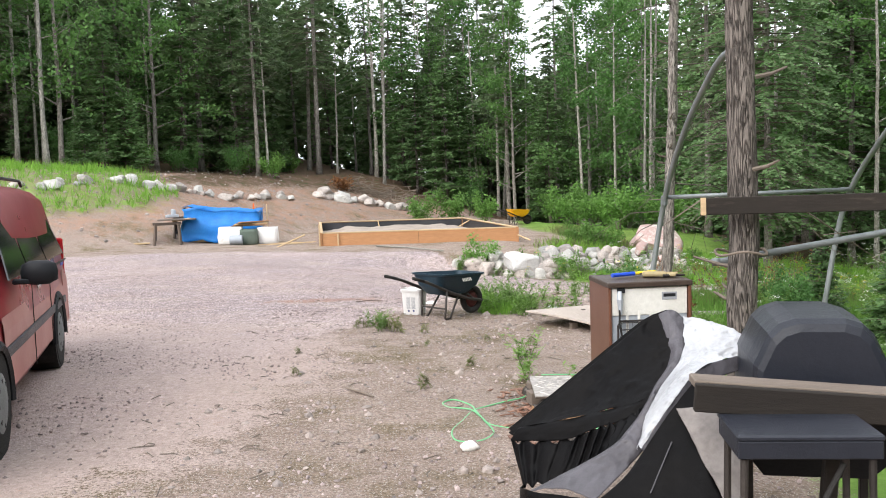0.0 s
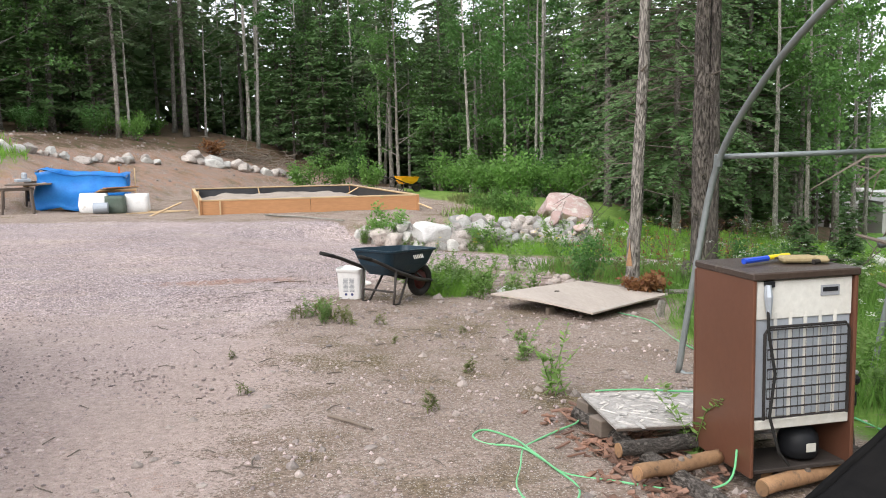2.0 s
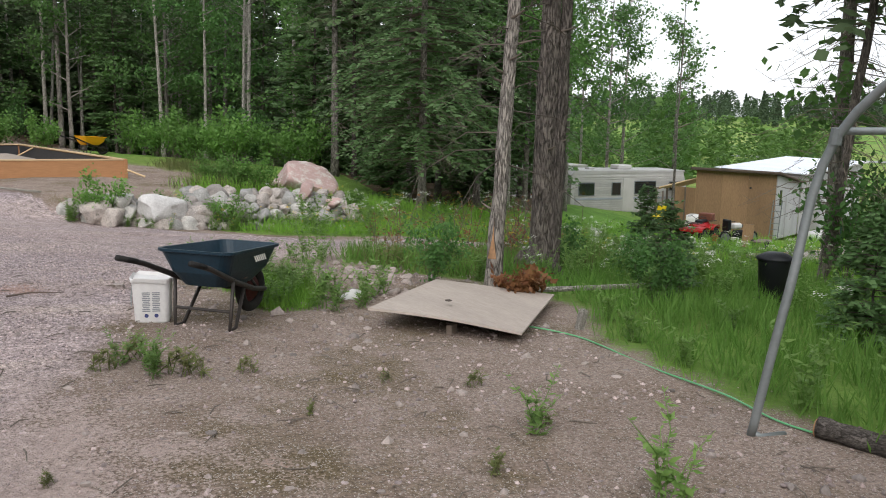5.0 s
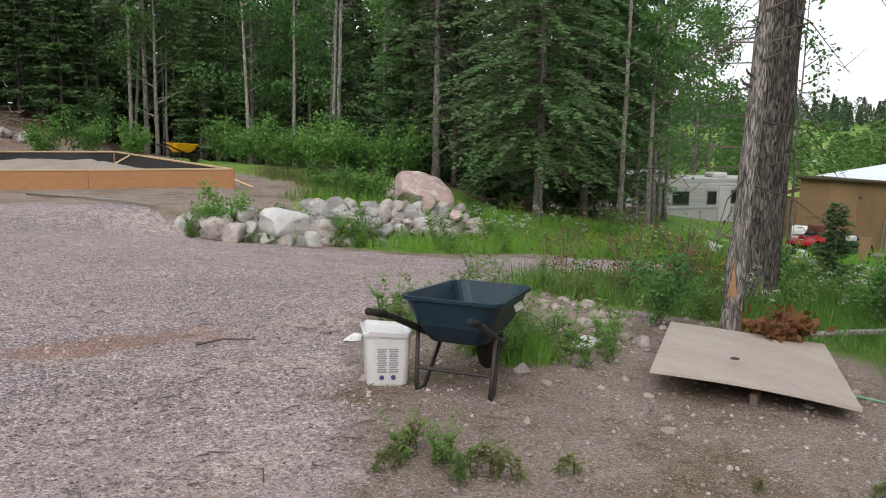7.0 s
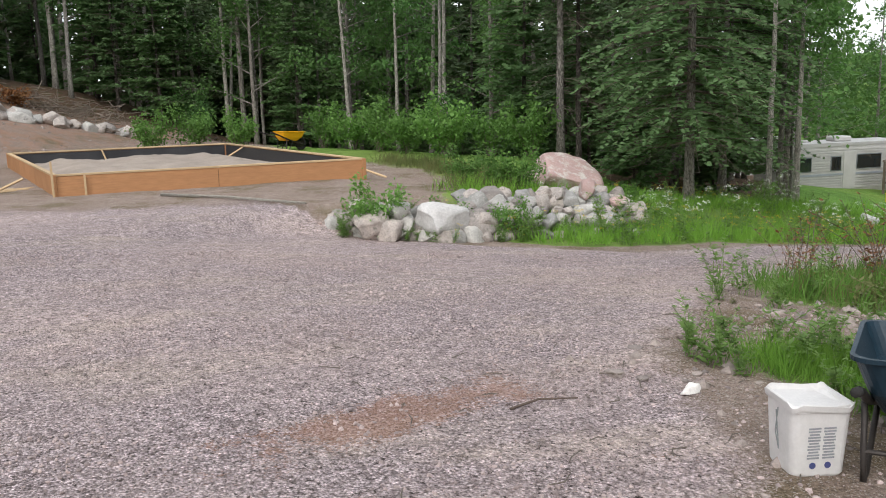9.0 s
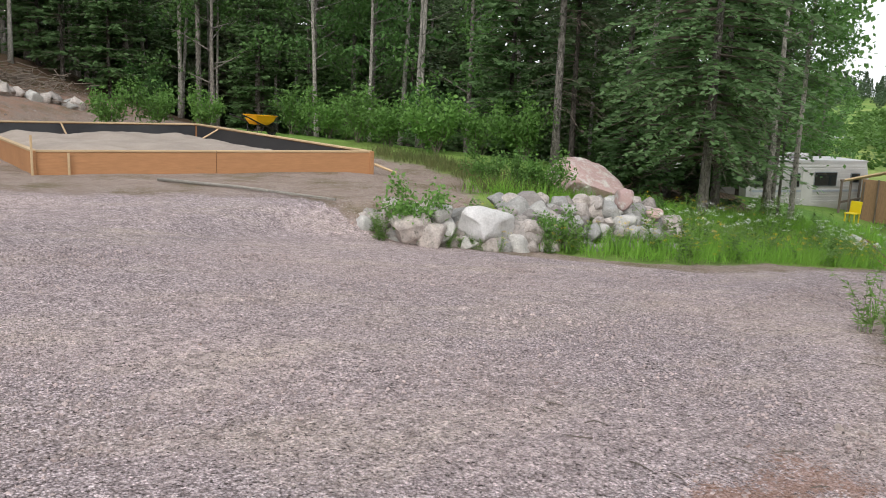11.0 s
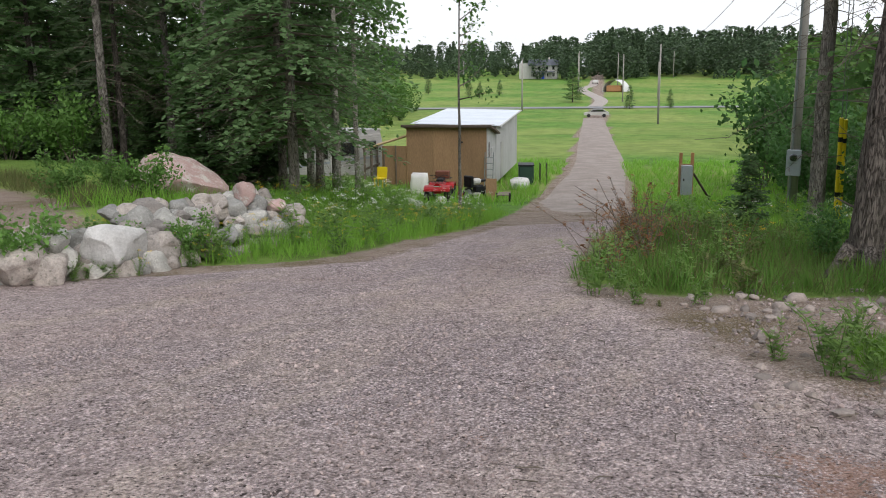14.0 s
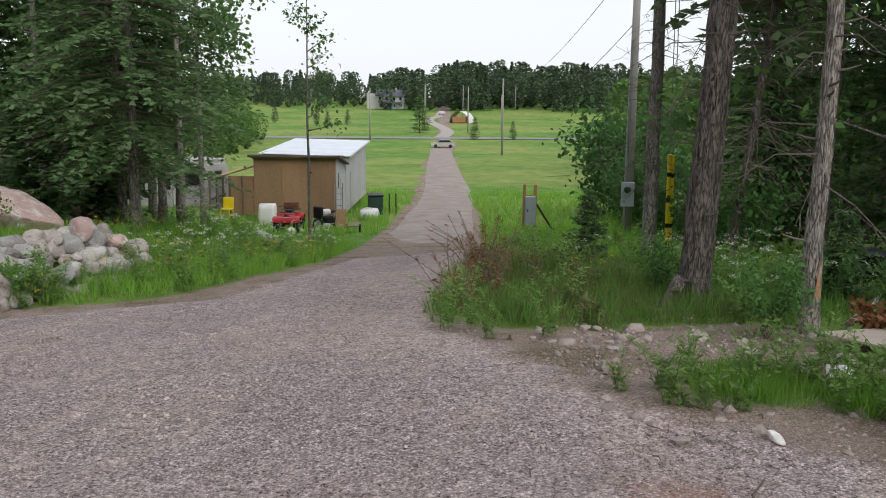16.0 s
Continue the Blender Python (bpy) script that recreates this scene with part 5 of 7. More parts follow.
part("body", loft([sq_ring(.128, 0), sq_ring(.134, .012), sq_ring(.15, .33), sq_ring(.156, .332), sq_ring(.158, .36), sq_ring(.151, .362), sq_ring(.143, .33), sq_ring(.125, .02)]), WHITE_PLASTIC, pl, smooth=False)
part("torn_rim", loft([[(x, y, z + .012 * math.sin(x * 70) * math.cos(y * 60)) for x, y, z in sq_ring(h, z)] for h, z in ((.16, .335), (.163, .362), (.157, .366), (.154, .34))]), WHITE_PLASTIC, pl, "ragged rim where a lid was cut off")
for cx in (-.04, .035):
    for i in range(11):
        part("print_line", box(.06 - .012 * (i % 3 == 2), .002, .008, (cx, -(.1355 + .05 * (.25 - i * .015)), .25 - i * .015), 0), PRINT, pl, "line of small print")
for cx in (-.04, .035):
    part("print_mark", moved(lathe([(.016, 0), (.016, .002)], 14), cx, -.1385, .062, 90), INK_BLUE, pl, "small dark printed symbol")
part("bail", tube([(-.152, 0, .31), (-.17, -.02, .2), (-.165, -.05, .12), (-.16, -.0, .3)], .003, 5), STEEL, pl)

# leaning sheet of plywood
bo = thing("plywood_sheet", pose(1.78, 11.25, .0, 0, 0, 0), "weathered grey plywood sheet propped on the dirt", "board")
A_, B_, C_, D_ = (np.array(v) - (1.78, 11.25, .0) for v in ((1.03, 10.93, .0), (1.88, 10.06, -.1), (3.3, 11.45, -.2), (2.5, 12.35, -.14)))


def bent(dz):
    def fn(u, v):
        p = (A_ * (1 - u) + B_ * u) * (1 - v) + (D_ * (1 - u) + C_ * u) * v
        return p + np.array([0, 0, dz + .02 * math.sin(math.pi * u) * (1 - v)])
    return fn


part("sheet", thick(sheet(14, 14, bent(0)), .018), surface("grey_plywood", (0.40, 0.345, 0.30), (0.33, 0.285, 0.25), (0.22, 0.19, 0.16), big=2.0, fine=40, stretch=(1, .2, 1), bump=.25, wearing=.6, vary=.15), bo, smooth=False)
part("knot_hole", moved(lathe([(.03, 0), (.03, .004)], 10), .0, -.3, .0, 3, 0, 0), WOOD_DARK, bo)
solid("prop_block", box(.1, .05, .09, (0, 0, .03), .006), WOOD_OLD, on(1.6, 10.6, 0, 30), "split wood chunk propping a plywood sheet", "block")
red = shrub(41, .28, .35, 900, .07, 14)
solid("dead_fir_twigs", joined(*red), LEAF_RED, on(3.1, 11.75), "heap of rusty dead fir twigs by a trunk", "twigs", kind="stuff")
tc = thing("bin", on(6.5, 11.4), "black plastic bin standing in tall grass", "bin")
part("body", lathe([(.15, 0), (.19, .5), (.2, .52)], 18), BLACK_PLASTIC, tc, smooth=True)
part("lid", lathe([(.21, .52), (.21, .55), (.12, .6), (.03, .61)], 18), BLACK_PLASTIC, tc, smooth=True)
solid("split_firewood", box(.07, .06, .2, (0, 0, .08), .01, (8, 5, 0)), BARK_PALE, on(2.75, 10.4), "pale split firewood standing in grass", "firewood")

# ---- fieldstone wall ----
ROCKS = [data("stone", rock(100 + i, 3, .16, .85, 9 if i % 3 else 20), (STONE, STONE_GREY, STONE, STONE_GREY, STONE)[i % 5], i % 3 > 0) for i in range(20)]
wall = thing("stone_wall", pose(0, 0, 0), "rough dry wall of rounded fieldstones by the drive", "stone wall")
wr = random.Random(9)


def block(seed):
    """A squared stone with broken faces."""
    V, F = rock(seed, 4, .05, 1)
    V = np.sign(V) * np.abs(V) ** .6
    V = V / np.abs(V).max(axis=0) * .5
    k = np.array([noise.fractal(Vector(tuple(v * 3 + 4)), 1.0, 2.0, 4) for v in V])
    return V * (1 + .12 * k)[:, None] * np.array([1, .9, .85]), F


def lay(parent, mesh, x, y, z, k, turn=None, name="stone", stretch=None):
    o = new(name, mesh)
    o.parent = parent
    e = turn or (wr.uniform(-20, 20), wr.uniform(-20, 20), wr.uniform(0, 360))
    o.matrix_basis = pose(x, y, z, *e) @ Matrix.Diagonal((*[k * s for s in stretch or (wr.uniform(.9, 1.25), 1, wr.uniform(.8, 1))], 1))
    return o


def wall_line(u):
    """Front foot of the wall, u from 0 (yard) to 1."""
    return np.interp(u, [0, .25, .5, .75, 1], [.3, 1.4, 2.8, 4.4, 6.3]), np.interp(u, [0, .25, .5, .75, 1], [22.5, 21.75, 21.45, 21.5, 21.9])


for row, (count, back_, up) in enumerate(((30, 0, .06), (29, .2, .24), (28, .42, .40), (26, .68, .54), (22, .95, .64))):
    for i in range(count):
        u = (i + wr.uniform(.2, .8)) / count
        if row >= 2 and (u < .1):
            continue
        if row >= 3 and u < .45:
            continue
        x, y = wall_line(u)
        y += back_ + wr.uniform(-.08, .08)
        z0 = float(lie(x, wall_line(u)[1] - .1))
        k = (.27 + .33 * wr.random() ** 1.6) * (1.3 if u < .5 else 1)
        z = z0 + up * (.5 if u < .12 else 1)
        lay(wall, wr.choice(ROCKS), x, y, z, k)
big = [(1.95, 21.6, .32, .74, STONE_WHITE), (.85, 21.9, .2, .62, STONE), (1.32, 21.85, .46, .48, STONE_GREY), (1.1, 21.75, .14, .5, STONE), (2.75, 21.6, .26, .52, STONE), (.3, 22.4, .1, .42, STONE_GREY), (3.5, 21.75, .2, .56, STONE), (5.2, 22.35, .74, .5, STONE_PINK), (4.5, 22.3, .62, .46, STONE), (5.75, 22.2, .5, .42, STONE_PINK)]
for i, (x, y, up, k, mat) in enumerate(big):
    lay(wall, data("stone", block(7 + i) if i in (0, 1, 3) else rock(150 + i, 3, .2, .82), mat, True), x, y, float(lie(x, 21.4)) + up, k, (5, 8, 20) if i == 0 else None, stretch=(1.2, .85, .95) if i == 0 else None)
for i in range(9):
    u = wr.uniform(0, 1)
    x, y = wall_line(u)
    lay(wall, wr.choice(ROCKS), x, y - .15, float(lie(x, y - .15)) + .04, wr.uniform(.12, .2))
V, F = rock(203, 4, .12, .8, 3)
V = V * np.array([2.05, 1.9, 2.0])
solid("boulder", (V, F), STONE_PINK, pose(6.05, 24.75, -.38, 4, 6, 60), "large rounded pink granite boulder in weeds", "boulder", smooth=True)

# rows of stones on the slope
for nm, pts, count, k0 in (("stone_row", [(-18, 28.5), (-14.1, 30.9), (-12.3, 33.8), (-10.3, 38.5), (-7.4, 43)], 40, .55), ("stone_row", [(-6.6, 44.4), (-4.6, 46), (-2.6, 47), (-.8, 47.3)], 17, .75)):
    rw = thing(nm, pose(0, 0, 0), "loose row of rounded stones across the slope", "stone row")
    P = np.array(pts)
    q = np.concatenate([[0], np.cumsum(np.linalg.norm(np.diff(P, axis=0), axis=1))])
    for i in range(count):
        u = (i + wr.uniform(.1, .9)) / count * q[-1]
        x, y = np.interp(u, q, P[:, 0]) + wr.gauss(0, .15), np.interp(u, q, P[:, 1]) + wr.gauss(0, .15)
        k = k0 * wr.uniform(.6, 1.5)
        lay(rw, wr.choice(ROCKS), x, y, float(lie(x, y)) + .12 * k, k)
# brush pile behind the second row
br = np.random.default_rng(61)
sticks = []
for _ in range(150):
    c = np.array([br.normal(-3.4, 1.4), br.normal(48.6, .7), 0])
    c[2] = float(lie(c[0], c[1])) + abs(br.normal(.2, .25))
    d = br.normal(0, 1, 3) * [1, .7, .25]
    d /= np.linalg.norm(d)
    L = br.uniform(.4, 1.5)
    sticks.append(tube([c - d * L / 2, c + d * .1 * L + br.normal(0, .06, 3), c + d * L / 2], [.02, .015, .006], 4, False))
solid("brush_pile", joined(*sticks), TWIG, pose(0, 0, 0), "heap of cut grey branches at the slope's foot", "brush pile", kind="stuff")
V, F = shrub(62, .7, .9, 900, .11, 20)[1]
solid("dead_branch_heap", (V, F), LEAF_RED, on(-5.4, 47.6), "heap of rusty dead fir branches on the slope", "branches", kind="stuff")

# ---- raised bed ----
rb = thing("raised_bed", pose(0, 0, -.15), "large raised bed of orange boards with pale lumber rim", "raised bed")
cs = [(-3.85, 27.1), (2.34, 26.85), (.9, 36.1), (-5.2, 36.4)]
for i in range(4):
    a, b = np.array(cs[i]), np.array(cs[(i + 1) % 4])
    L, rz = np.linalg.norm(b - a), math.degrees(math.atan2(*(b - a)[::-1]))
    n_ = max(2, round(L / 3))
    nin = np.array([-(b - a)[1], (b - a)[0]]) / L
    for j in range(n_):
        c = a + (b - a) * (j + .5) / n_
        part("board", box(L / n_ - .008, .035, .44, (*c, .20), .004, (0, 0, rz)), LUMBER_TAN, rb)
        part("rim_plank", box(L / n_ - .006, .10, .038, (*(c + nin * .02), .44), .004, (0, 0, rz)), LUMBER, rb, "pale lumber rim")
    c = (a + b) / 2 + nin * .05
    part("liner", box(L - .16, .008, .38, (*c, .21), .001, (0, 0, rz)), LINER, rb, "black plastic liner")
    part("corner_post", box(.09, .09, .5, (*(a - nin * .0), .2), .006, (0, 0, rz)), LUMBER_TAN, rb)
for x, y, h_ in ((-3.88, 26.98, .72), (-3.3, 26.98, .42)):
    part("stake", box(.04, .03, h_, (x, y, h_ / 2), .003), LUMBER, rb, "pale wooden stake")
for a, b in (((-2.7, 36.2, .42), (-2.6, 35.5, .08)), ((1.15, 34.5, .42), (.5, 34.3, .08)), ((-4.4, 27.3, .4), (-5.3, 26.9, .02)), ((2.35, 26.7, .2), (2.7, 26.4, .05))):
    part("brace", tube([a, b], .025, 4), LUMBER, rb, "pale wooden brace")


def fillin(u, v):
    p = (np.array(cs[0]) * (1 - u) + np.array(cs[1]) * u) * (1 - v) + (np.array(cs[3]) * (1 - u) + np.array(cs[2]) * u) * v
    edge = min(u, 1 - u, v, 1 - v)
    return (*p, .06 + .22 * min(1, edge * 5) * (1 + .5 * noise.fractal(Vector((p[0] * .9, p[1] * .9, 0)), 1, 2, 4)))


part("sand_fill", sheet(50, 60, fillin), SAND, rb, "grey sandy fill", smooth=True)
solid("wooden_pole", tube([(-2.0, 25.9, .0), (-1.0, 24.5, .02), (.0, 22.75, .02)], [.028, .025, .02], 8), BARK_PALE, pose(0, 0, -.09), "long pale wooden pole lying on the ground", "pole", smooth=True)

# ---- bench, tarp-covered stack and bags ----
def sawhorse(m):
    s_ = thing("sawhorse", m, "dark wooden sawhorse bench with clutter on it", "sawhorse")
    part("beam", box(.9, .12, .09, (0, 0, .70), .006), WOOD_DARK, s_)
    for sx in (-.36, .36):
        for sy in (-1, 1):
            part("leg", tube([(sx, sy * .05, .68), (sx * 1.15, sy * .26, 0)], .045, 4), WOOD_DARK, s_)
        part("brace", tube([(sx * 1.08, -.2, .25), (sx * 1.08, .2, .25)], .03, 4), WOOD_DARK, s_)
    return s_


sawhorse(on(-9.06, 28.21, 0, 15))
sawhorse(on(-8.68, 29.19, 0, 10))
wt = solid("work_board", box(1.2, 1.0, .04, (0, 0, .77), .005), WOOD_OLD, on(-8.84, 28.64, 0, 12), "weathered board laid over two sawhorses", "board")
solid("chop_saw", join(box(.4, .3, .1, (0, 0, .05), .02), box(.12, .25, .2, (.05, .03, .18), .04)), BOX_GREY, on(-9.01, 28.64, .79, 30), "small grey power saw on a work board", "saw")
solid("timber_offcut", box(.7, .12, .06, (0, 0, .03), .006, (0, -6, 0)), LUMBER, on(-8.63, 28.43, .8, -20), "pale timber offcut on a work board", "timber")
solid("timber_offcut", box(.5, .1, .05, (0, 0, .03), .006), LUMBER, on(-9.77, 27.78, 0, 20), "pale timber offcut on the ground", "timber")
bt = thing("covered_stack", on(-7.59, 29.73, 0, 8), "stack of goods under a bright blue tarp", "stack")


def drape(u, v):
    a, h = 2 * math.pi * u, v
    x = 1.25 * math.copysign(min(1, abs(math.cos(a)) * 1.35), math.cos(a))
    y = .7 * math.copysign(min(1, abs(math.sin(a)) * 1.35), math.sin(a))
    k = 1.0 + .10 * h + .04 * h * math.sin(u * 60)
    z = 1.05 * (1 - h) + .03 * math.sin(u * 30)
    return crumple((x * k, y * k, z * (1 - .12 * math.cos(a - .5))), .13, 3, 2)


part("tarp_skirt", thick(sheet(72, 10, drape), .008), BLUE_TARP, bt, smooth=True)
part("tarp_top", thick(sheet(16, 12, lambda u, v: crumple((-1.27 + 2.54 * u, -.72 + 1.44 * v, 1.07 - .12 * (2 * u - 1) + .03 * math.sin(u * 14)), .12, 3, 5)), .008), BLUE_TARP, bt, smooth=True)
part("core", box(2.3, 1.3, 1.0, (0, 0, .5), .02), LUMBER, bt)
solid("orange_stake", box(.05, .03, .8, (0, 0, .4), .005), ORANGE, on(-6.73, 30.71, .55, 10), "orange plastic marker stake beside a stack", "stake")
solid("wooden_stake", box(.04, .03, .9, (0, 0, .45), .005), LUMBER, on(-6.24, 30.60, .4, 10), "pale wooden stake beside a stack", "stake")


def bag(m, sx, sy, sz, mat, label):
    V, F = loft([[(x * k, y * k, z) for x, y, _ in sq_ring(.5, 0, .2, 5)] for k, z in ((.88, 0), (1.02, .12), (1.05, .45), (1.0, .8), (.93, .98))])
    V = np.array([crumple((v[0] * sx, v[1] * sy, v[2] * sz), .04, 3, sx) for v in V])
    return solid("bulk_bag", (V, F), mat, m, label, "bag", "bulk bags", smooth=True)


bag(on(-7.05, 28.59, -.02, 10), .8, .7, .62, CLOTH_WHITE, "bulging white woven bulk bag")
bag(on(-5.91, 29.02, -.02, 5), .7, .7, .60, CLOTH_WHITE, "bulging white woven bulk bag")
bag(on(-6.46, 28.59, -.02, 5), .62, .6, .56, surface("green_sack", (0.06, 0.09, 0.07), (0.10, 0.12, 0.10), rough=.6), "dark green plastic sack")
solid("tin_drum", tube([(-.2, 0, .16), (.2, 0, .16)], .16, 16), BOX_GREY, on(-6.78, 28.10, 0, 5), "small grey drum lying on its side", "drum")
for i in range(5):
    solid("scrap_board", box(1.1, .16, .03, (0, 0, .015), .004), (WOOD_OLD, LUMBER_TAN, LUMBER)[i % 3], on(-6.51 + .05 * i, 28.75, .60 + .034 * i, 8 + 9 * i), "weathered board lying on bulk bags", "board", "boards on the bags")
for i in range(12):
    solid("lath", box(wr.uniform(.5, 1.4), .04, .02, (0, 0, .02), .002), LUMBER, on(wr.uniform(-5.8, -4.7), wr.uniform(27.4, 29.2), 0, wr.uniform(-30, 40)), "pale wooden lath on the ground", "lath", "laths by the bed")



# ---- red minivan ----
def van(m):
    """x forward, y to its left, z up; origin on the ground below the left rear wheel's outer face."""
    v = thing("minivan", m, "dusty red minivan with dark glass parked on gravel", "minivan")

    def section(x, w, z0, zb, zt, wt):
        """Half-round section: sill, belt, roof."""
        pts = []
        for y, z in ((w - .06, z0), (w, z0 + .12), (w, zb - .25), (w - .025, zb), (wt + .02, zt - .12), (wt - .08, zt - .03), (wt - .3, zt)):
            pts.append((y, z))
        c = [(x, y - .98, z) for y, z in pts] + [(x, -y - .98, z) for y, z in reversed(pts)]
        return c
    body = [section(-.98, .90, .42, 1.02, 1.35, .74), section(-.93, .95, .32, 1.04, 1.64, .76), section(-.75, .98, .28, 1.05, 1.73, .78), section(.4, .985, .26, 1.03, 1.77, .80), section(1.6, .985, .25, 1.00, 1.76, .80), section(2.3, .98, .25, .97, 1.66, .76), section(2.95, .97, .26, .95, 1.08, .80), section(3.6, .93, .28, .86, .93, .75), section(3.92, .80, .34, .70, .74, .6)]
    part("body", loft(body), CAR_RED, v, smooth=True)
    # lower side in faded dusty paint
    part("lower_side", sheet(20, 6, lambda u, w_: (-.88 + 3.6 * u, .006 - .0 + (.0 if w_ < .85 else -.012), .34 + .50 * w_)), CAR_DUST, v, "dust-faded pink lower side")
    part("side_moulding", box(3.3, .022, .075, (1.1, .012, .60), .008), GREY_PLASTIC, v, "grey rubbing strip")

    def pane(x0, x1, x2, x3):
        return loft([[(x, y, z) for x, z in ((x0, 1.06), (x1, 1.06), (x2, 1.58), (x3, 1.58))] for y in (0, .012)])

    def tipped(geo):
        V = geo[0].copy()
        V[:, 1] += -.022 - (V[:, 2] - 1.05) * .33 + .01
        return V, geo[1]
    for a in ((-.72, .42, .42, -.5), (.47, 1.45, 1.4, .47), (1.5, 2.35, 1.95, 1.47)):
        wn_ = part("side_window", tipped(pane(*a)), GLASS_DARK, v, "dark tinted glass")
    part("rear_pillar_trim", tipped(loft([[(x, y, z) for x, z in ((-.8, 1.05), (-.72, 1.05), (-.5, 1.58), (-.56, 1.58))] for y in (0, .010)])), BLACK_PLASTIC, v)
    for x in (0.0, 3.02):
        arch = [(x + .37 * math.cos(a), .004, .33 + .37 * math.sin(a)) for a in np.linspace(-.15, math.pi + .15, 18)]
        part("wheel_arch", tube(arch, .035, 6), BLACK_PLASTIC, v)
        part("wheel_well", moved(lathe([(.36, .0), (.36, .25)], 24), x, .009, .34, 90), RUBBER, v)
        w = part("wheel", moved(lathe([(.2, -.1), (.31, -.1), (.335, -.07), (.335, .07), (.31, .1), (.22, .1), (.2, .06)], 28), x, -.085, .335, 90), RUBBER, v, "dusty black tyre", smooth=False)
        part("hubcap", moved(lathe([(.21, -.02), (.21, .0), (.17, .012), (.06, .03), (.03, .032)], 24), x, .01, .335, -90), STEEL, w, "silver hubcap")
        for i in range(8):
            a = i * math.pi / 4
            part("hub_slot", box(.05, .006, .025, (x + .13 * math.cos(a), .026, .335 + .13 * math.sin(a)), .002, (0, -math.degrees(a), 0)), BLACK_PLASTIC, w)
        part("mud_flap", box(.015, .2, .3, (x - .40, -.11, .27), .004), RUBBER, v)
    for x in (.62, .98):
        hd = part("door_handle", tube([(x, .01, .93), (x + .03, .045, .93), (x + .17, .045, .93), (x + .2, .01, .93)], .014, 8), CAR_RED, v)
        part("handle_cup", box(.2, .012, .09, (x + .1, .008, .93), .02), CHROME, v)
    for x in (.45, 1.48):
        part("door_gap", box(.008, .006, .72, (x, .009, .66), 0), RUBBER, v)
    part("slide_rail", box(1.2, .012, .02, (-.25, .006, .99), .003), STEEL_DARK, v)
    mir = part("side_mirror", moved(loft([[(.06 * math.cos(a) * k + .02 * q, .14 + .13 * math.sin(a) * k, z) for a in np.linspace(0, 2 * math.pi, 14, endpoint=False)] for k, z, q in ((.5, 0, 0), (.95, .03, 0), (1, .09, 0), (.9, .15, 0), (.5, .175, 0))]), 2.12, .02, 1.0), BLACK_PLASTIC, v, "black side mirror", smooth=True)
    part("mirror_glass", box(.004, .2, .12, (2.05, .16, 1.09), .001), CHROME, mir)
    part("mirror_stem", box(.06, .12, .04, (2.14, .04, 1.03), .01), BLACK_PLASTIC, mir)
    part("tail_lamp", box(.06, .1, .42, (-.95, -.07, 1.0), .02), RED_PLASTIC, v, "red tail lamp")
    part("rear_bumper", loft([[(x, y - .98, z) for x, y in ((-1.02, -.85), (-.8, -.99), (-.8, .99), (-1.02, .85))] for z in (.36, .56)]), CAR_DUST, v)
    for yy in (-.32, -1.64):
        part("roof_rail", tube([(-.5, yy, 1.76), (-.4, yy, 1.81), (1.3, yy, 1.83), (1.4, yy, 1.78)], .015, 8), BLACK_PLASTIC, v)
    part("fuel_flap", box(.16, .004, .16, (-.55, .008, .82), .002), CAR_DUST, v)
    part("decal", box(.22, .003, .05, (-.55, .004, .97), 0), BLUE_PLASTIC, v, "blue stripe decal")
    return v


van(on(-3.76, 8.25, 0, math.degrees(math.atan2(-.955, .30))))

# ---- shed, trailer and what stands by them ----
SH = pose(31.9, 30.9, -3.92, 0, 0, 17.6)
sd = thing("shed", SH, "plywood shed with a flat roof and unfinished lean-to", "shed")
for i in range(3):
    part("plywood_panel", box(.02, 1.29, 3.05, (0, .66 + i * 1.3, 1.53), .003), PLY, sd)
part("back_wall", box(.1, 3.9, 2.5, (3.0, 1.95, 1.25), .005), PLY, sd)
part("left_wall", loft([[(x, y, z) for x, z in ((0, 0), (3, 0), (3, 2.55), (0, 3.04))] for y in (3.86, 3.94)]), PLY, sd)
for i in range(6):
    part("side_cladding", box(.49, .05, 3.0 - .084 * i, (.28 + i * .5, -.0, 1.5 - .042 * i), .004), SIDING_GREY, sd, "grey board cladding")
part("window", box(.22, .04, .7, (.55, -.035, 1.95), .004), GLASS_DARK, sd)
dr = part("door", box(.85, .05, 1.95, (1.7, -.05, 1.0), .006), SIDING_GREY, sd, "grey plank door")
part("door_handle", tube([(1.36, -.08, 1.0), (1.36, -.11, 1.0), (1.36, -.11, 1.12), (1.36, -.08, 1.12)], .01, 6), STEEL_DARK, dr)
part("roof", box(3.5, 4.4, .09, (1.45, 1.95, 2.86), .01, (0, 9.5, 0)), WOOD_DARK, sd, "dark roof edge")
part("fascia", box(.04, 4.4, .12, (-.25, 1.95, 3.12), .006), WOOD_DARK, sd)
part("porch_light", lathe([(.05, 0), (.05, .1)], 10), STEEL_DARK, sd).matrix_basis = pose(-.05, 1.2, 2.35, 0, 90, 0)
# lean-to of bare studs
for i in range(4):
    part("rafter", tube([(.4 + .8 * i, 3.9, 2.65), (.4 + .8 * i - .1, 6.2, 1.95)], .06, 4), LUMBER, sd, "pale bare rafter")
for i in range(3):
    part("stud", box(.09, .09, 1.95, (.1 + 1.2 * i, 6.1, .98), .005), WOOD_OLD, sd)
for y in (4.5, 5.1, 5.7):
    part("stud", box(.09, .05, 2.3 - .25 * (y - 4), (.05, y, 1.15 - .125 * (y - 4)), .005), WOOD_OLD, sd)
part("top_plate", box(2.9, .09, .09, (1.4, 6.1, 2.0), .005), WOOD_OLD, sd)
part("lean_to_sheet", box(.015, 1.3, 1.9, (.1, 4.55, 1.2), .002), PLY, sd)
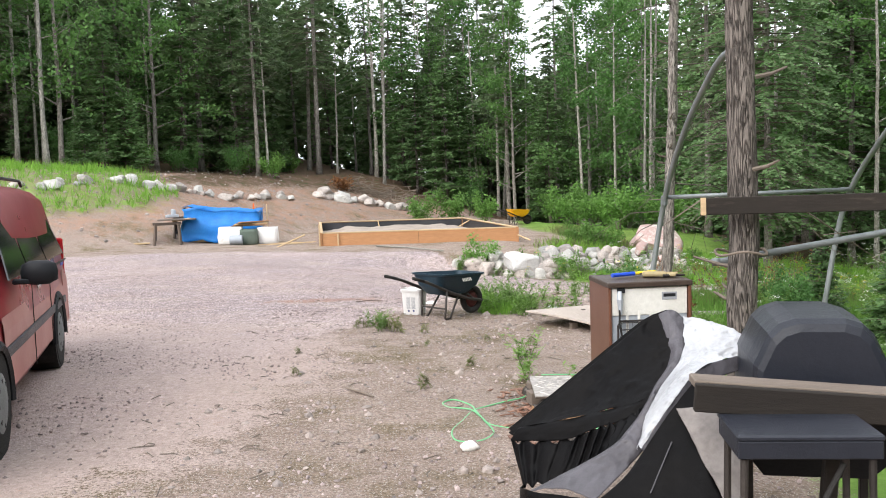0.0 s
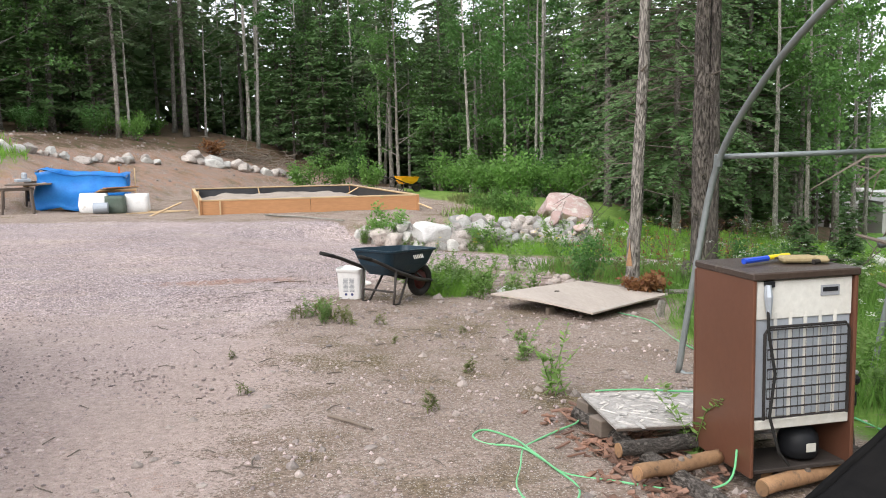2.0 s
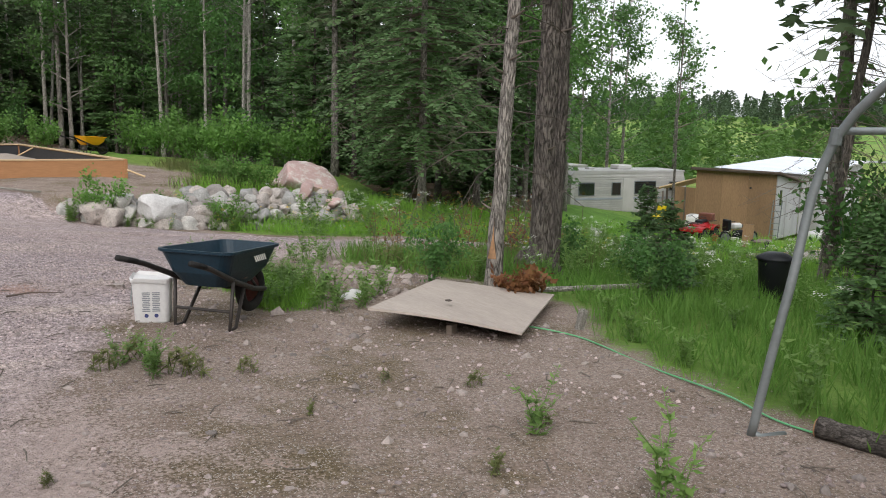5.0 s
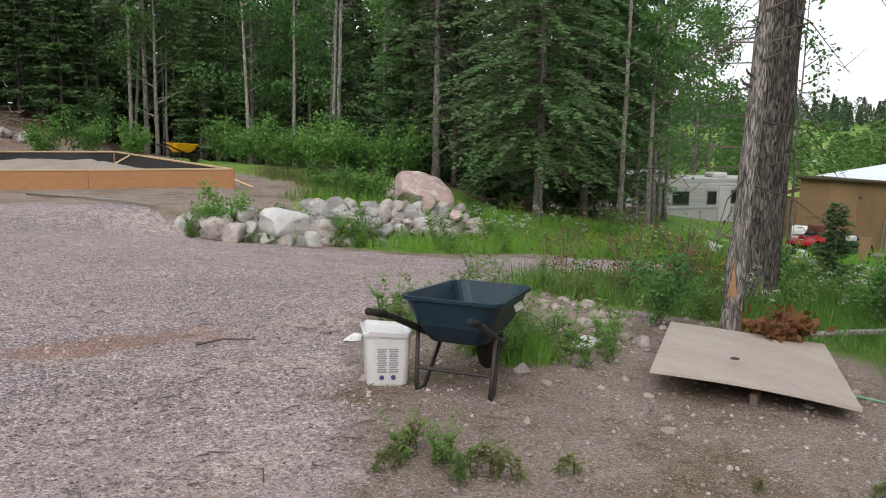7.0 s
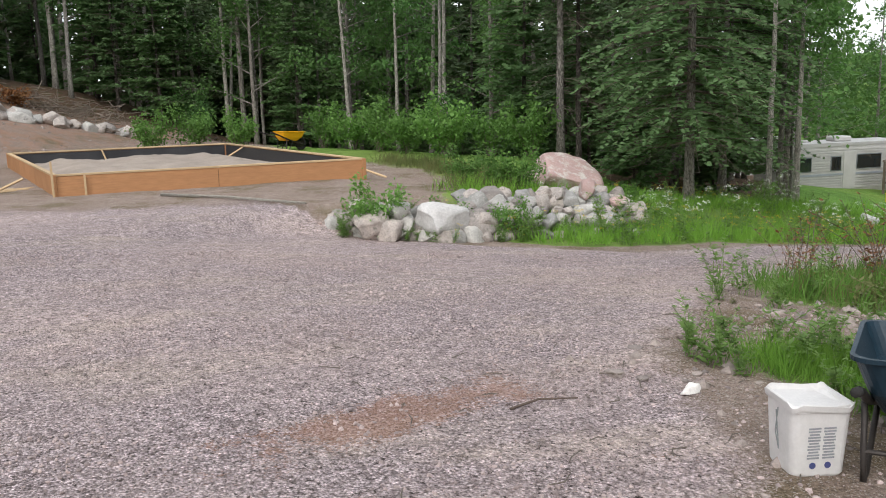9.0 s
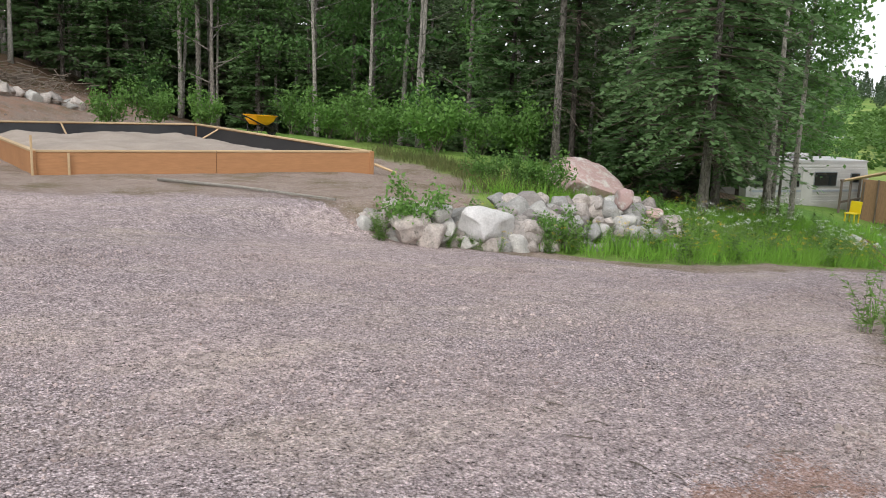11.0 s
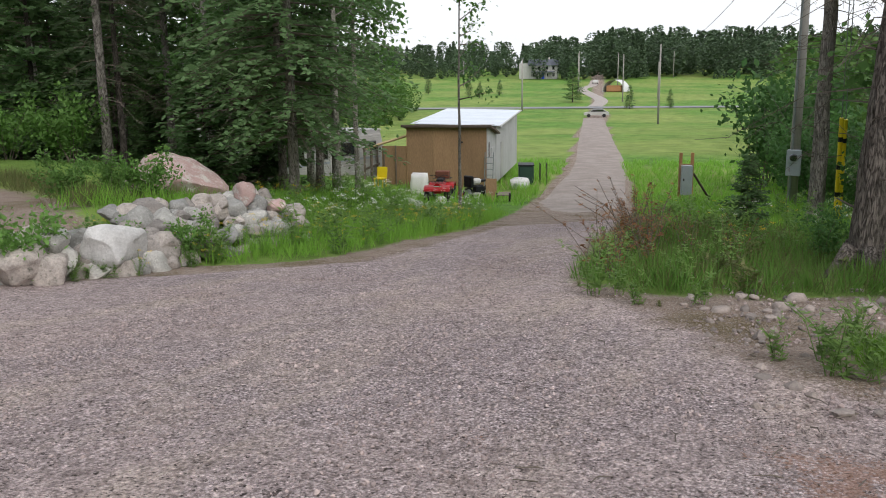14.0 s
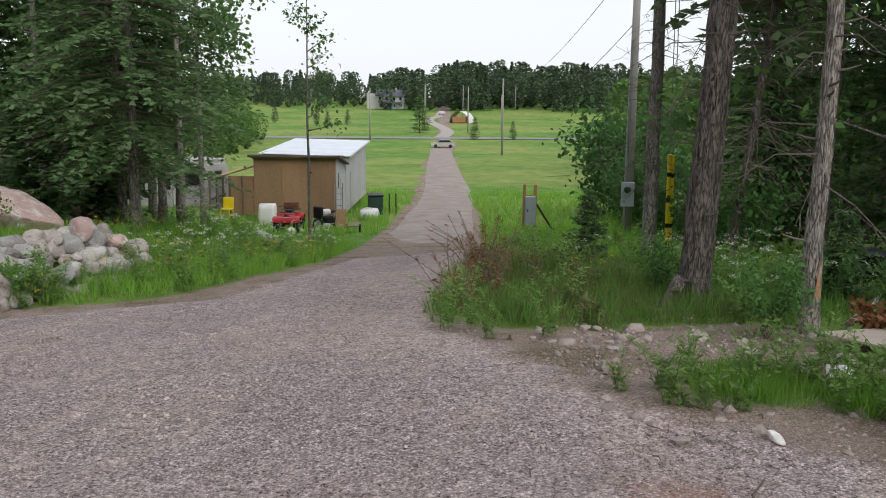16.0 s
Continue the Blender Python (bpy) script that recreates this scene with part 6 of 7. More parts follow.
part("lean_to_rail", box(2.6, .06, .1, (1.4, 6.05, 1.0), .004), WOOD_OLD, sd)
wsh = thing("workshop", SH @ pose(3.3, .15, 0), "long grey workshop behind a shed with pale metal roof", "workshop")
for i in range(10):
    part("wall_panel", box(.98, .06, 2.9 + .034 * i, (.5 + i, -.15, 1.45 + .017 * i), .004), SIDING_GREY, wsh)
part("front_wall", box(.06, 4.2, 3.0, (0, 2.0, 1.5), .004), SIDING_GREY, wsh)
part("back_wall", box(.06, 4.2, 3.0, (10, 2.0, 1.5), .004), SIDING_GREY, wsh)
part("left_wall", box(10, .06, 3.1, (5, 4.1, 1.55), .004), SIDING_GREY, wsh)
for i in range(10):
    part("roof_sheet", thick(sheet(3, 4, lambda u, v, i=i: (-.2 + 1.05 * i + 1.04 * u, -.4 + 4.7 * v, 2.96 + .034 * i + .034 * u + .1 * v)), .02), ROOF_METAL, wsh)
part("door", box(.9, .04, 1.95, (2.2, -.2, 1.0), .005), SIDING, wsh)
part("gutter", tube([(-.2, -.42, 2.92), (10.2, -.42, 3.27)], .05, 6), SIDING, wsh)


def trailer(m, L, label, slide=False):
    t = thing("camper_trailer", m, label, "camper trailer")
    body = [(0, .55), (.15, .42), (L - .5, .42), (L, .75), (L, 1.7), (L - .25, 2.55), (.3, 2.6), (0, 2.4)]
    part("body", moved(slab(body, 2.3, "y"), 0, 0, .05), SIDING, t)
    part("roof_edge", moved(slab([(-.03, 2.5), (L - .2, 2.6), (L - .2, 2.68), (.2, 2.7)], 2.36, "y"), 0, 0, 0), SIDING, t)
    for i in range(16):
        part("siding_strip", box(L - .5, .05, .085, (L / 2 - .02, -1.155, .62 + i * .118), .003), SIDING, t)
    for x, z, w, h in ((.9, 1.75, .9, .6), (2.7, 1.75, .5, .6), (4.5, 1.8, 1.3, .62), (L - .9, 1.85, .5, .4)):
        wf = part("window", box(w + .08, .05, h + .08, (x, -1.175, z), .004), STEEL, t)
        part("pane", box(w, .054, h, (x, -1.18, z), .003), GLASS_DARK, wf)
    part("door", box(.68, .06, 1.75, (3.45, -1.175, 1.42), .01), SIDING, t)
    part("stripe", box(L - .6, .06, .1, (L / 2, -1.16, 1.25), .002), BOX_GREY, t, "grey side stripe")
    part("roof_unit", box(.9, .75, .26, (L * .52, 0, 2.8), .06), SIDING, t, "white roof air conditioner")
    part("roof_vent", box(.4, .4, .12, (L * .25, 0, 2.74), .03), SIDING, t)
    for x in (L * .45, L * .45 + .8):
        w = part("wheel", moved(lathe([(.15, -.1), (.32, -.1), (.34, 0), (.32, .1), (.15, .1)], 18), x, -1.02, .34, 90), RUBBER, t)
        part("hub", moved(lathe([(.15, 0), (.1, .03)], 12), x, -1.12, .34, 90), STEEL, w)
    part("drawbar", tube([(0, -.5, .5), (-1.1, 0, .5), (0, .5, .5)], .05, 6), STEEL_DARK, t)
    part("jack", tube([(-.95, 0, 0), (-.95, 0, .8)], .04, 8), STEEL_DARK, t)
    part("skirt", box(L * .4, .05, .45, (L * .75, -1.1, .25), .01), SIDING, t)
    if slide:
        s_ = part("slide_out", box(2.4, .7, 1.5, (L - 1.7, -1.45, 1.6), .03), SIDING, t, "white slide-out room")
        part("slide_window", box(1.2, .04, .62, (L - 1.6, -1.81, 1.8), .006), GLASS_DARK, s_)
    return t


trailer(pose(26.2, 39.7, -3.8, 0, 0, -8), 7.2, "white camper trailer with ribbed siding among trees")
trailer(pose(29.0, 49.0, -4.2, 0, 0, 8), 7.0, "second white camper trailer behind thin trees")


def quad_bike(m):
    q = thing("quad_bike", m, "red quad bike with black tyres parked by a shed", "quad bike")
    for x in (-.62, .62):
        for y in (-.42, .42):
            w = part("wheel", moved(lathe([(.12, -.13), (.26, -.13), (.3, -.06), (.3, .06), (.26, .13), (.12, .13)], 16), x, y, .3, 90), RUBBER, q)
            part("rim", moved(lathe([(.13, -.02), (.08, .02)], 12), x, y + math.copysign(.1, y), .3, 90), STEEL, w)
    part("body", loft([[(x, y * k, z) for y, z in ((-.2, .4), (.2, .4), (.22, .68), (.1, .82), (-.1, .82), (-.22, .68))] for x, k in ((-.8, .8), (-.4, 1), (.2, 1), (.6, 1.1), (.85, .7))]), RED_PLASTIC, q)
    for x in (-.62, .62):
        part("mudguard", loft([[(x + .42 * math.cos(a), y, .52 + .2 * math.sin(a)) for a in np.linspace(0, math.pi, 8)] + [(x + .38 * math.cos(a), y, .5 + .18 * math.sin(a)) for a in np.linspace(math.pi, 0, 8)] for y in (-.55, .55)]), RED_PLASTIC, q)
    part("seat", box(.75, .3, .12, (-.2, 0, .86), .05), BLACK_PLASTIC, q)
    for x in (-.72, .72):
        for y in np.linspace(-.35, .35, 6):
            part("rack_bar", tube([(x - .25, y, .86), (x + .25, y, .86)], .014, 6), STEEL_DARK, q)
        for e in (-.25, .25):
            part("rack_end", tube([(x + e, -.38, .86), (x + e, .38, .86)], .014, 6), STEEL_DARK, q)
    part("handlebar", tube([(.3, -.4, 1.08), (.35, -.2, 1.12), (.4, 0, 1.02), (.35, .2, 1.12), (.3, .4, 1.08)], .015, 8), STEEL_DARK, q)
    part("headlight", box(.06, .3, .12, (.86, 0, .66), .02), CHROME, q)
    part("rear_box", box(.4, .6, .3, (-.75, 0, 1.02), .03), surface("brown_box", (0.16, 0.06, 0.04), (0.12, 0.05, 0.035)), q, "brown cargo box")


quad_bike(on(26.5, 30.5, 0, 200))
mb = thing("motorbike", on(27.4, 29.15, 0, 165), "black and white motorbike parked by a shed", "motorbike")
for x in (-.65, .65):
    w = part("wheel", tube([(x + .27 * math.cos(a), 0, .31 + .27 * math.sin(a)) for a in np.linspace(0, 2 * math.pi, 20)], .05, 8, False), RUBBER, mb)
    part("rim", moved(lathe([(.22, -.02), (.2, .02)], 18), x, 0, .31, 90), STEEL, w)
part("engine", box(.5, .3, .4, (0, 0, .45), .06), BLACK_PLASTIC, mb)
part("tank", box(.5, .28, .25, (.15, 0, .82), .08), WHITE_PLASTIC, mb)
part("seat", box(.6, .26, .1, (-.4, 0, .82), .04), BLACK_PLASTIC, mb)
part("fairing", box(.15, .5, .5, (.6, 0, .85), .06), BLACK_PLASTIC, mb)
part("handlebar", tube([(.45, -.35, 1.05), (.5, 0, 1.0), (.45, .35, 1.05)], .015, 6), STEEL_DARK, mb)
part("fork", tube([(.65, 0, .31), (.48, 0, 1.0)], .035, 6), STEEL, mb)
solid("plywood_offcut", box(.05, .45, .95, (0, 0, .47), .005, (0, 6, 0)), PLY, on(27.0, 28.35, 0, 20), "brown plywood offcut standing on edge", "board")
tr = thing("hand_cart", on(27.4, 27.95, 0, 20), "low flat hand cart with two small wheels", "cart")
part("bed", box(1.0, .5, .05, (0, 0, .3), .01), WOOD_OLD, tr)
for y in (-.28, .28):
    part("wheel", moved(lathe([(.05, -.04), (.17, -.04), (.19, 0), (.17, .04), (.05, .04)], 16), -.3, y, .19, 90), RUBBER, tr)
part("handle", tube([(.5, 0, .3), (.95, 0, .1)], .018, 6), STEEL_DARK, tr)
ld = thing("ladder", SH @ pose(-.3, -.12, 0, 0, 9, 0), "grey aluminium ladder leaning on a shed corner", "ladder")
for y in (-.2, .2):
    part("rail", box(.05, .04, 1.9, (0, y, .95), .004), STEEL, ld)
for i in range(6):
    part("rung", tube([(0, -.2, .25 + .28 * i), (0, .2, .25 + .28 * i)], .016, 6), STEEL, ld)
fc = thing("fuel_can", on(26.3, 29.45, 0, 30), "red plastic fuel can on the grass", "fuel can")
part("body", box(.36, .25, .38, (0, 0, .19), .05), RED_PLASTIC, fc)
part("spout", tube([(.1, 0, .36), (.16, 0, .45)], [.04, .02], 8), BLACK_PLASTIC, fc)
part("handle", tube([(-.14, 0, .37), (-.1, 0, .44), (.05, 0, .44), (.08, 0, .37)], .018, 6), RED_PLASTIC, fc)
solid("bucket", lathe([(.13, 0), (.16, .32), (.165, .33), (.14, .32)], 16), CREAM, on(27.0, 29.0, 0), "cream plastic bucket by a motorbike", "bucket")
bag(on(28.9, 32.9, 0, 20), .8, .75, 1.0, CLOTH_WHITE, "tall white woven bag by a shed")
ch = thing("patio_chair", on(28.2, 34.6, 0, 190), "yellow plastic patio chair by a lean-to", "chair")
part("seat", box(.5, .5, .05, (0, 0, .42), .02), YELLOW_PLASTIC, ch)
part("backrest", box(.06, .5, .5, (-.25, 0, .68), .02, (0, -10, 0)), YELLOW_PLASTIC, ch)
for x, y in ((-.2, -.2), (.2, -.2), (-.2, .2), (.2, .2)):
    part("leg", box(.05, .05, .4, (x, y, .2), .01), YELLOW_PLASTIC, ch)
lay_bag = bag(on(34.6, 30.35, 0, 10), 1.2, .8, .5, CLOTH_WHITE, "pale plastic bag beside the drive")
bag(on(33.9, 30.0, 0, 40), .7, .6, .35, surface("greenish_bag", (0.35, 0.42, 0.33), (0.45, 0.5, 0.42)), "small greenish plastic bag beside the drive")
wb_ = thing("waste_bin", on(37.4, 31.2, 0, 25), "dark green waste bin with a wire rack", "bin")
part("body", box(1.3, .8, 1.0, (0, 0, .5), .05), surface("dark_green_bin", (0.02, 0.05, 0.04), (0.03, 0.07, 0.05), rough=.5), wb_)
part("lid", box(1.36, .86, .08, (0, 0, 1.04), .03), BLACK_PLASTIC, wb_)
for y in (-.75, -1.1):
    part("rack_bar", tube([(-.4, y, 0), (-.4, y, 1.1), (.4, y, 1.1), (.4, y, 0)], .02, 6), STEEL_DARK, wb_)
for i, (x, y, k) in enumerate(((16.7, 26.0, .75), (25.2, 29.7, .6), (18.5, 26.6, .4))):
    solid("field_stone", (rock(220 + i, 2)[0] * k, rock(220 + i, 2)[1]), STONE_WHITE, on(x, y, .1 * k), "pale rounded stone lying in grass", "stone", "stones in the grass", smooth=True)

# ---- poles, wires and meter box ----
def pole(x, y, h, r=.14, label="grey wooden utility pole", arm=False):
    p = thing("utility_pole", on(x, y), label + " standing in grass", "utility pole", "utility poles")
    part("shaft", tube([(0, 0, -.2), (0, 0, h * .5), (0, 0, h)], [r, r * .85, r * .65], 12), POLE_GREY, p, smooth=True)
    if arm:
        part("insulator", moved(lathe([(.05, 0), (.09, .05), (.06, .12), (.02, .16)], 10), 0, 0, h), BOX_GREY, p)
        part("bracket", box(.3, .06, .06, (0, 0, h - .4), .005), STEEL, p)
    return p


P1 = pole(28.5, 16.8, 11.0, .19, "tall grey wooden utility pole with a meter", True)
part("conduit", tube([(-.2, .08, .3), (-.2, .08, 7.5)], .04, 8), STEEL, P1)
part("meter_box", box(.16, .5, .95, (-.22, 0, 1.7), .02), BOX_GREY, P1)
part("meter", moved(lathe([(.13, 0), (.13, .08), (.1, .12)], 16), -.32, 0, 1.9, 0, -90, 0), GLASS_DARK, P1)
POLES = [(121.8, 46.1, 11.5), (196, 74, 11), (250, 92, 11), (232, 98, 11), (300, 122, 11), (152.6, 81.1, 10), (205, 68, 9), (330, 95, 10), (262, 150, 9)]
for x, y, h in POLES:
    pole(x, y, h, .17)


def wire(a, b, sag, r):
    t = np.linspace(0, 1, 24)
    return tube([tuple(np.array(a) * (1 - u) + np.array(b) * u - np.array([0, 0, 4 * sag * u * (1 - u)])) for u in t], r, 4, False)


z1, z2 = float(lie(28.5, 16.8)) + 10.6, float(lie(121.8, 46.1)) + 11.2
for dz, sag, nm in ((0, 2.0, "thin"), (-2.4, 3.2, "thin")):
    solid("power_line", wire((28.5, 16.8, z1 + dz), (121.8, 46.1, z2 + dz * .4), sag, .018), RUBBER, pose(0, 0, 0), "thin dark power line between poles", "wire", "power lines")
solid("power_line", wire((121.8, 46.1, z2), (196, 74, float(lie(196, 74)) + 10.8), 2.0, .03), RUBBER, pose(0, 0, 0), "thin dark power line between poles", "wire", "power lines")
solid("power_line", wire((196, 74, float(lie(196, 74)) + 10.8), (250, 92, float(lie(250, 92)) + 10.8), 1.4, .03), RUBBER, pose(0, 0, 0), "thin dark power line between poles", "wire", "power lines")
ux = thing("meter_post", on(28.6, 20.7, 0, 20), "grey electric box on wooden posts by the drive", "electric box")
for y in (-.22, .22):
    part("post", box(.12, .12, 2.05, (.12, y, 1.0), .01), LUMBER_TAN, ux)
part("backing", box(.04, .55, .9, (.04, 0, 1.15), .006), PLY, ux)
bx_ = part("box", box(.24, .42, 1.15, (-.12, 0, .98), .02), BOX_GREY, ux)
part("box_latch", box(.02, .05, .1, (-.25, .12, 1.0), .004), STEEL_DARK, bx_)
part("conduit", tube([(.0, -.2, .0), (.0, -.2, .7)], .04, 8), STEEL, ux)
part("brace", tube([(.2, -.3, 1.2), (.6, -1.1, 0)], .05, 4), WOOD_DARK, ux)
for i, (x, y) in enumerate(((14.8, 14.4), (15.2, 14.35))):
    gg = thing("guy_wire_guard", on(x, y, 0, 0, 0, -12), "yellow plastic guard over a guy wire", "guy guard", "guy guards")
    part("guard", tube([(0, 0, .2), (0, 0, 2.4)], .045, 8), YELLOW_PLASTIC, gg)
    part("wire", tube([(0, 0, 0), (0, 0, 6)], .01, 5), STEEL, gg)
    for z in (.7, 1.3, 1.9):
        part("band", tube([(0, 0, z), (0, 0, z + .1)], .047, 8), BLACK_PLASTIC, gg)

# ---- across the fields ----
def strip(name, pts, w, mat, label, category, lift=.06, sink=0):
    P = np.array(smooth_path([(x, y, 0) for x, y in pts], 10))
    T_ = np.gradient(P, axis=0)
    T_ /= np.linalg.norm(T_, axis=1)[:, None]
    V, F = [], []
    for i, (p, t) in enumerate(zip(P, T_)):
        low = sink * max(0, 1 - i / 14)
        for o in (-.5, -.25, 0, .25, .5):
            q = p + np.array([-t[1], t[0], 0]) * w * o
            V.append((q[0], q[1], float(lie(q[0], q[1])) + lift - low + .06 * (1 - 4 * o * o)))
    m_ = len(P)
    F = [(i * 5 + j, i * 5 + j + 1, i * 5 + j + 6, i * 5 + j + 5) for i in range(m_ - 1) for j in range(4)]
    return tagged(new(name, data(name, (np.array(V), F), mat, True)), label, category, kind="structure")


def sn_(s, n):
    return back(s, n)


strip("road", [sn_(176, 260), sn_(181, 60), sn_(184, 0), sn_(186, -40), sn_(192, -260)], 7, ASPHALT, "pale grey country road crossing green fields", "road", .12)
strip("drive", [sn_(23, .35), sn_(30, .5), sn_(45, .1), sn_(62, -.45), sn_(90, -.2), sn_(149, .1)], 3.5, surface("drive_gravel", (.46, .39, .35), (.31, .255, .225), (.17, .17, .10), big=.9, fine=14, wearing=.6, vary=.45, bump=.3), "pinkish gravel drive running down to the road", "drive", .0, .16)
strip("far_drive", [sn_(188, 0), sn_(215, -1.5), sn_(245, 1.5), sn_(275, 4), sn_(300, 1), sn_(330, 0)], 3.2, surface("far_gravel", (.34, .3, .28), (.28, .25, .23)), "gravel drive leading up to a farmhouse", "drive", .08)
hs = thing("farmhouse", pose(*sn_(345, 20), float(lie(*sn_(345, 20))), 0, 0, 17 + 180), "white two-storey farmhouse with a dark roof and porch", "house")
part("wall", box(7, 11, 5.2, (0, 0, 2.6), .05), SIDING, hs)
part("roof", moved(slab([(-4.3, 5.1), (4.3, 5.1), (0, 7.6)], 11.8, "y"), 0, 0, 0), surface("slate_roof", (.10, .11, .14), (.13, .14, .17)), hs, "dark grey gable roof")
part("porch_roof", box(2.2, 9, .2, (4.4, 0, 2.7), .03, (0, 8, 0)), surface("porch_roof", (.12, .13, .16), (.15, .16, .19)), hs)
for y in (-4, -1.5, 1.5, 4):
    part("porch_post", box(.2, .2, 2.6, (5.3, y, 1.3), .02), SIDING, hs)
    for z in (1.5, 4.1):
        wf = part("window", box(.1, 1.1, 1.4, (3.5, y, z), .02), SIDING, hs)
        part("pane", box(.12, .9, 1.2, (3.52, y, z), .01), GLASS_DARK, wf)
part("door", box(.1, 1.0, 2.1, (3.52, 0, 1.05), .02), BLUE_PLASTIC, hs)
part("wing", box(5, 4, 6, (0, -7.4, 3.0), .05), SIDING, hs, "white side wing")
part("chimney", box(.6, .6, 1.4, (0, 2, 7.6), .03), STONE, hs)


def car(m, paint, label, name="car"):
    c = thing(name, m, label, "car")
    part("body", loft([[(x, y, z) for x, z in ((-2.1, .35), (2.1, .35), (2.15, .75), (1.2, .9), (.6, 1.4), (-1.1, 1.42), (-1.8, .95), (-2.15, .85))] for y in (-.85, .85)]), paint, c)
    part("side_glass", loft([[(x, y, z) for x, z in ((-1.6, .98), (1.0, .95), (.55, 1.33), (-1.05, 1.35))] for y in (-.87, .87)]), GLASS_DARK, c)
    part("windscreen", sheet(2, 2, lambda u, v: (1.22 - .6 * u, -.75 + 1.5 * v, .93 + .47 * u)), GLASS_DARK, c)
    for x in (-1.3, 1.3):
        for y in (-.8, .8):
            part("wheel", moved(lathe([(.15, -.1), (.31, -.1), (.31, .1), (.15, .1)], 14), x, y, .31, 90), RUBBER, c)


car(pose(*sn_(152, -.3), float(lie(*sn_(152, -.3))), 0, 0, 110), SIDING, "white car parked across the end of the drive")
car(pose(*sn_(308, 0), float(lie(*sn_(308, 0))) + .1, 0, 0, 20), SIDING, "white truck parked by a farmhouse", "truck")
dm = thing("hay_shelter", pose(*sn_(258, -6), float(lie(*sn_(258, -6)))), "white domed fabric hay shelter in a field", "shelter")
part("cover", sheet(14, 4, lambda u, v: (-3 + 6 * v, -3.2 * math.cos(math.pi * u), 3.4 * math.sin(math.pi * u))), CLOTH_WHITE, dm, smooth=True)
part("hay", box(5, 4.4, 1.8, (0, 0, .9), .2), LUMBER_TAN, dm, "brown stacked hay")
plant(FIR, *sn_(208, 5.2), 1.05).scale = (1.7, 1.7, 1.05)
for s_, n_, k in ((180, -7, .55), (181, -15, .45), (240, 26, .5), (236, 34, .6), (228, 30, .5), (250, 48, .6)):
    plant(FIR, *sn_(s_, n_), k).scale = (1.4 * k, 1.4 * k, k)


def low_tree(seed, kind):
    """A far tree in few faces: clumps on a spire or dome."""
    rng = np.random.default_rng(seed)
    n = 420
    if kind == "spire":
        z = rng.uniform(.02, 1, n) ** .9
        r = (1 - z) * .17 + .01
    else:
        z = rng.uniform(.05, 1, n)
        r = .26 * np.sqrt(np.clip(1 - ((z - .55) / .47) ** 2, 0.02, 1)) * rng.uniform(.5, 1.05, n)
    a = rng.uniform(0, 2 * np.pi, n)
    P = np.column_stack([r * np.cos(a), r * np.sin(a), z])
    D = unit(np.column_stack([np.cos(a), np.sin(a), np.full(n, -.4 if kind == "spire" else .2)]) + rng.normal(0, .5, (n, 3)))
    S = unit(np.cross(D, [0, 0, 1.0] + rng.normal(0, .5, (n, 3))))
    L = rng.uniform(.05, .1, n)
    return diamonds(P - D * .05, D, S, L, L * .75)


LOW = [low_tree(i, "spire" if i % 2 else "dome") for i in range(6)]


def far_wood(name, spots, mat, label, which=None):
    V, F, k = [], [], 0
    for x, y, h in spots:
        v, f = LOW[wr.choice(which or range(6))]
        a = wr.uniform(0, 6.28)
        c, s_ = math.cos(a), math.sin(a)
        V.append(v @ np.array([[c, s_, 0], [-s_, c, 0], [0, 0, 1]]) * np.array([h * 1.15, h * 1.15, h]) + [x, y, float(lie(x, y)) - .3])
        F.append(f + k)
        k += len(v)
    return tagged(new(name, data(name, (np.concatenate(V), np.concatenate(F)), mat)), label, "woods", kind="stuff")


spots = []
for _ in range(900):
    n_ = wr.uniform(-210, 330)
    s_ = wr.uniform(335, 470) + .12 * max(0, n_) - .35 * max(0, -n_ - 30)
    spots.append((*sn_(s_, n_), wr.uniform(9, 15) + 6 * max(-.7, min(.25, (5 - n_) / 45)) + .03 * (s_ - 335)))
far_wood("far_woods", spots, leafy("far_leaves", (.075, .115, .07), (.115, .165, .095), .3), "dark mixed woods on a far hillside")
mid = []
for _ in range(110):
    s_, n_ = wr.uniform(60, 175), wr.uniform(22, 70)
    mid.append((*sn_(s_, n_ + (s_ - 60) * .12), wr.uniform(4, 9)))
for _ in range(90):
    s_, n_ = wr.uniform(46, 120), -wr.uniform(15, 60)
    mid.append((*sn_(s_, n_ - (s_ - 46) * .12), wr.uniform(4, 11)))
far_wood("hedge_woods", mid, leafy("hedge_leaves", (.085, .17, .045), (.15, .25, .07), .4), "green trees along the edges of a field", [0, 2, 4])
# deep wood behind the front trees
deep = []
for _ in range(560):
    x, y = wr.uniform(-105, 40), wr.uniform(30, 100)
    d = float(far_from(WOOD_NORTH, np.array(x), np.array(y)))
    s_, n_ = along(x, y)
    if 15 < d < 50 and not (s_ > 40 and n_ < 24):
        deep.append((x, y, wr.uniform(8, 15)))
for _ in range(260):
    x, y = wr.uniform(8, 70), wr.uniform(-60, 12)
    d = -float(far_from(WOOD_SOUTH, np.array(x), np.array(y)))
    if 14 < d < 45:
        deep.append((x, y, wr.uniform(10, 17)))
# added tree ring, mostly out of view, to shape skylight and reflections
for _ in range(160):
    a = wr.uniform(math.pi * .62, math.pi * 1.6)
    d = wr.uniform(48, 75)
    deep.append((d * math.cos(a), 8 + d * math.sin(a), wr.uniform(10, 17)))
far_wood("deep_woods", deep, leafy("deep_leaves", (.05, .095, .04), (.095, .15, .06), .3), "dense dark woods behind the clearing, with an added, mostly unseen tree ring")

# ---- grass, weeds and flowers ----
gr_ = np.random.default_rng(12)


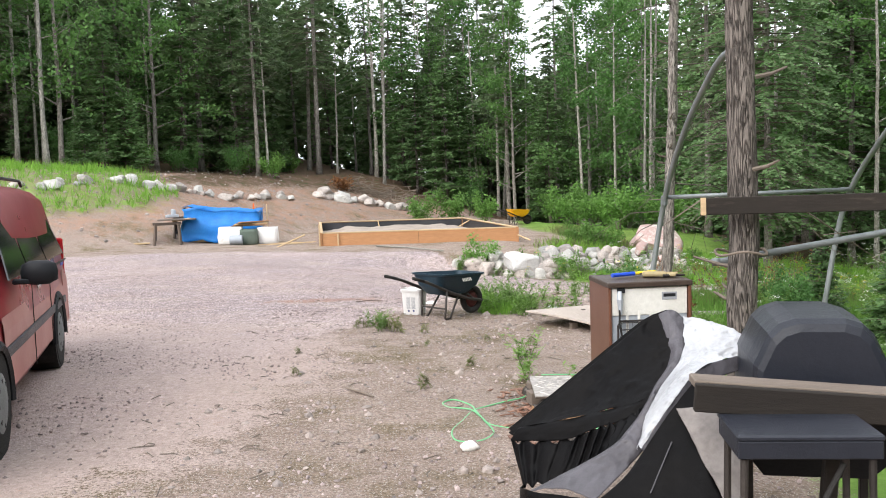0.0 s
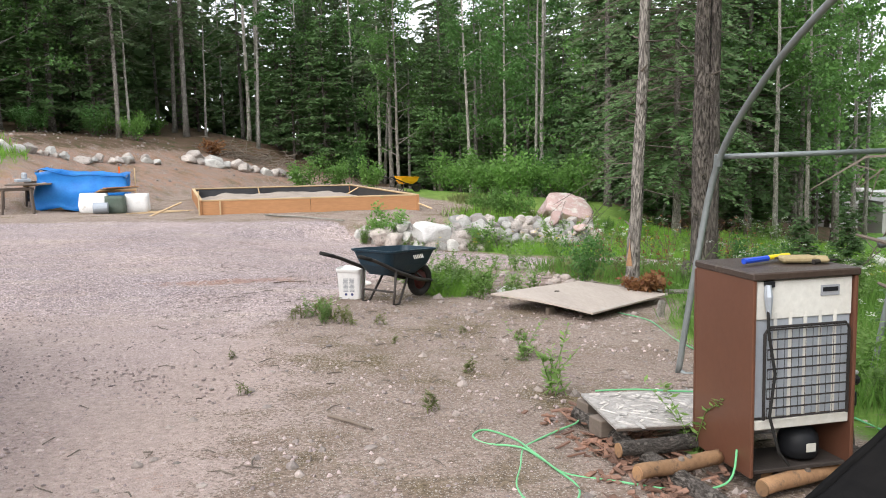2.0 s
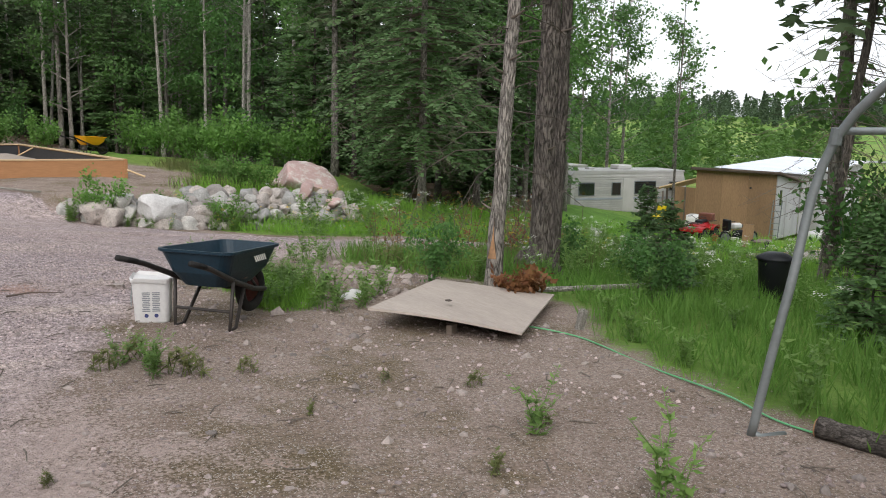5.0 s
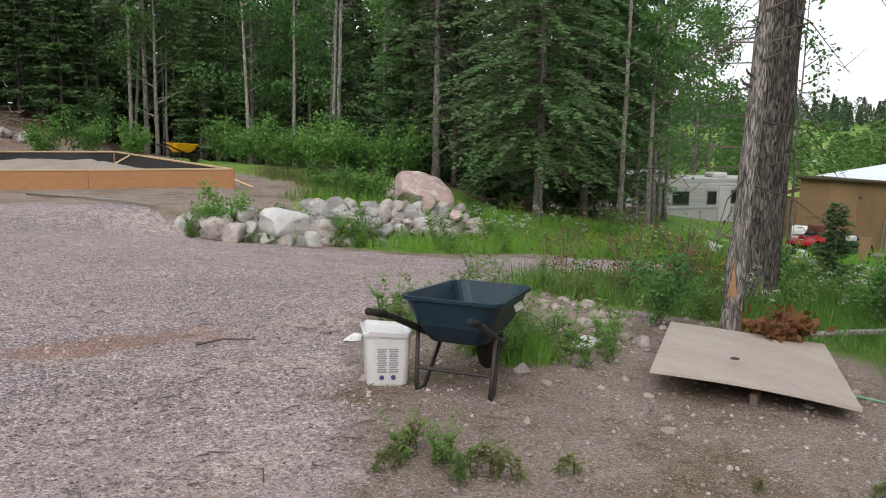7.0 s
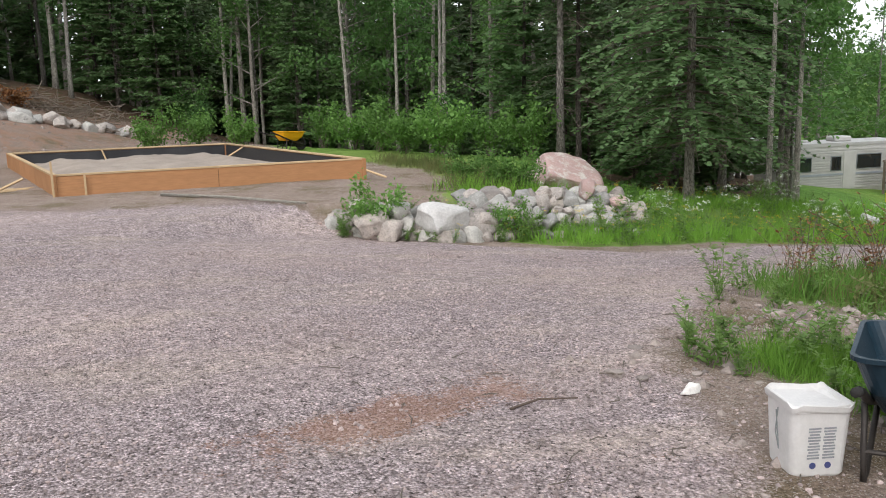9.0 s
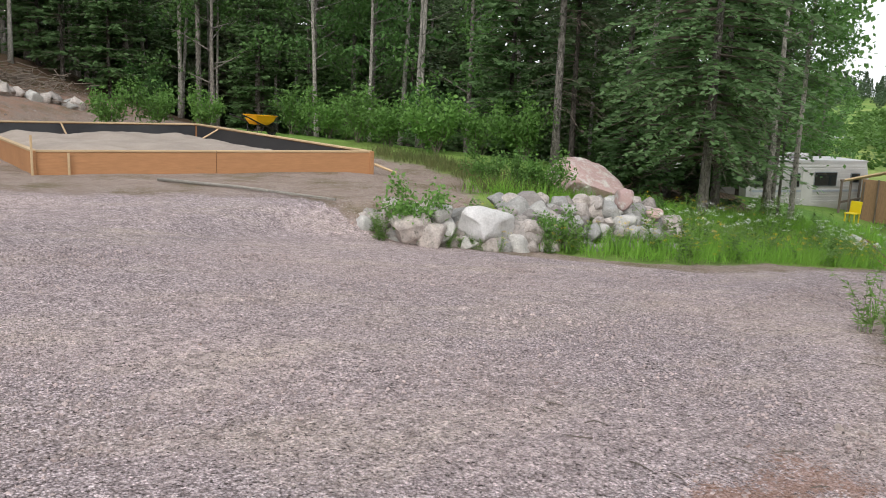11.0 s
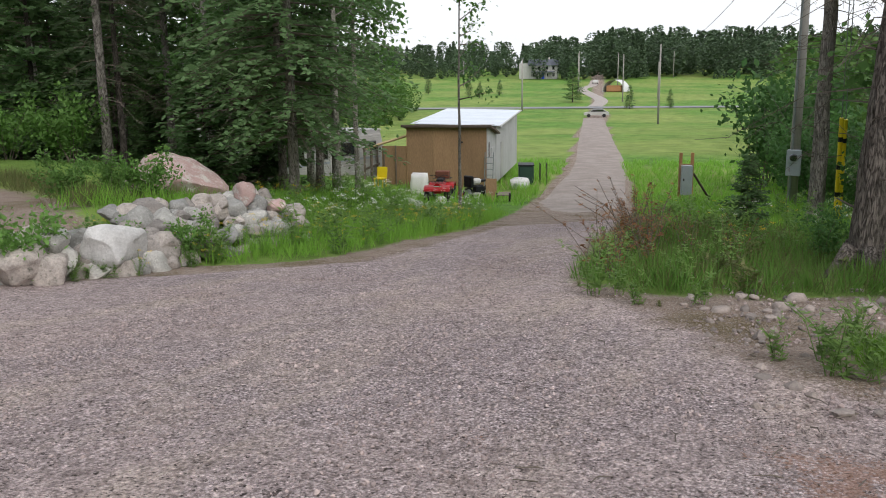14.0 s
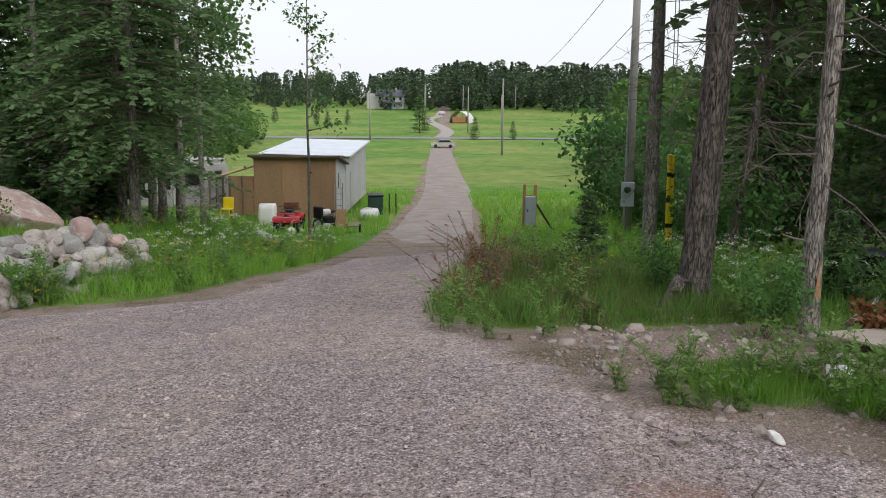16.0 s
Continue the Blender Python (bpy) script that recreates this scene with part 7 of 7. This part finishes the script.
def blades(count, spot, lo, hi, w=.012, lean=.35, mat=BLADE, name="grass", label="tall green grass", per=7):
    P = []
    while sum(len(p) for p in P) < count:
        x, y = spot(4000)
        keep = masks(x, y)["grass"] > gr_.uniform(.35, .75, len(x))
        P.append(np.column_stack([x, y])[keep])
    P = np.concatenate(P)[:count]
    P = np.repeat(P, per, 0) + gr_.normal(0, .035, (count * per, 2))
    n = len(P)
    B = np.column_stack([P, lie(P[:, 0], P[:, 1]) - .02])
    tall = .55 + .9 * np.array([noise.noise(Vector((x * .8, y * .8, 3))) * .5 + .5 for x, y in P])
    D = unit(np.column_stack([gr_.normal(0, lean, (n, 2)), np.ones(n)]))
    S = unit(np.cross(D, gr_.normal(0, 1, (n, 3))))
    return tagged(new(name, data(name, diamonds(B, D, S, gr_.uniform(lo, hi, n) * tall, w * gr_.uniform(.6, 1.4, n)), mat)), label, "grass", kind="stuff")


def inside(x0, x1, y0, y1):
    return lambda n: (gr_.uniform(x0, x1, n), gr_.uniform(y0, y1, n))


def slope_spot(s0, s1, n0, n1):
    def f(n):
        s_, m_ = gr_.uniform(s0, s1, n), gr_.uniform(n0, n1, n)
        return back(s_, m_)
    return f


blades(4600, inside(2.2, 9, 5, 16.5), .12, .36, .011, mat=BLADE_MEADOW, name="meadow_grass", label="lush green grass beside the yard")
blades(4200, slope_spot(8.8, 27, 1.9, 7.5), .12, .42, .011, name="bank_grass", label="green grass and weeds on the bank")
blades(3000, slope_spot(14, 34, -9, -1.2), .14, .42, .016, name="verge_grass", label="tall green grass on the verge")
blades(2400, slope_spot(32, 62, -14, 9), .25, .6, .035, name="field_grass", label="tall grass in a field")
blades(1800, inside(-30, -8, 24, 38), .2, .5, .025, name="slope_grass", label="green grass on the slope")
blades(700, inside(-1.6, 2.4, 8.8, 14.6), .05, .24, .006, name="yard_grass", label="patchy grass in bare dirt")
blades(1500, slope_spot(8, 20, -3, -.4), .1, .35, .009, mat=BLADE_DRY, name="verge_dry_grass", label="dry grass along the drive's edge")
blades(900, slope_spot(8, 15, 7, 14), .15, .4, .012, mat=BLADE_DRY, name="dry_grass", label="sparse dry grass behind the wall")


def weed(seed, h, n, size, mat, name, label, flower=None, heads=0):
    """One leafy stem, maybe with flower heads."""
    rng = np.random.default_rng(seed)
    w = thing(name, pose(0, 0, 0), label, "weed", name + "s")
    stems, tops, pp_, dd_, uu_ = [], [], [], [], []
    for i in range(7 if n > 50 else 4):
        k = rng.uniform(.55, 1)
        e = np.array([rng.normal(0, .28) * h, rng.normal(0, .28) * h, h * k])
        m_ = e * .5 + np.array([0, 0, .1 * h]) + rng.normal(0, .02, 3)
        o = np.array([rng.normal(0, .05), rng.normal(0, .05), -.02])
        stems.append(tube([o, m_, e], [.004, .003, .0015], 4, False))
        tops.append(e)
        u = rng.uniform(.1, 1, max(8, n // 4))
        pp_.append(np.where(u[:, None] < .5, o + (m_ - o) * 2 * u[:, None], m_ + (e - m_) * (2 * u[:, None] - 1)))
        uu_.append(u)
    P, u = np.concatenate(pp_), np.concatenate(uu_)
    a = rng.uniform(0, 2 * np.pi, len(P))
    D = unit(np.column_stack([np.cos(a), np.sin(a), rng.uniform(-.3, .7, len(P))]))
    S = unit(np.cross(D, np.array([0, 0, 1.0]) + rng.normal(0, .3, (len(P), 3))))
    L = size * rng.uniform(.5, 1.2, len(P)) * (1.1 - .5 * u)
    tagged(part("stem", joined(*stems), TWIG if mat is LEAF_RED else mat, w), kind="stuff")
    part("foliage", diamonds(P, D, S, L, L * .36), mat, w)
    if flower:
        pp = []
        for _ in range(heads):
            c = tops[_ % len(tops)] + rng.normal(0, .05, 3) * [1, 1, .5]
            k = 26
            a = rng.uniform(0, 2 * np.pi, k)
            r = np.sqrt(rng.uniform(0, 1, k)) * .045
            p = c + np.column_stack([r * np.cos(a), r * np.sin(a), .012 * rng.normal(0, 1, k)])
            pp.append(diamonds(p, unit(np.column_stack([np.cos(a), np.sin(a), .2 + 0 * a])), unit(np.column_stack([-np.sin(a), np.cos(a), 0 * a])), np.full(k, .022), np.full(k, .018)))
        tagged(part("blossom", joined(*pp), flower, w), kind="stuff")
    return w


WEED_TALL = weed(1, .75, 130, .11, LEAF_WEED, "weed", "tall leafy green weed on bare dirt")
WEED_MID = weed(2, .42, 110, .085, LEAF_WEED, "weed", "leafy green weed on bare dirt")
WEED_GREY = weed(3, .2, 60, .07, BLADE_DRY, "weed", "thin greyish weed on bare dirt")
LACE = weed(4, .75, 40, .10, LEAF_WEED, "wild_carrot", "wild carrot with flat white flower heads", PETAL_WHITE, 5)
GOLD = weed(5, .6, 60, .08, LEAF_WEED, "goldenrod", "yellow-flowered weed among green grass", PETAL_YELLOW, 6)
RUST = weed(6, .7, 80, .07, LEAF_RED, "rusty_weed", "rusty red dried weed by the drive")

sets = [
    (WEED_MID, [(1.35, 11.75), (1.1, 11.6), (1.5, 12.0), (1.7, 12.2), (1.9, 12.4), (1.3, 12.1), (.62, 11.95), (.8, 12.1), (1.0, 11.85), (.7, 12.3), (1.15, 12.2), (.95, 12.45), (.5, 12.15), (1.3, 12.5), (.35, 13.0), (.6, 13.75), (1.0, 13.3), (.3, 13.4), (.95, 12.6), (.7, 12.9), (1.1, 12.95), (.5, 12.4), (.75, 8.35), (.74, 7.4), (1.6, 13.4), (2.2, 14.6), (2.0, 15.1), (.75, 13.5), (.4, 13.2)], .6, 1.0),
    (WEED_TALL, [(.75, 12.0), (1.0, 12.3), (.9, 12.9), (1.2, 12.7), (2.6, 15.4), (3.0, 15.0), (2.4, 15.6), (1.05, 6.02), (4.3, 16.0)], .6, .95),
    (WEED_GREY, [(-.16, 9.1), (-1.55, 8.65), (-1.35, 7.6), (.8, 8.4), (.2, 8.0), (-.3, 10.0), (.5, 9.6), (.9, 9.3), (-.2, 7.2), (2.0, 14.9), (2.9, 16.0), (3.4, 16.2)], .35, .8),
]
sets += [(WEED_MID, [(-.9, 10.42), (-.72, 10.25), (-.8, 10.1)], .45, .6), (WEED_GREY, [(-.62, 10.2), (-.75, 10.35), (-.95, 10.3), (-.55, 10.05), (-.85, 10.5)], .7, 1.1), (WEED_TALL, [(-.78, 10.3)], .35, .45)]
for kind, places, lo, hi in sets:
    for x, y in places:
        plant(kind, x + wr.gauss(0, .03), y + wr.gauss(0, .03), wr.uniform(lo, hi))


def scatter(kind, count, s0, s1, n0, n1, lo=.7, hi=1.2, test=None):
    made = 0
    for _ in range(count * 12):
        s_, n_ = wr.uniform(s0, s1), wr.uniform(n0, n1)
        x, y = back(s_, n_)
        if float(masks(np.array([x]), np.array([y]))["grass"][0]) > .5:
            plant(kind, x, y, wr.uniform(lo, hi))
            made += 1
            if made == count:
                return


for i in range(46):
    x, y = wall_line(wr.random())
    plant(wr.choice((WEED_MID, WEED_TALL, WEED_MID, GOLD)), float(x) + wr.gauss(0, .1), float(y) - .22 + wr.choice((0, 0, .3, 1.2)) + wr.gauss(0, .06), wr.uniform(.5, .95))
scatter(WEED_TALL, 28, 9, 22, 2.6, 7.5, .7, 1.3)
scatter(LACE, 34, 12.5, 22, 2.5, 6, .8, 1.3)
scatter(GOLD, 46, 9.5, 20, 2.3, 6.5, .4, 1.0)
scatter(WEED_TALL, 22, 8.5, 22, -8, -1.2, .6, 1.2)
for x, y in ((6.2, 16.2), (6.5, 16.4), (5.9, 16.0), (6.8, 16.6), (5.4, 16.2), (4.6, 16.1), (7.2, 16.7), (4.2, 16.2), (4.8, 15.8), (3.6, 15.8), (5.2, 15.9), (3.9, 15.9)):
    plant(RUST, x, y, wr.uniform(1.0, 1.5))
scatter(LACE, 16, 9, 16, -5, -1.6, .7, 1.1)
scatter(RUST, 14, 9.5, 15, -2.0, -.6, .4, .9)
scatter(WEED_GREY, 24, 8, 18, -2.6, -.5, .8, 2.0)
scatter(WEED_MID, 28, 8.5, 24, -6, -.8, .8, 1.6)
scatter(WEED_MID, 28, 9, 24, 2.0, 6, .8, 1.6)
scatter(GOLD, 10, 9, 22, -6, -1.6, .5, 1.0)
scatter(WEED_TALL, 18, 5.5, 12, -9, -2, .5, 1.0)
scatter(WEED_MID, 26, 5, 12, -9, -2, .7, 1.3)
scatter(LACE, 14, 6, 12, -9, -2.5, .6, 1.0)
for x, y, k in ((1.0, 22.0, .7), (3.1, 21.5, .5), (2.2, 21.9, .5), (4.2, 24.2, .6), (4.6, 23.9, .65), (3.9, 24.9, .6), (6.9, 23.5, .3)):
    plant(BUSH, x, y, k)
for x, y in ((6.0, 34), (7.2, 33.2), (8.2, 32.5), (5.8, 35.8), (5.6, 38), (5.2, 40.5), (8.8, 31), (6.6, 32.2), (.5, 40.5), (-1, 40), (2, 40.2)):
    plant(BUSH, x, y, wr.uniform(.9, 1.3))
for x, y, k in ((5.0, 12.0, .35), (4.6, 11.4, .35), (5.3, 13.9, .35), (38.5, 19.3, 2.6), (41, 18.5, 3.0), (43, 19.5, 2.4), (30, 16.0, 1.6), (32, 17.0, 1.5), (34.5, 17.6, 1.7), (37, 16.5, 2.0), (40, 17.5, 1.8), (27, 15.0, 1.2), (2.7, 12.75, .35), (12, 13.4, .9), (20, 14.5, 1.0), (10, 12.8, .9)):
    plant(BUSH_DARK, x, y, k)

# ---- loose stones, chips, sticks ----
def chips_on(count, spot, lo, hi, name, label, mask, mat):
    tmpl = [rock(300 + i, 1, .25, .65) for i in range(6)]
    V, F, k = [], [], 0
    done_ = 0
    while done_ < count:
        x, y = spot(3000)
        keep = mask(x, y) > gr_.uniform(0, 1, len(x))
        for px, py in zip(x[keep], y[keep]):
            v, f = tmpl[done_ % 6]
            a, q = gr_.uniform(0, 6.28), lo + (hi - lo) * gr_.uniform(0, 1) ** 2.5
            c, s_ = math.cos(a), math.sin(a)
            V.append((v * q) @ np.array([[c, s_, 0], [-s_, c, 0], [0, 0, 1]]) + [px, py, 0])
            F.append(np.array(f) + k)
            k += len(v)
            done_ += 1
            if done_ == count:
                break
    V = np.concatenate(V)
    n0 = len(tmpl[0][0])
    c = V.reshape(-1, n0, 3).mean(1)
    V[:, 2] += np.repeat(lie(c[:, 0], c[:, 1]), n0)
    return tagged(new(name, data(name, (V, np.concatenate(F)), mat)), label, "gravel", kind="stuff")


def gravelly(x, y):
    m_ = masks(x, y)
    return m_["gravel"] * .9


def dirty(x, y):
    m_ = masks(x, y)
    return (1 - m_["gravel"]) * (1 - m_["grass"]) * .6


chips_on(40000, inside(-7, 5, 6, 20), .009, .042, "gravel_chips", "loose pinkish gravel chips on the drive", gravelly, CHIP)
chips_on(8000, inside(-4, 3, 3, 14.5), .008, .05, "dirt_pebbles", "small stones scattered on bare dirt", dirty, CHIP)
chips_on(260, inside(-2, 2.6, 4, 14.5), .05, .12, "loose_stones", "fist-sized stones scattered on bare dirt", dirty, STONE_DULL)
chips_on(240, slope_spot(4.6, 9.5, -3.6, -.8), .04, .17, "edge_stones", "grey stones along the edge of the drive", lambda x, y: x * 0 + .8, STONE_DULL)
chips_on(700, inside(-15, 3, 27, 50), .05, .26, "slope_stones", "stones scattered over the bare slope", lambda x, y: (far_from(HILL_FOOT, x, y) > 0) * .8, STONE_DULL)
solid("white_stone", (rock(240, 3)[0] * [.22, .1, .09], rock(240, 3)[1]), surface("chalky_stone", (.7, .69, .67), (.6, .59, .57)), on(-.21, 12.79, .03, 20), "pale whitish stone on the edge of gravel", "stone", smooth=True)
solid("white_stone", (rock(241, 2)[0] * [.16, .1, .1], rock(241, 2)[1]), surface("chalky_pebble", (.7, .69, .66), (.6, .59, .56)), on(.12, 5.34, .02, 20), "small whitish stone beside a hose", "stone", smooth=True)
for i in range(22):
    x, y = wr.uniform(1.9, 2.9), wr.uniform(12.1, 14.8)
    k = wr.uniform(.08, .22)
    solid("verge_stone", (rock(260 + i, 2, .2, .6)[0] * k, rock(260 + i, 2, .2, .6)[1]), STONE_DULL, on(x, y, .02 * k, wr.uniform(0, 360)), "flat grey fieldstone half sunk in rubble", "stone", "stones along the verge", smooth=True)
solid("plastic_scrap", thick(sheet(12, 12, lambda u, v: crumple((.2 * (u - .5), .16 * (v - .5), .06 * math.sin(3 * u) * math.sin(4 * v) + .03), .05, 7)), .003), WHITE_PLASTIC, on(1.52, 12.25), "crumpled white plastic bag in weeds", "plastic bag", smooth=True)
tw = []
for _ in range(260):
    x, y = wr.uniform(-2.4, 2.6), wr.uniform(4, 15)
    z = float(lie(x, y)) + .008
    a, L = wr.uniform(0, 6.28), wr.uniform(.05, .18)
    d = np.array([math.cos(a), math.sin(a), 0]) * L
    tw.append(tube([np.array([x, y, z]) - d / 2, np.array([x + wr.gauss(0, .02), y + wr.gauss(0, .02), z + .01]), np.array([x, y, z]) + d / 2], [.004, .004, .002], 4, False))
solid("fallen_twigs", joined(*tw), TWIG, pose(0, 0, 0), "small dry twigs strewn over the dirt", "twigs", kind="stuff")
solid("stick", tube([(-.14, .12, .03), (-.02, 0, .025), (.1, -.16, .02)], [.012, .011, .007], 7), WOOD_OLD, on(-.69, 6.85), "short pale stick lying on dirt", "stick")
solid("stick", tube([(-.2, 0, .02), (0, .04, .03), (.22, -.02, .02)], [.008, .007, .004], 7), WOOD_DARK, on(-1.15, 12.9), "short dark stick lying on gravel", "stick")
solid("fallen_pole", tube([(0, 0, .06), (1.4, -.5, .09)], [.03, .025], 8), BARK_PALE, on(3.4, 12.0, .0), "pale stripped pole lying in weeds", "pole")
